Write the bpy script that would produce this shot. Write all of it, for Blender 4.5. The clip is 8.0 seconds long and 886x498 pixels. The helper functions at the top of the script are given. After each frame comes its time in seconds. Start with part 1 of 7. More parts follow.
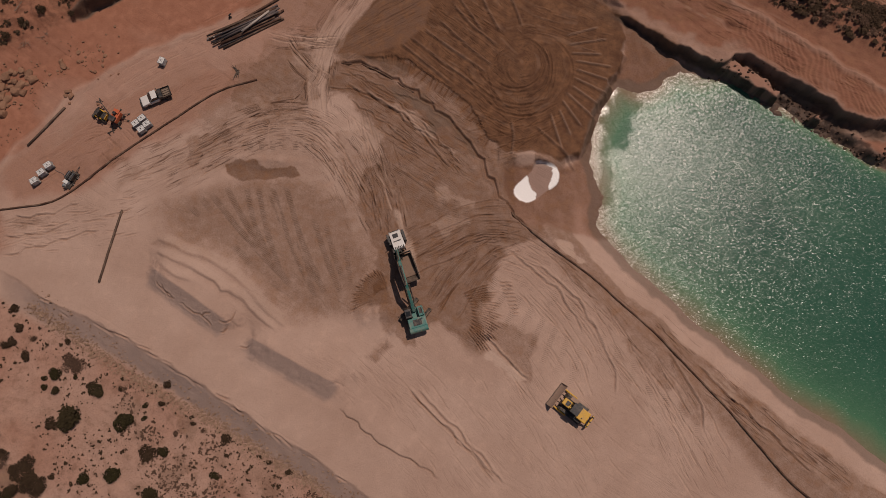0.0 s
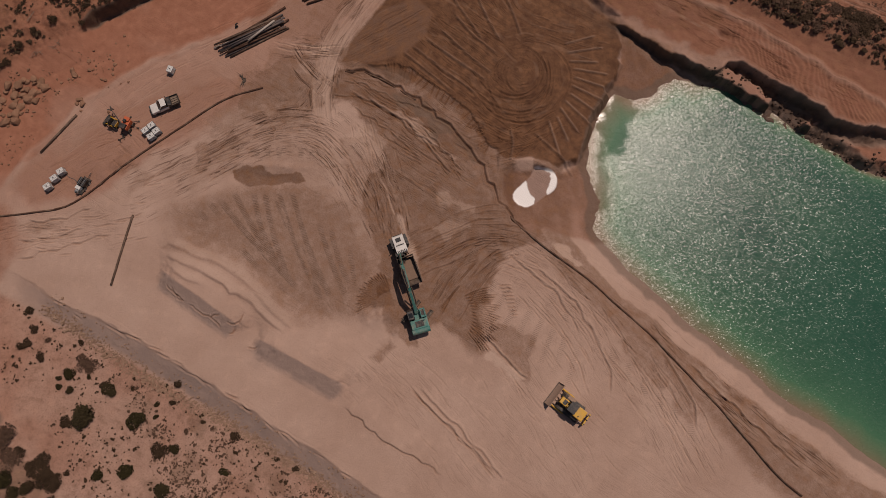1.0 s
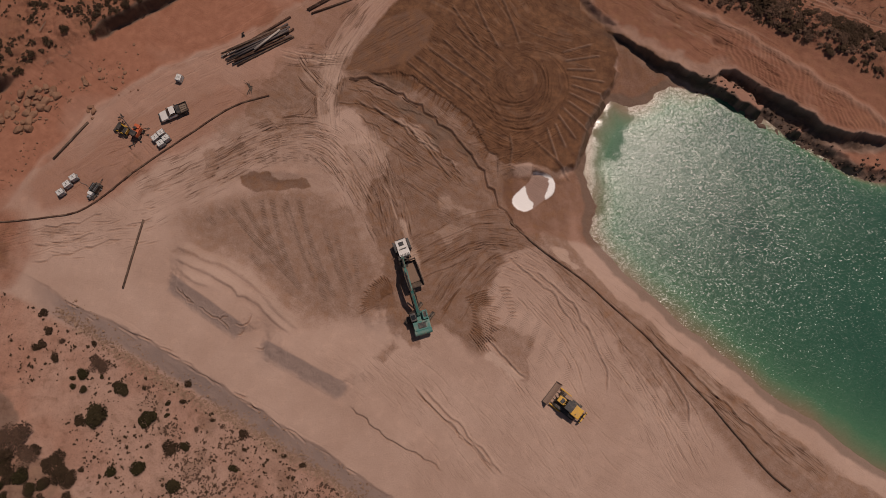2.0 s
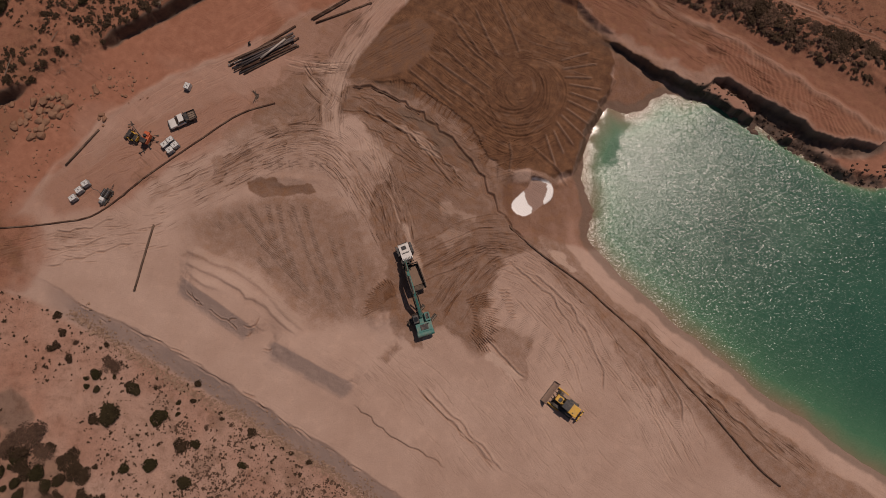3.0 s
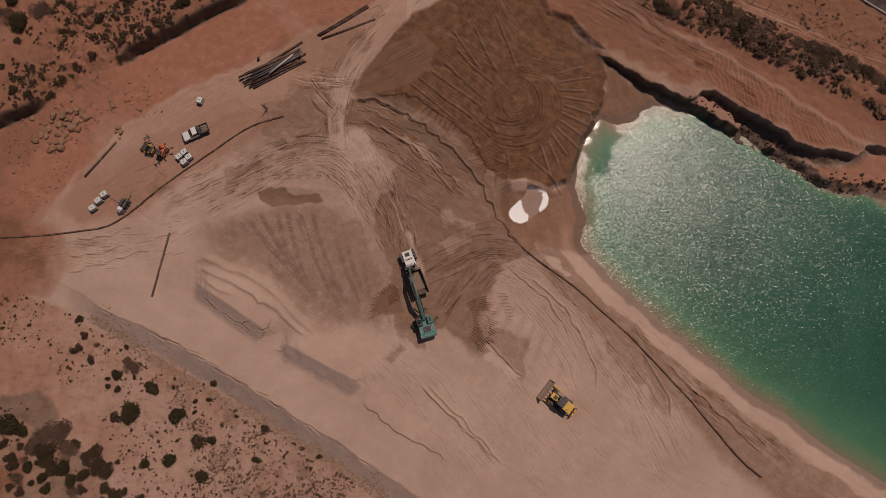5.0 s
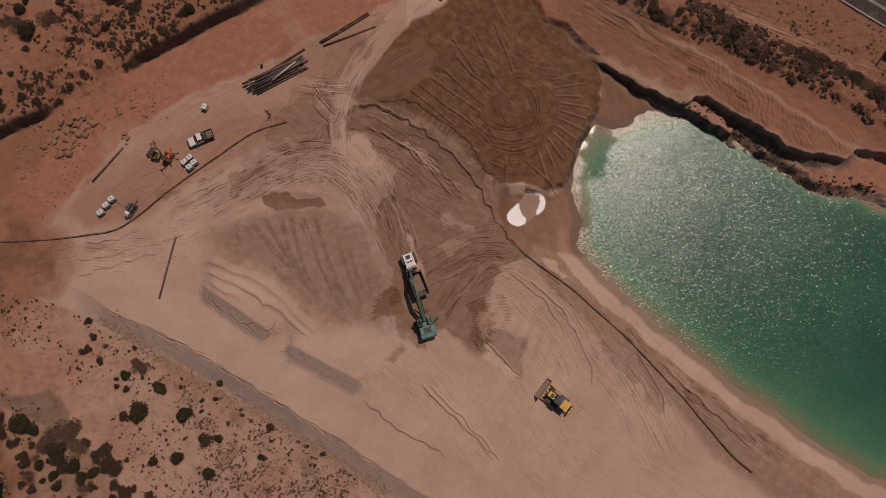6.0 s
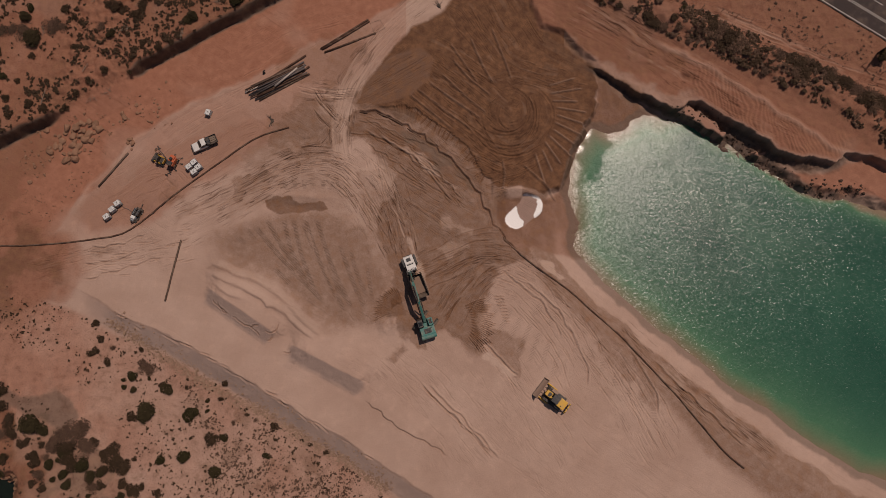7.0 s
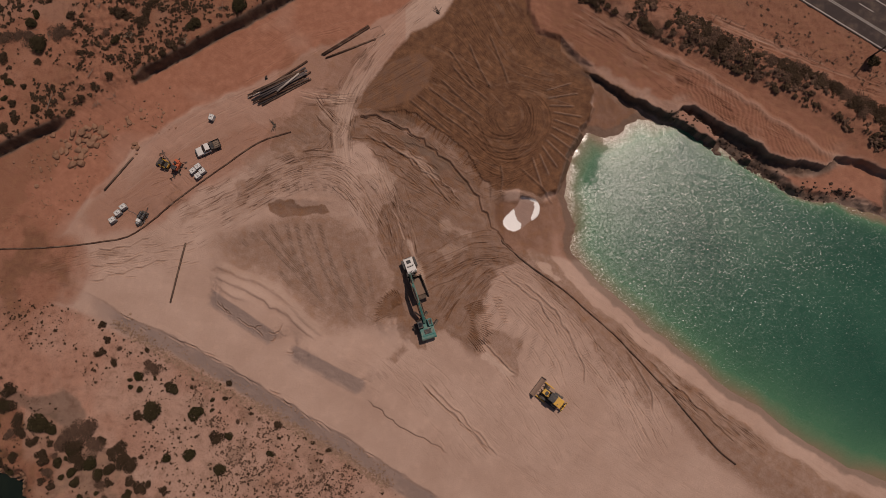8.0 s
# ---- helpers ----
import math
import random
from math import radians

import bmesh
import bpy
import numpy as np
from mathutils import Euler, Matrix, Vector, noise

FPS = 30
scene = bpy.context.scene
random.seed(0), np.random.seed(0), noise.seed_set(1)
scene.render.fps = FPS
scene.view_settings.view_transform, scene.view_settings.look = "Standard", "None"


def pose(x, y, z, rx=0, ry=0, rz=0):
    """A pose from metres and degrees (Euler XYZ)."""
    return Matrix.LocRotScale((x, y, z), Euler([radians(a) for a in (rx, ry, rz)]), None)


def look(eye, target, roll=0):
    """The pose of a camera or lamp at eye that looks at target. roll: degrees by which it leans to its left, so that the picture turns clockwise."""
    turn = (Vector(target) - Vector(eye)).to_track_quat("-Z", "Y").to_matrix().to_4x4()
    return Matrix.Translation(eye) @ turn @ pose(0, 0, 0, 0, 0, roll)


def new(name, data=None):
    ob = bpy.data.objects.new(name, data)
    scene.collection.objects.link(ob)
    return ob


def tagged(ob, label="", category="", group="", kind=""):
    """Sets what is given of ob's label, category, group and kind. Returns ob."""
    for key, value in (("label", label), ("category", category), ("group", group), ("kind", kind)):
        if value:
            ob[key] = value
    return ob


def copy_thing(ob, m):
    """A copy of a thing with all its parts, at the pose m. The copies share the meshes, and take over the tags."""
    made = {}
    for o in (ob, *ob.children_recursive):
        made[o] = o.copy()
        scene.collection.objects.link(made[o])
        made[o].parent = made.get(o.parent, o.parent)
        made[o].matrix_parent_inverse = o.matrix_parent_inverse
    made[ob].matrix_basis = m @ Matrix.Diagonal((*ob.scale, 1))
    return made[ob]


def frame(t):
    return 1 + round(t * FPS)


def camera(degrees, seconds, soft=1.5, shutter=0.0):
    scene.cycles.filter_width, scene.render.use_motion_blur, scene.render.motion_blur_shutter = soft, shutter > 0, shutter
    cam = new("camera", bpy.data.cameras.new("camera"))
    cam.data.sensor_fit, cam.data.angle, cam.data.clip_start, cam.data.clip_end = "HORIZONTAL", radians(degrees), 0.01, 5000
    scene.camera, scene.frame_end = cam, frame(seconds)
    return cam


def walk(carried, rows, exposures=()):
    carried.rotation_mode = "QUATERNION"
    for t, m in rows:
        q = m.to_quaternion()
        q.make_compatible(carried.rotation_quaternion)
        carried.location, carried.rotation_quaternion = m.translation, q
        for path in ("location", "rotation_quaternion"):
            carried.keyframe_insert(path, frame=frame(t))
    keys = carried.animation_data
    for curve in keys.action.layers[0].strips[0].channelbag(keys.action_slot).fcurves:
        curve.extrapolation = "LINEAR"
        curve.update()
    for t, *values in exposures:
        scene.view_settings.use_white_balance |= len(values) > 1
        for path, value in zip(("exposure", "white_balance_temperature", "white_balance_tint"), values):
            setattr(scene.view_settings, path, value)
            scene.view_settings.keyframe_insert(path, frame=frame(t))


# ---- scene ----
cam = camera(72.0, 8.0, soft=0.6)
ROWS = [
    (0.0, 0.028, 0.019, 86.799, 11.836, 0.506, 0.098),
    (0.5, -0.05, 0.291, 88.277, 11.655, 0.521, 0.071),
    (1.0, -0.133, 0.571, 89.787, 11.452, 0.521, 0.038),
    (1.5, -0.25, 0.851, 91.307, 11.261, 0.516, 0.004),
    (3.0, -0.586, 1.772, 95.979, 10.708, 0.515, -0.096),
    (3.5, -0.759, 2.141, 97.467, 10.519, 0.471, -0.166),
    (4.0, -0.898, 2.484, 98.912, 10.331, 0.428, -0.208),
    (4.5, -1.002, 2.757, 100.37, 10.156, 0.399, -0.28),
    (6.0, -1.312, 3.516, 104.648, 9.711, 0.237, -0.534),
    (6.5, -1.448, 3.809, 105.963, 9.545, 0.169, -0.675),
    (7.0, -1.588, 4.146, 107.193, 9.397, 0.078, -0.747),
    (7.5, -1.716, 4.463, 108.453, 9.233, -0.005, -0.793),
    (8.0, -1.846, 4.789, 109.727, 9.064, -0.109, -0.864),
]
STOPS, KELVIN, TINT = -0.56, 7400, 22
walk(cam, [(t, pose(*r)) for t, *r in ROWS], [(0.0, STOPS, KELVIN, TINT), (8.0, STOPS, KELVIN, TINT)])

# ---- light: a clear sky and a high sun from the north-east ----
SUN_AZ, SUN_EL = 39.5, 64.3
sun_way = Vector((math.sin(radians(SUN_AZ)) * math.cos(radians(SUN_EL)),
                  math.cos(radians(SUN_AZ)) * math.cos(radians(SUN_EL)), math.sin(radians(SUN_EL))))
world = bpy.data.worlds.new("sky")
scene.world = world
world.use_nodes = True
sky = world.node_tree.nodes.new("ShaderNodeTexSky")
sky.sky_type, sky.sun_disc = "NISHITA", False
sky.sun_elevation, sky.sun_rotation = radians(SUN_EL), radians(SUN_AZ)
back = world.node_tree.nodes["Background"]
back.inputs["Strength"].default_value = 0.055
world.node_tree.links.new(sky.outputs["Color"], back.inputs["Color"])
sun = new("sun", bpy.data.lights.new("sun", "SUN"))
sun.data.energy, sun.data.angle, sun.data.color = 3.5, radians(0.55), (1.0, 0.95, 0.88)
sun.matrix_world = look(sun_way * 200, (0, 0, 0))

# ---- materials ----
def mat(name, build):
    m = bpy.data.materials.new(name)
    m.use_nodes = True
    nt = m.node_tree
    build(nt, nt.nodes["Principled BSDF"])
    return m


def node(nt, kind, **sets):
    n = nt.nodes.new(kind)
    for key, value in sets.items():
        n.inputs[key.replace("_", " ")].default_value = value
    return n


def coords(nt, space="Object"):
    return nt.nodes.new("ShaderNodeTexCoord").outputs[space]


def noise_of(nt, vec, scale, detail=4.0, rough=0.6):
    n = node(nt, "ShaderNodeTexNoise", Scale=scale, Detail=detail, Roughness=rough)
    nt.links.new(vec, n.inputs["Vector"])
    return n.outputs["Fac"]


def attr(nt, name):
    n = nt.nodes.new("ShaderNodeAttribute")
    n.attribute_name = name
    return n.outputs["Fac"]


def maths(nt, op, a, b=0.0, clamp=False):
    n = nt.nodes.new("ShaderNodeMath")
    n.operation, n.use_clamp = op, clamp
    for i, v in enumerate((a, b)):
        if isinstance(v, (int, float)):
            n.inputs[i].default_value = v
        else:
            nt.links.new(v, n.inputs[i])
    return n.outputs[0]


def mix(nt, fac, a, b, blend="MIX"):
    n = nt.nodes.new("ShaderNodeMix")
    n.data_type, n.blend_type, n.clamp_factor = "RGBA", blend, True
    for key, v in ((0, fac), (6, a), (7, b)):
        if isinstance(v, (int, float)):
            n.inputs[key].default_value = v
        elif isinstance(v, tuple):
            n.inputs[key].default_value = (*v, 1.0)
        else:
            nt.links.new(v, n.inputs[key])
    return n.outputs[2]


def remap(nt, v, lo, hi, a=0.0, b=1.0):
    n = nt.nodes.new("ShaderNodeMapRange")
    nt.links.new(v, n.inputs[0])
    for i, x in enumerate((lo, hi, a, b)):
        n.inputs[i + 1].default_value = x
    return n.outputs[0]


def bump(nt, bsdf, height, strength=0.5, distance=0.05):
    n = node(nt, "ShaderNodeBump", Strength=strength, Distance=distance)
    nt.links.new(height, n.inputs["Height"])
    nt.links.new(n.outputs[0], bsdf.inputs["Normal"])
    return n


def plain(name, colour, rough=0.6, metal=0.0, wear=0.25, scale=3.0, dirt=(0.30, 0.21, 0.15), dust=0.2, spec=0.5):
    """Paint, steel, plastic or rubber with uneven tone, settled dust and fine relief."""
    def build(nt, b):
        vec = coords(nt)
        big, fine = noise_of(nt, vec, scale), noise_of(nt, vec, scale * 9, 5.0)
        tone = mix(nt, remap(nt, fine, 0.3, 0.7), tuple(c * (1 - wear) for c in colour), tuple(min(1, c * (1 + wear * 0.6)) for c in colour))
        dusty = maths(nt, "MULTIPLY", remap(nt, big, 0.45, 0.75), dust * 1.6)
        nt.links.new(mix(nt, dusty, tone, dirt), b.inputs["Base Color"])
        nt.links.new(remap(nt, fine, 0.2, 0.8, max(0.05, rough - 0.12), min(1, rough + 0.15)), b.inputs["Roughness"])
        b.inputs["Metallic"].default_value = metal
        b.inputs["Specular IOR Level"].default_value = spec
        bump(nt, b, fine, 0.25, 0.01)
    return mat(name, build)


def rocky(name, dark, light, scale=1.0):
    def build(nt, b):
        vec = coords(nt)
        info = nt.nodes.new("ShaderNodeObjectInfo").outputs["Random"]
        big, fine = noise_of(nt, vec, 1.3 * scale, 6.0), noise_of(nt, vec, 9 * scale, 8.0, 0.7)
        c = mix(nt, remap(nt, big, 0.3, 0.7), dark, light)
        c = mix(nt, maths(nt, "MULTIPLY", remap(nt, fine, 0.35, 0.65), 0.5), c, tuple(0.55 * v for v in dark))
        c = mix(nt, remap(nt, info, 0, 1, 0, 0.35), c, light)
        nt.links.new(c, b.inputs["Base Color"])
        b.inputs["Roughness"].default_value = 0.92
        b.inputs["Specular IOR Level"].default_value = 0.2
        bump(nt, b, fine, 0.8, 0.06)
    return mat(name, build)


def foliage(name, dark, light):
    def build(nt, b):
        vec = coords(nt)
        island = nt.nodes.new("ShaderNodeNewGeometry").outputs["Random Per Island"]
        info = nt.nodes.new("ShaderNodeObjectInfo").outputs["Random"]
        c = mix(nt, island, dark, light)
        c = mix(nt, remap(nt, info, 0, 1, 0, 0.22), c, (0.10, 0.06, 0.04))
        c = mix(nt, remap(nt, noise_of(nt, vec, 2.0), 0.35, 0.7, 0, 0.4), c, tuple(0.6 * v for v in dark))
        nt.links.new(c, b.inputs["Base Color"])
        b.inputs["Roughness"].default_value = 0.75
        b.inputs["Specular IOR Level"].default_value = 0.08
    return mat(name, build)


def ground_look(nt, b):
    vec = coords(nt)
    broad, mid = noise_of(nt, vec, 0.09, 5.0, 0.6), noise_of(nt, vec, 0.7, 6.0, 0.62)
    fine, grit = noise_of(nt, vec, 4.5, 6.0, 0.7), noise_of(nt, vec, 22.0, 4.0, 0.7)
    sand = mix(nt, remap(nt, broad, 0.35, 0.65), SAND_A, SAND_B)
    red = mix(nt, remap(nt, mid, 0.3, 0.7), RED_A, RED_B)
    wet = mix(nt, remap(nt, mid, 0.3, 0.7), WET_A, WET_B)
    grey = mix(nt, remap(nt, fine, 0.35, 0.65), GREY_A, GREY_B)
    c = mix(nt, attr(nt, "red"), sand, red)
    c = mix(nt, attr(nt, "grey"), c, grey)
    soak = attr(nt, "wet")
    fringe = maths(nt, "MULTIPLY", maths(nt, "MULTIPLY", soak, maths(nt, "SUBTRACT", 1.0, soak)), 4.0)
    edge = maths(nt, "ADD", remap(nt, mid, 0.3, 0.7, -0.24, 0.24), remap(nt, fine, 0.3, 0.7, -0.11, 0.11))
    c = mix(nt, maths(nt, "ADD", soak, maths(nt, "MULTIPLY", edge, fringe), True), c, wet)
    c = mix(nt, attr(nt, "pale"), c, PALE)
    # damp soil, and on steep faces dark earth with their shade painted in
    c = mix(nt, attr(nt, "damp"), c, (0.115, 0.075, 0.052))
    c = mix(nt, attr(nt, "clay"), c, mix(nt, remap(nt, mid, 0.35, 0.65), CLAY_SHADE_A, CLAY_SHADE_B))
    # litter, crusts and small stones
    c = mix(nt, maths(nt, "MULTIPLY", remap(nt, fine, 0.50, 0.66, 0.0, 1.0), maths(nt, "ADD", maths(nt, "MULTIPLY", attr(nt, "scrub"), 0.25), 0.24)), c, (0.55, 0.50, 0.46), "MULTIPLY")
    c = mix(nt, remap(nt, mid, 0.52, 0.66, 0.0, 0.30), c, (1.22, 1.20, 1.17), "MULTIPLY")
    c = mix(nt, maths(nt, "MULTIPLY", remap(nt, mid, 0.46, 0.36, 0.0, 0.45), attr(nt, "scrub")), c, (0.62, 0.56, 0.50), "MULTIPLY")
    c = mix(nt, maths(nt, "MULTIPLY", remap(nt, grit, 0.56, 0.66), maths(nt, "ADD", maths(nt, "MULTIPLY", attr(nt, "scrub"), 0.8), 0.06)), c, (0.09, 0.06, 0.045))
    # scratches, wheel lines and windrows too fine to shape: thin broken lines that run along the flow
    way = nt.nodes.new("ShaderNodeCombineXYZ")
    nt.links.new(maths(nt, "MULTIPLY", attr(nt, "flow_s"), 0.11), way.inputs[0])
    nt.links.new(maths(nt, "MULTIPLY", attr(nt, "flow_d"), 1.25), way.inputs[1])
    nt.links.new(maths(nt, "MULTIPLY", attr(nt, "flow_id"), 7.3), way.inputs[2])
    much = attr(nt, "flow")
    lines, hairs = noise_of(nt, way.outputs[0], 1.0, 1.5, 0.5), noise_of(nt, way.outputs[0], 2.3, 1.0, 0.5)
    broken = remap(nt, noise_of(nt, way.outputs[0], 0.9, 2.0, 0.6), 0.42, 0.60)
    line = maths(nt, "MULTIPLY", remap(nt, maths(nt, "ABSOLUTE", maths(nt, "SUBTRACT", lines, 0.5)), 0.006, 0.040, 1.0, 0.0), broken)
    hair = maths(nt, "MULTIPLY", remap(nt, maths(nt, "ABSOLUTE", maths(nt, "SUBTRACT", hairs, 0.52)), 0.010, 0.055, 0.8, 0.0), remap(nt, lines, 0.46, 0.62))
    scored = maths(nt, "MULTIPLY", maths(nt, "MAXIMUM", line, hair), much)
    # shade inside the lines, with some damp, is multiplied into the colour
    c = mix(nt, maths(nt, "MULTIPLY", scored, 1.0), c, (0.42, 0.36, 0.32), "MULTIPLY")
    c = mix(nt, maths(nt, "MULTIPLY", remap(nt, lines, 0.44, 0.34, 0.0, 0.16), much), c, (0.50, 0.37, 0.29))
    # chain marks of tracked machines
    teeth = maths(nt, "SINE", maths(nt, "MULTIPLY", attr(nt, "along"), 6.2832 / 0.26))
    teeth = maths(nt, "MULTIPLY", remap(nt, teeth, -0.1, 0.6, -0.35, 1.0), attr(nt, "chain"))
    c = mix(nt, maths(nt, "MULTIPLY", remap(nt, teeth, 0.0, 1.0, 0.0, 0.55), remap(nt, mid, 0.36, 0.62, 0.35, 1.0)), c, (0.10, 0.062, 0.042))
    c = mix(nt, attr(nt, "salt"), c, (0.86, 0.82, 0.78))
    nt.links.new(c, b.inputs["Base Color"])
    nt.links.new(remap(nt, attr(nt, "damp"), 0, 1, 0.95, 0.45), b.inputs["Roughness"])
    b.inputs["Specular IOR Level"].default_value = 0.25
    h = maths(nt, "ADD", maths(nt, "MULTIPLY", fine, 0.6), maths(nt, "MULTIPLY", grit, 0.2))
    h = maths(nt, "ADD", h, maths(nt, "MULTIPLY", teeth, 0.8))
    h = maths(nt, "ADD", h, maths(nt, "MULTIPLY", scored, -1.4))
    bump(nt, b, h, 0.7, 0.14)


SAND_A, SAND_B = (0.374, 0.242, 0.184), (0.440, 0.296, 0.231)
RED_A, RED_B = (0.264, 0.104, 0.061), (0.334, 0.144, 0.089)
WET_A, WET_B = (0.095, 0.0425, 0.0230), (0.186, 0.0895, 0.0465)
GREY_A, GREY_B = (0.225, 0.160, 0.135), (0.300, 0.218, 0.186)
CLAY_SHADE_A, CLAY_SHADE_B = (0.056, 0.036, 0.027), (0.120, 0.072, 0.050)
PALE = (0.480, 0.335, 0.262)
ground_mat = mat("ground", ground_look)


def lean(nt, colour, much, base=None):
    """A sideways tilt of that size from a random colour, added to another tilt."""
    n = nt.nodes.new("ShaderNodeVectorMath")
    n.operation = "SUBTRACT"
    nt.links.new(colour, n.inputs[0])
    n.inputs[1].default_value = (0.5, 0.5, 0.5)
    out = nt.nodes.new("ShaderNodeVectorMath")
    out.operation = "MULTIPLY_ADD"
    nt.links.new(n.outputs[0], out.inputs[0])
    out.inputs[1].default_value = (much, much, 0)
    if base is not None:
        nt.links.new(base, out.inputs[2])
    return out.outputs[0]


def water_look(nt, b):
    vec = coords(nt)
    shallow = attr(nt, "shallow")
    patch = noise_of(nt, vec, 0.06, 4.0)
    deep = mix(nt, remap(nt, patch, 0.35, 0.65), (0.013, 0.066, 0.043), (0.022, 0.090, 0.058))
    c = mix(nt, remap(nt, shallow, 0.0, 0.55), deep, (0.060, 0.160, 0.085))
    c = mix(nt, remap(nt, shallow, 0.45, 1.0), c, (0.200, 0.145, 0.090))
    nt.links.new(c, b.inputs["Base Color"])
    nt.links.new(remap(nt, attr(nt, "slick"), 0.0, 1.0, 0.23, 0.18), b.inputs["Roughness"])
    b.inputs["IOR"].default_value = 1.333
    nt.links.new(remap(nt, maths(nt, "SUBTRACT", attr(nt, "calm"), attr(nt, "slick"), True), 0.0, 0.7, 0.40, 0.06), b.inputs["Specular IOR Level"])
    # wind ripples: small tilted facets riding on longer waves
    long = node(nt, "ShaderNodeMapping", Scale=(1.0, 1.9, 1.0), Rotation=(0, 0, radians(-24)))
    nt.links.new(vec, long.inputs["Vector"])
    tilt = None
    for scale, much in ((4.6, 0.18), (10.0, 0.18)):
        cells = node(nt, "ShaderNodeTexVoronoi", Scale=scale, Randomness=1.0)
        nt.links.new(long.outputs[0], cells.inputs["Vector"])
        tilt = lean(nt, cells.outputs["Color"], much, tilt)
    swell = node(nt, "ShaderNodeTexNoise", Scale=0.9, Detail=2.0)
    nt.links.new(long.outputs[0], swell.inputs["Vector"])
    tilt = lean(nt, swell.outputs["Color"], 0.09, tilt)
    quiet = nt.nodes.new("ShaderNodeVectorMath")
    quiet.operation = "MULTIPLY_ADD"
    nt.links.new(tilt, quiet.inputs[0])
    calm = maths(nt, "SUBTRACT", 1.0, maths(nt, "MULTIPLY", attr(nt, "slick"), 0.75))
    spread_of = nt.nodes.new("ShaderNodeCombineXYZ")
    nt.links.new(calm, spread_of.inputs[0])
    nt.links.new(calm, spread_of.inputs[1])
    nt.links.new(spread_of.outputs[0], quiet.inputs[1])
    quiet.inputs[2].default_value = (0, 0, 1)
    unit = nt.nodes.new("ShaderNodeVectorMath")
    unit.operation = "NORMALIZE"
    nt.links.new(quiet.outputs[0], unit.inputs[0])
    nt.links.new(unit.outputs[0], b.inputs["Normal"])


water_mat = mat("water", water_look)


def cove_look(nt, b):
    vec = coords(nt)
    c = mix(nt, remap(nt, noise_of(nt, vec, 0.25, 4.0), 0.35, 0.65), (0.006, 0.010, 0.006), (0.012, 0.017, 0.009))
    nt.links.new(c, b.inputs["Base Color"])
    b.inputs["Roughness"].default_value = 0.12
    bump(nt, b, noise_of(nt, vec, 2.0, 2.0), 0.5, 0.08)


cove_mat = mat("cove_water", cove_look)


# ---- the lie of the land, on one sheet that reaches the horizon ----
def axis(lo, near, far, hi, step):
    mid = np.concatenate([np.arange(lo, near - 0.1, 0.24), np.arange(near, far, step), np.arange(far + 0.05, hi, 0.24)])
    lo = mid[0]
    out = [0.24 * 1.22 ** k for k in range(1, 41)]
    ext = np.cumsum(out)
    return np.concatenate([lo - ext[::-1], mid, mid[-1] + ext])


XS, YS = axis(-91.0, -70.0, 72.0, 90.0, 0.122), axis(-25.0, -20.0, 66.0, 76.0, 0.122)
GX, GY = (a.astype(np.float32) for a in np.meshgrid(XS, YS))
H = np.zeros_like(GX)
MASK = {k: np.zeros_like(GX) for k in ("wet", "red", "grey", "pale", "salt", "damp", "scrub", "clay", "along", "chain", "flow_s", "flow_d", "flow_id", "flow")}
rng = np.random.default_rng(7)


def smooth(a, b, x):
    t = np.clip((x - a) / (b - a), 0, 1)
    return t * t * (3 - 2 * t)


def lattice(x, y, cell, seed):
    """Smooth value noise in -1..1 with cells of that many metres."""
    u, v = np.atleast_1d(x) / np.float32(cell), np.atleast_1d(y) / np.float32(cell)
    i, j = np.floor(u).astype(np.int32), np.floor(v).astype(np.int32)
    fu, fv = u - i, v - j
    fu, fv = fu * fu * (3 - 2 * fu), fv * fv * (3 - 2 * fv)

    def h(a, b):
        n = a.astype(np.uint32) * np.uint32(374761393) + b.astype(np.uint32) * np.uint32(668265263) + np.uint32(seed * 974711)
        n = (n ^ (n >> np.uint32(13))) * np.uint32(1274126177)
        return ((n ^ (n >> np.uint32(16))) & np.uint32(0xFFFF)).astype(np.float32) * np.float32(1 / 32767.5) - np.float32(1)
    return (h(i, j) * (1 - fu) + h(i + 1, j) * fu) * (1 - fv) + (h(i, j + 1) * (1 - fu) + h(i + 1, j + 1) * fu) * fv


def rough(x, y, cell, seed, octaves=3):
    out = 0.0
    for k in range(octaves):
        ca, sa = math.cos(0.6 + 1.1 * k), math.sin(0.6 + 1.1 * k)
        out = out + lattice(x * ca - y * sa, x * sa + y * ca, cell / 2 ** k, seed + k) / 2 ** k
    return out


def window(pts, reach):
    p = np.array(pts)
    j0, j1 = np.searchsorted(XS, (p[:, 0].min() - reach, p[:, 0].max() + reach))
    i0, i1 = np.searchsorted(YS, (p[:, 1].min() - reach, p[:, 1].max() + reach))
    return slice(i0, i1), slice(j0, j1)


def to_line(x, y, pts):
    """Distance to a polyline, positive on its left, and the length along it."""
    best = np.full(x.shape, 1e9)
    side, along, run = np.ones(x.shape), np.zeros(x.shape), 0.0
    for (ax, ay), (bx, by) in zip(pts[:-1], pts[1:]):
        dx, dy = bx - ax, by - ay
        n = math.hypot(dx, dy) + 1e-9
        t = np.clip(((x - ax) * dx + (y - ay) * dy) / n ** 2, 0, 1)
        d = np.hypot(x - ax - t * dx, y - ay - t * dy)
        near = d < best
        best = np.where(near, d, best)
        side = np.where(near, np.sign(dx * (y - ay) - dy * (x - ax)), side)
        along = np.where(near, run + t * n, along)
        run += n
    return best * side, along, run


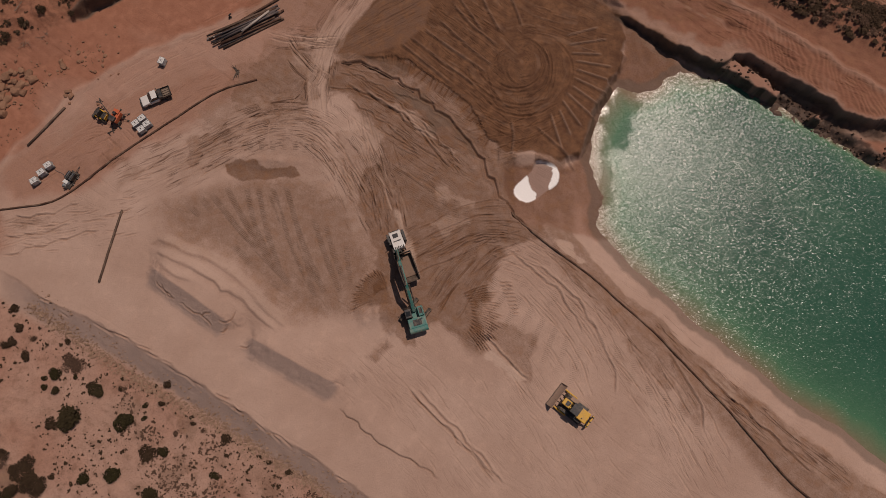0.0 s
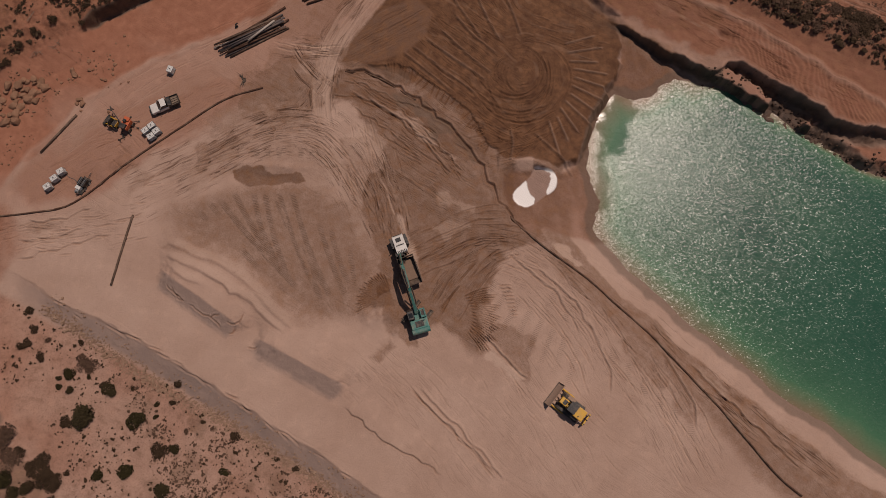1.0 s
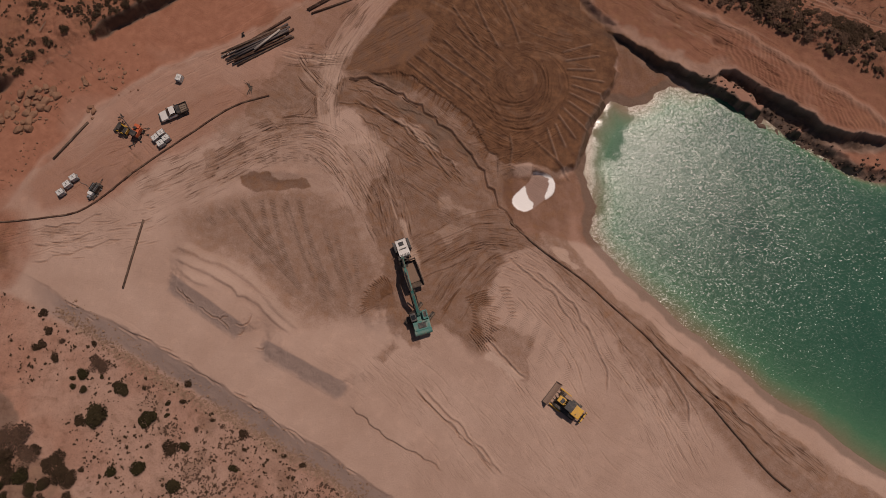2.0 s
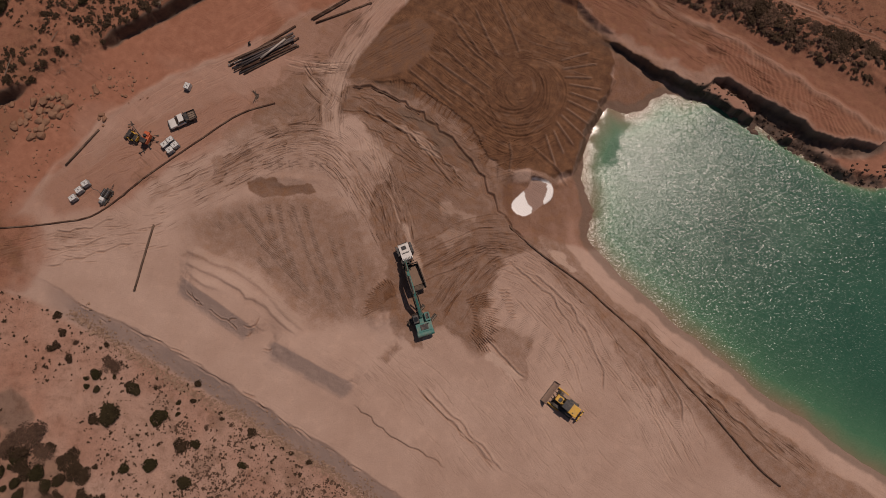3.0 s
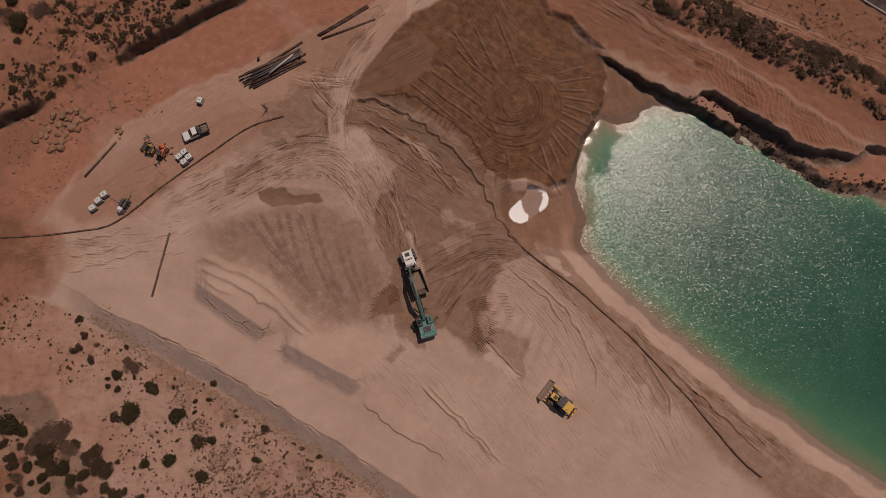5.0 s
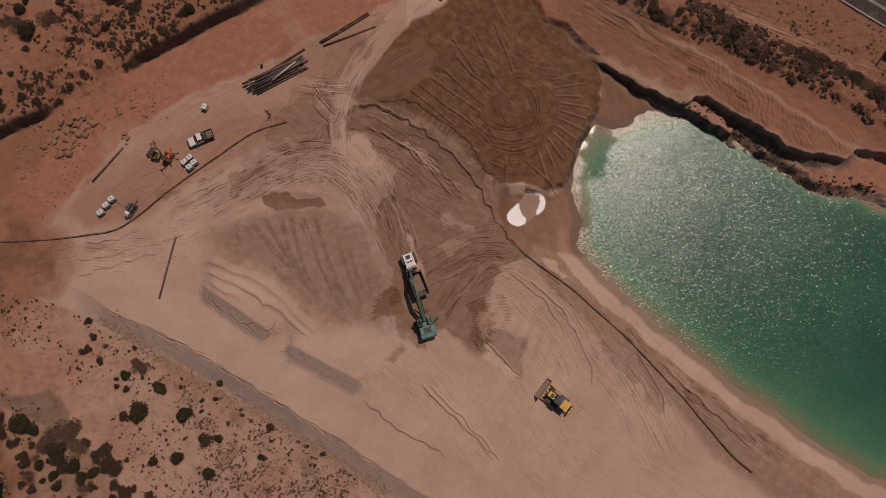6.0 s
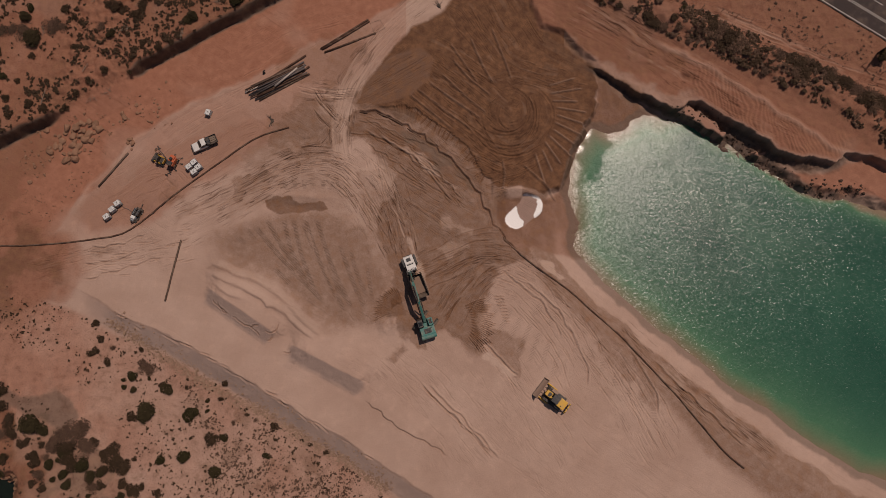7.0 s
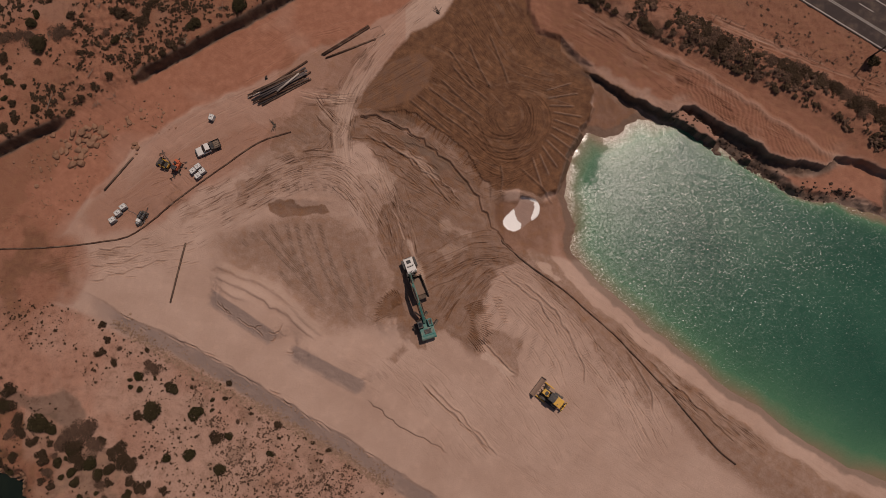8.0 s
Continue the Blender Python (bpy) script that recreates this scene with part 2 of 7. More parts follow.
def outside(x, y, pts):
    """Distance to a closed outline, negative inside."""
    best, inn = np.full(x.shape, 1e9), np.zeros(x.shape, bool)
    for (ax, ay), (bx, by) in zip(pts, pts[1:] + pts[:1]):
        dx, dy = bx - ax, by - ay
        t = np.clip(((x - ax) * dx + (y - ay) * dy) / (dx * dx + dy * dy + 1e-9), 0, 1)
        best = np.minimum(best, np.hypot(x - ax - t * dx, y - ay - t * dy))
        if abs(dy) > 1e-9:
            inn ^= ((ay > y) != (by > y)) & (x < (y - ay) / dy * dx + ax)
    return np.where(inn, -best, best)


def curve(pts, step=1.0):
    """A smooth line through a few points."""
    p = [np.array(q, float) for q in pts]
    p = [2 * p[0] - p[1]] + p + [2 * p[-1] - p[-2]]
    out = []
    for k in range(1, len(p) - 2):
        n = max(2, int(np.linalg.norm(p[k + 1] - p[k]) / step))
        for t in np.arange(n) / n:
            out.append(0.5 * (2 * p[k] + (p[k + 1] - p[k - 1]) * t + (2 * p[k - 1] - 5 * p[k] + 4 * p[k + 1] - p[k + 2]) * t ** 2
                              + (3 * p[k] - p[k - 1] - 3 * p[k + 1] + p[k + 2]) * t ** 3))
    return [tuple(q) for q in out] + [tuple(p[-2])]


def area(pts, soft, wobble=0.0, cell=4.0, seed=1):
    """A window and how far each of its places belongs to an outline, 0 to 1."""
    w = window(pts, soft + wobble + 1)
    x, y = GX[w], GY[w]
    d = outside(x, y, pts)
    if wobble:
        d = d + wobble * rough(x, y, cell, seed, 5)
    return w, 1 - smooth(-soft, soft, d)


def tint(kind, pts, amount, soft=1.5, wobble=1.0, cell=5.0, seed=1):
    w, m = area(pts, soft, wobble, cell, seed)
    MASK[kind][w] = np.maximum(MASK[kind][w], amount * m) if amount > 0 else MASK[kind][w] * (1 + amount * m)


def level(pts, height, soft=0.8, wobble=0.3, cell=3.0, seed=1):
    w, m = area(pts, soft, wobble, cell, seed)
    H[w] += (height - H[w]) * m


def rut(pts, width, depth, ridge=0.4, fade=1.5, wet=0.0, pale=0.0):
    """One wheel or blade mark: a furrow with thrown-up sides."""
    w = window(pts, width * 3)
    x, y = GX[w], GY[w]
    if x.size == 0:
        return
    d, s, run = to_line(x, y, pts)
    d = np.abs(d)
    ends = smooth(0, fade, s) * smooth(0, fade, run - s)
    core = np.clip(1 - d / (1.7 * width), 0, 1)
    H[w] += ends * depth * (-core + ridge * np.exp(-((d - 1.9 * width) / (0.8 * width)) ** 2))
    # furrow darkened: damp soil and the furrow's own shade in one colour
    if wet:
        MASK["wet"][w] = np.clip(MASK["wet"][w] + wet * core * ends, 0, 1)
    if pale:
        MASK["pale"][w] = np.clip(MASK["pale"][w] + pale * core * ends, 0, 1)


def flow(base, half, amount=1.0):
    """Which way fine scratches run round a line."""
    pts = curve(base, 2.5)
    w = window(pts, half * 1.9)
    x, y = GX[w], GY[w]
    d, s, run = to_line(x, y, pts)
    patchy = 0.25 + 0.75 * smooth(-0.45, 0.35, rough(x, y, 2.6, 307 + len(FLOWS)))
    m = 0.85 * amount * patchy * (1 - smooth(half * 0.8, half * 1.8, np.abs(d) + 0.25 * half * rough(x, y, 3.5, 301))) * smooth(0, 3, s) * smooth(0, 3, run - s)
    stronger = m > MASK["flow"][w]
    FLOWS.append(1)
    for key, value in (("flow", m), ("flow_s", s), ("flow_d", d + 0.16 * rough(x, y, 4.5, 309)), ("flow_id", np.full(x.shape, float(len(FLOWS))))):
        MASK[key][w] = np.where(stronger, value, MASK[key][w])


FLOWS = []


def marks(base, half, count, width, depth, piece=(3, 9), wet=0.0, pale=0.0, ridge=0.4, drift=0.6, score=1.25):
    """Many broken marks that run along one smooth line, side by side."""
    if score:
        flow(base, half, score)
    line = np.array(curve(base, 0.8))
    tang = np.gradient(line, axis=0)
    tang /= np.linalg.norm(tang, axis=1)[:, None] + 1e-9
    nor = np.stack([-tang[:, 1], tang[:, 0]], 1)
    for _ in range(int(0.6 * count)):
        n = max(4, int(rng.uniform(*piece) / 0.8))
        a = rng.integers(0, max(1, len(line) - n + 1))
        k = slice(a, min(len(line), a + n))
        off = np.clip(rng.normal(0, 0.55), -1.15, 1.15) * half + np.linspace(0, rng.uniform(-drift, drift), len(line[k]))
        q = line[k] + nor[k] * off[:, None]
        size = rng.uniform(0.65, 1.35)
        if len(q) > 2:
            q = q + nor[k] * (0.10 * np.sin(np.arange(len(q)) * rng.uniform(0.6, 1.3) + rng.uniform(0, 6)))[:, None]
            rut([tuple(v) for v in q], max(0.082, 0.66 * width * rng.uniform(0.75, 1.3)), depth * size, ridge, 1.0, 2.0 * wet * size, pale * size)


def lane(pts, width, amount=1.0):
    """A pass of a tracked machine: cross-bars along a strip."""
    pts = curve(pts, 1.0)
    w = window(pts, width * 2)
    d, s, run = to_line(GX[w], GY[w], pts)
    m = amount * (1 - smooth(0.7 * width, width, np.abs(d))) * smooth(0, 1, s) * smooth(0, 1, run - s)
    m = m * np.clip(0.85 + 0.45 * rough(GX[w], GY[w], 2.5, 77, 2), 0, 1)
    stronger = m > MASK["chain"][w]
    MASK["chain"][w] = np.where(stronger, np.clip(m, 0, 1), MASK["chain"][w])
    MASK["along"][w] = np.where(stronger, s, MASK["along"][w])


WATER_Z = -3.0
# the site's long axis runs to the south-east; NE is the way across it
ALONG, ACROSS = GX * 0.843 - GY * 0.538, GX * 0.538 + GY * 0.843
H += 0.13 * rough(GX, GY, 16, 11) + 0.035 * rough(GX, GY, 2.2, 21, 2)

# the flooded pit: a sloping beach on the south, a torn cliff on the north
SHORE = [(22.35, 22.52), (24.51, 19.29), (27.5, 16.07), (32.49, 11.81), (36.38, 7.61), (42.73, 2.4), (48.47, -2.72), (53.77, -6.29), (58.97, -10.31), (64.16, -13.8), (69.75, -17.74), (76.29, -19.95)]
CLIFF_FOOT = [(82.4, 27.04), (77.54, 29.3), (72.88, 30.79), (69.12, 30.85), (66.04, 32.22), (61, 35.61), (55.85, 38.48), (50.77, 42.5), (46.13, 45.99)]
DELTA_SHORE = [(39.41, 46.98), (36.94, 47.58), (34.61, 46.51), (33.72, 45.34), (31.96, 44.47), (30.16, 44.19), (28.22, 44.68), (26.8, 44.87), (25.95, 44.01), (24.69, 42.08), (23.54, 40.56), (22.61, 37.9), (21.94, 34.91), (21.67, 32.78)] + [(23.19, 26.83)]
POND = SHORE + [(130, -52), (150, -10)] + CLIFF_FOOT + DELTA_SHORE
pond_d = outside(GX, GY, POND) + 0.35 * rough(GX, GY, 5, 31) * (np.abs(ACROSS - 45) < 60)
BANK_Z = np.interp(pond_d, [-14, -3, 0, 0.5, 3.4, 4.4, 8.0], [-6.5, -3.9, -3.0, -2.75, -2.05, -1.35, 0.0])
near_pond = (GX > 8) & (ACROSS > 5)
H = np.where(near_pond & (pond_d < 8.0), BANK_Z + (H * 0.5), H)
CLIFF_TOP = [(15.14, 64.47), (18.91, 63.6), (21.53, 61.47), (23.59, 59.13), (26.4, 57.0), (30.4, 54.6), (36.0, 51.3), (41.3, 48.0), (43.0, 48.0), (44.2, 49.0), (46.4, 48.9), (49.1, 46.6), (51.6, 44.9), (54.4, 43.5), (58.6, 41.2),
             (59.5, 39.5), (62.6, 37.9), (65.7, 37.6), (70.2, 36.9), (71.8, 38.3), (76.26, 38.5), (78.73, 37.1), (80.96, 35.7)]
NORTH = CLIFF_TOP + [(130, -2), (600, -300), (2500, -1200), (2500, 2500), (-300, 2500), (13, 90)]
north_d = outside(GX, GY, NORTH) + 0.40 * rough(GX, GY, 3.0, 41, 4) + 0.12 * rough(GX, GY, 0.8, 45, 2)
east = smooth(40, 47, GX)
north_d = north_d - 0.45 * (1 - east)
north_d = np.where(north_d > 0, north_d * (2.7 - 1.7 * east), north_d)
cliff_z = np.interp(-north_d, [-5.6, -4.7, -2.8, -1.3, -0.28, 0.10, 2.0], [-6.5, -3.4, -2.9, -2.3, -1.3, 0.75, 0.85]) - 0.6 * (1 - east) * smooth(-1, 0.3, -north_d)
clods = np.abs(rough(GX, GY, 1.9, 47, 3))
cliff_z = cliff_z + np.where(north_d > 0.2, 0.55 * (clods - 0.45) * east, 0.10 * rough(GX, GY, 1.2, 48, 2))
H = np.where(north_d < 5.2, np.maximum(H, cliff_z), H)
NORTH_IN = smooth(-0.5, 1.0, -north_d)
# slumped shelf of red rubble at the cliff's eastern end
level([(61.32, 36.69), (66.28, 35.3), (71.47, 36), (72.96, 37.84), (77.28, 38.22), (82.03, 35.29), (81.15, 28.57), (76.37, 30.8), (71.7, 31.63), (68.01, 31.68), (64.48, 33.36)], -1.3, 1.0, 0.8, 2.5, 51)

# crumbling ledges part way down the cliff, and a bitten hollow above it
LEDGES = ([(42.6, 47.4), (45.6, 45.4), (49.0, 43.2), (50.6, 42.2), (51.2, 43.2), (49.2, 45.4), (46.6, 47.6), (44.4, 48.6)], [(55.4, 39.2), (57.2, 39.9), (57.3, 38.3), (56.0, 38.5)])
for k, ledge in enumerate(LEDGES):
    level(ledge, (-0.7, -0.9)[k], 0.25, 0.35, 1.2, 52 + k)

# the low wet delta at the pit's west end, with the mud pool
DELTA = [(11.3, 22.2), (9.0, 25.2), (8.2, 29.0), (9.8, 31.6), (16, 31.2), (20, 33.2), (22, 38), (25, 44), (27.5, 50), (27.5, 56.5),
         (29.8, 55.6), (37.5, 50), (39, 44), (27, 40), (27, 28), (26, 20), (22, 20.5)]
DELTA = curve(DELTA + DELTA[:1], 1.2)[:-1]
w, m = area(DELTA, 1.2, 0.5, 4, 61)
low = np.interp(pond_d[w], [-6, 0, 3, 9], [-4.2, -3.0, -2.45, -1.35])
H[w] += (low + 0.05 * rough(GX[w], GY[w], 1.5, 62) - H[w]) * m
FILL = [(4.54, 76.21), (-1.5, 67.2), (-7.2, 64.6), (-12.6, 57.6), (-15.6, 53.4), (-17.2, 49.4), (-11.02, 48.15), (-5.7, 45.95), (-0.97, 41.9), (2.67, 38.55), (5.75, 35.25), (8.83, 33.05), (12.51, 33.42)] + [(13.6, 33.0), (16.9, 32.1)] + \
    [(20.01, 33.14), (21.86, 36.61), (22.73, 39.23), (22.22, 39.68), (24.38, 42.31), (25.77, 44.3), (25.17, 45.21), (27.22, 47.43), (27.77, 49.69), (27.16, 50.38), (28.14, 52.42), (27.69, 54.26), (27.09, 57.28), (23.97, 60.46), (21.36, 63.44), (17.55, 64.67), (16.08, 69.45), (15.79, 76.7)]
w, m = area(FILL, 0.55, 0.18, 1.6, 63)
H[w] += (np.interp(GX[w], [-12, 6, 20], [0.1, -0.2, -0.9]) + 0.08 * rough(GX[w], GY[w], 4, 64) - H[w]) * m
H[:] = np.where(north_d < 5.2, np.maximum(H, cliff_z - 2.2 * (1 - smooth(23, 29, GX))), H)
POOL = [(13.2, 32.0), (14.8, 31.9), (16.5, 31.1), (16.9, 29.7), (16.4, 28.4), (15.1, 27.5), (12.9, 26.0), (11.6, 25.6), (10.1, 26.5), (9.8, 27.7), (10.5, 28.8), (11.8, 29.7), (12.6, 30.6)]
POOL = curve(POOL + POOL[:1], 0.6)[:-1]
w, m = area(POOL, 0.25, 0.08, 2, 65)
H[w] += (-1.5 - H[w]) * m

# ditch along the fill's south-west edge
DITCH = curve([(-17, 47.77), (-13.48, 47.76), (-9.04, 45.55), (-5.07, 42.99), (-2.88, 40.83), (0.57, 38.05), (2.28, 35.77), (4.39, 33.05), (6.45, 28.6), (7.67, 26.41), (9.29, 24.07), (11.31, 21.67)], 1.0)
rut(DITCH, 0.8, 0.25, 0.2, 1.0, wet=0.3)
rut([(x + 0.35 * math.sin(i * 1.9), y + 0.3 * math.cos(i * 2.3)) for i, (x, y) in enumerate(DITCH)], 0.2, 0.45, 0.35, 1.0, wet=0.3)

# the haul road's shoulder falls to the scrub on the south-west
EDGE = [(-77.59, 20.41), (-72.26, 17.76), (-68.0, 16.1), (-63.4, 14.1), (-56.6, 10.1), (-47.7, 6.4), (-37.9, 0.9), (-31.1, -3.2), (-25.2, -6.8), (-18.2, -10.9), (-13.4, -14.0), (0, -22.8)]
ROAD_EDGE = [(-140, 62)] + EDGE + [(30, -43), (200, -150)]
shoulder, _, _ = to_line(GX, GY, ROAD_EDGE)
shoulder = -shoulder + 0.25 * rough(GX, GY, 2.5, 71)
drop = np.interp(GX, [-95, -66, -58], [0.15, 0.3, 1.0])
H += np.where(GX > -200, np.interp(shoulder, [-0.15, 0.25, 3.1, 4.2], [0, -0.30, -1.45, -1.6]) * drop, 0)
SLOPE_IN = smooth(0.0, 0.5, shoulder) * (1 - smooth(2.4, 3.6, shoulder)) * np.clip((drop - 0.3) * 1.6, 0, 1)
SCRUB_IN = smooth(2.8, 4.4, shoulder) * (GX < 60)
# sea cliff in the far south-west corner
COVE = [(-120, -10), (-81.5, -15.0), (-77.4, -16.2), (-75.4, -19.0), (-73.4, -22.5), (-70, -28), (-62, -42), (-140, -60)]
w, m = area(COVE, 2.4, 1.0, 2.5, 73)
H[w] += (-6.6 - H[w]) * m + 1.1 * rough(GX[w], GY[w], 2.6, 74, 4) * np.clip(4 * m * (1 - m), 0, 1)
# spoil banks beside the haul road
for crest, tall in (([(-42.2, 15.1), (-31.3, 7.7)], 1.15), ([(-27.5, 5.2), (-15.7, -1.0)], 1.0)):
    w = window(crest, 14)
    (x0, y0), (x1, y1) = crest
    far = math.hypot(x1 - x0, y1 - y0)
    d = ((x1 - x0) * (GY[w] - y0) - (y1 - y0) * (GX[w] - x0)) / far
    s = ((GX[w] - x0) * (x1 - x0) + (GY[w] - y0) * (y1 - y0)) / far + 0.5 * rough(GX[w], GY[w], 2.2, 76, 4)
    d = d + 0.09 * rough(GX[w], GY[w], 2.0, 75, 4)
    lie = np.interp(d, [-2.9, -2.2, -0.06, 0.06, 2, 7.5], [0, 0.10, 0.92, 1, 0.86, 0])
    lie = lie + 0.05 * np.abs(rough(GX[w], GY[w], 0.9, 77, 3)) * (d < -0.1) * (d > -2.6)
    round_end = 0.55 * np.clip(-d, 0, 4)
    ends = np.where(d < 0.3, smooth(-1.5, 0.8, s - 0.4 * round_end) * smooth(-1.2, 0.8, far - s - 0.2 * round_end), smooth(-1.2 - d, 0.6 + 0.6 * d, s) * smooth(-1.2 - d, 0.6 + 0.6 * d, far - s))
    H[w] += tall * lie * ends
    MASK["grey"][w] = np.maximum(MASK["grey"][w], 0.70 * smooth(0.1, 0.7, ends) * smooth(-3.1, -2.0, d + 0.3 * rough(GX[w], GY[w], 1.5, 78)) * (1 - smooth(-0.07, 0.02, d)))

# higher scrubland north-west of the cut bench
NORTH_WEST = [(-88.96, 38.28), (-83.07, 41.66), (-77.08, 44.63), (-71.86, 47.41)] + [(-66.52, 50.55), (-61.42, 53.28)] + [(-56.35, 57.05), (-48.05, 61.96), (-39.09, 66.94), (-30.54, 71.76)] + [(-12, 84), (60, 300), (-600, 900), (-2500, 2500), (-2500, -900), (-300, -60)]
nw_d = outside(GX, GY, NORTH_WEST) + 0.3 * rough(GX, GY, 3, 81)
gentle = smooth(-74, -70, GX) * (1 - smooth(-60, -57, GX))
steep = np.interp(-nw_d, [-0.30, 0.08, 0.6], [0, 2.5, 2.9])
slack = np.interp(-nw_d, [-4.5, 3.0], [0, 2.7])
H += (steep * (1 - gentle) + slack * gentle) * smooth(22, 38, GY)
NW_IN = smooth(-0.6, 0.6, -nw_d) * smooth(20, 34, GY)

# northern shrub bank, service track and road verge
bank, _, _ = to_line(GX, GY, [(-60, 110), (29.85, 72.25), (40.48, 66.16), (51.51, 60.38), (64.44, 53.63), (74.49, 47.26), (82.12, 41.58), (140, 0)])
H += 1.5 * np.exp(-(bank / 3.6) ** 2) * NORTH_IN * (1 + 0.35 * rough(GX, GY, 3, 91))
# slack mounds and hollows
for cx, cy, rx, ry, turn, tall in ((-28.3, 30.0, 5.4, 0.9, -6, -0.28), (-28.0, 32.0, 6.0, 0.6, -4, 0.22), (-9.2, 4.6, 1.9, 0.6, 52, -0.3), (-10.3, 9.0, 2.6, 1.6, 20, 0.5),
                                   (-26.3, 3.4, 2.6, 1.1, 40, 0.5), (44.3, 53.3, 1.6, 0.9, -30, -0.7), (-26, 43.0, 3.5, 2.0, 10, -0.35), (-57.0, 29.4, 3.2, 2.0, 35, -0.3), (-52.5, 31.5, 3.0, 0.8, 40, 0.3)):
    ca, sa = math.cos(radians(turn)), math.sin(radians(turn))
    w = window([(cx, cy)], 2.2 * rx + 1)
    u, v = (GX[w] - cx) * ca + (GY[w] - cy) * sa, -(GX[w] - cx) * sa + (GY[w] - cy) * ca
    H[w] += tall * np.exp(-(u / rx) ** 4 - (v / ry) ** 2) * (1 + 0.4 * rough(GX[w], GY[w], 1.5, 95))

# ---- soils ----
FLOOR_TOP = [(-140, 30), (-82.1, 24.63), (-70.83, 25.09), (-67.14, 30.52), (-62.88, 36.25), (-58.03, 42.28), (-47.82, 49.24), (-36.78, 53.59), (-29.37, 58.06), (-20.79, 62.91), (-10.99, 67.47), (-3.26, 72.71)]
bench, _, _ = to_line(GX, GY, FLOOR_TOP + [(30, 110)])
MASK["red"][:] = np.maximum(0.95 * smooth(-0.5, 1.2, bench + 0.8 * rough(GX, GY, 4, 101)) * (GX < 24), 0.95 * NORTH_IN)
yard, _, _ = to_line(GX, GY, [(-140, 26), (-81.98, 23.48), (-68.18, 24.01), (-58.92, 25.44), (-54.66, 28.32), (-49.32, 32.93), (-41.84, 38.55), (-35.57, 42.95), (-29.59, 44.96), (-10, 60)])
MASK["red"][:] = np.maximum(MASK["red"], 0.42 * smooth(-2, 3, yard) * (GX < -8))
MASK["red"][:] = np.maximum(MASK["red"], (0.50 + 0.22 * smooth(-52, -70, GX)) * SCRUB_IN)
MASK["red"] *= np.clip(1.0 - 0.28 * smooth(0.2, 1, rough(GX, GY, 9, 103)), 0, 1)
MASK["scrub"][:] = np.clip(NW_IN + SCRUB_IN + NORTH_IN * smooth(-6, -2, bank), 0, 1)
MASK["grey"][:] = np.maximum(MASK["grey"], 0.85 * SLOPE_IN * (0.8 + 0.2 * rough(GX, GY, 3, 105)))
# north-west cut: the face's shade is put into the colour over dark earth
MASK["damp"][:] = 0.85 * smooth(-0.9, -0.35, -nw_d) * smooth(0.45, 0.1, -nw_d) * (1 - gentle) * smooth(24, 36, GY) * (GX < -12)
MASK["grey"][:] = np.maximum(MASK["grey"], 0.04 * NORTH_IN)
sea = smooth(-2.2, -3.2, H) * (GX < -50) * (GY < -8)
MASK["damp"][:] = np.maximum(MASK["damp"], 0.75 * sea)
MASK["wet"][:] = np.maximum(MASK["wet"], (0.30 + 0.16 * smooth(4, 10, bank)) * NORTH_IN)
tint("wet", FILL, 1.0, 0.5, 0.25, 2, 111)
tint("wet", [(-17.12, 51.06), (-6.9, 49.09), (0.75, 43.16), (8.22, 33.5), (12.25, 25.98), (13.36, 21.25), (8.76, 18.29), (6.41, 14.96), (4.56, 9.65), (3.86, 3.69), (0.53, 6.45), (-6.69, 8.03), (-12.37, 9.64), (-11.66, 13.31), (-10.56, 18.29), (-13.99, 22.54), (-13.67, 30.84), (-10.53, 34.43), (-11.88, 37.16), (-15.83, 39.47)], 0.67, 0.8, 2.0, 5, 113)
tint("wet", [(-42.53, 24.11), (-31.57, 29.36), (-24.9, 31.31), (-19.64, 27.76), (-14.3, 19.14), (-11.98, 10.04), (-18.76, 8.02), (-25.4, 11.25), (-32.41, 17.88), (-40.84, 19.57)], 0.52, 2.6, 1.6, 5, 115)
tint("wet", [(-22.0, 27.5), (-14.5, 25.0), (-12.0, 18.0), (-11.0, 9.5), (-15.0, 8.6), (-20.0, 12.0)], 0.52, 1.2, 1.2, 4, 116)
tint("wet", [(-33.8, 31.3), (-30.0, 31.8), (-26.5, 30.6), (-23.2, 30.6), (-22.3, 29.5), (-26.5, 29.1), (-30.7, 28.8), (-33.3, 30.0)], 0.78, 0.18, 0.45, 2, 117)
tint("wet", [(-11.37, 2.73), (-8.65, 5.25), (-7.83, 4.3), (-10.17, 2.11)], 0.5, 0.4, 0.4, 2, 118)
tint("wet", [(-27.6, 48), (-20.6, 49.42), (-20.28, 42.28), (-25.43, 40.89), (-32.43, 41.37), (-32.63, 44.2)], 0.6, 0.4, 1.2, 3, 119)
tint("wet", [(18.81, 72.4), (29.67, 68.91), (37.08, 64.44), (44.26, 58.17), (43.36, 53.36), (35.28, 53.48), (26.91, 58.41), (21.14, 62.67)], 0.5, 1.5, 1.0, 4, 143)
MASK["wet"][:] = np.maximum(MASK["wet"], 0.48 * NW_IN * (0.7 + 0.4 * rough(GX, GY, 7, 145)).clip(0, 1.2))
MASK["wet"][:] = np.maximum(MASK["wet"], 0.32 * NORTH_IN * smooth(-5, -1, bank) * (0.75 + 0.4 * rough(GX, GY, 6, 147)).clip(0, 1.2))
tint("wet", [(-32.35, 58.58), (-25.1, 62.84), (-15.69, 64.08), (-18.28, 56.55), (-25.27, 54.27), (-32.07, 53.05)], 0.26, 0.6, 1.2, 3, 158)
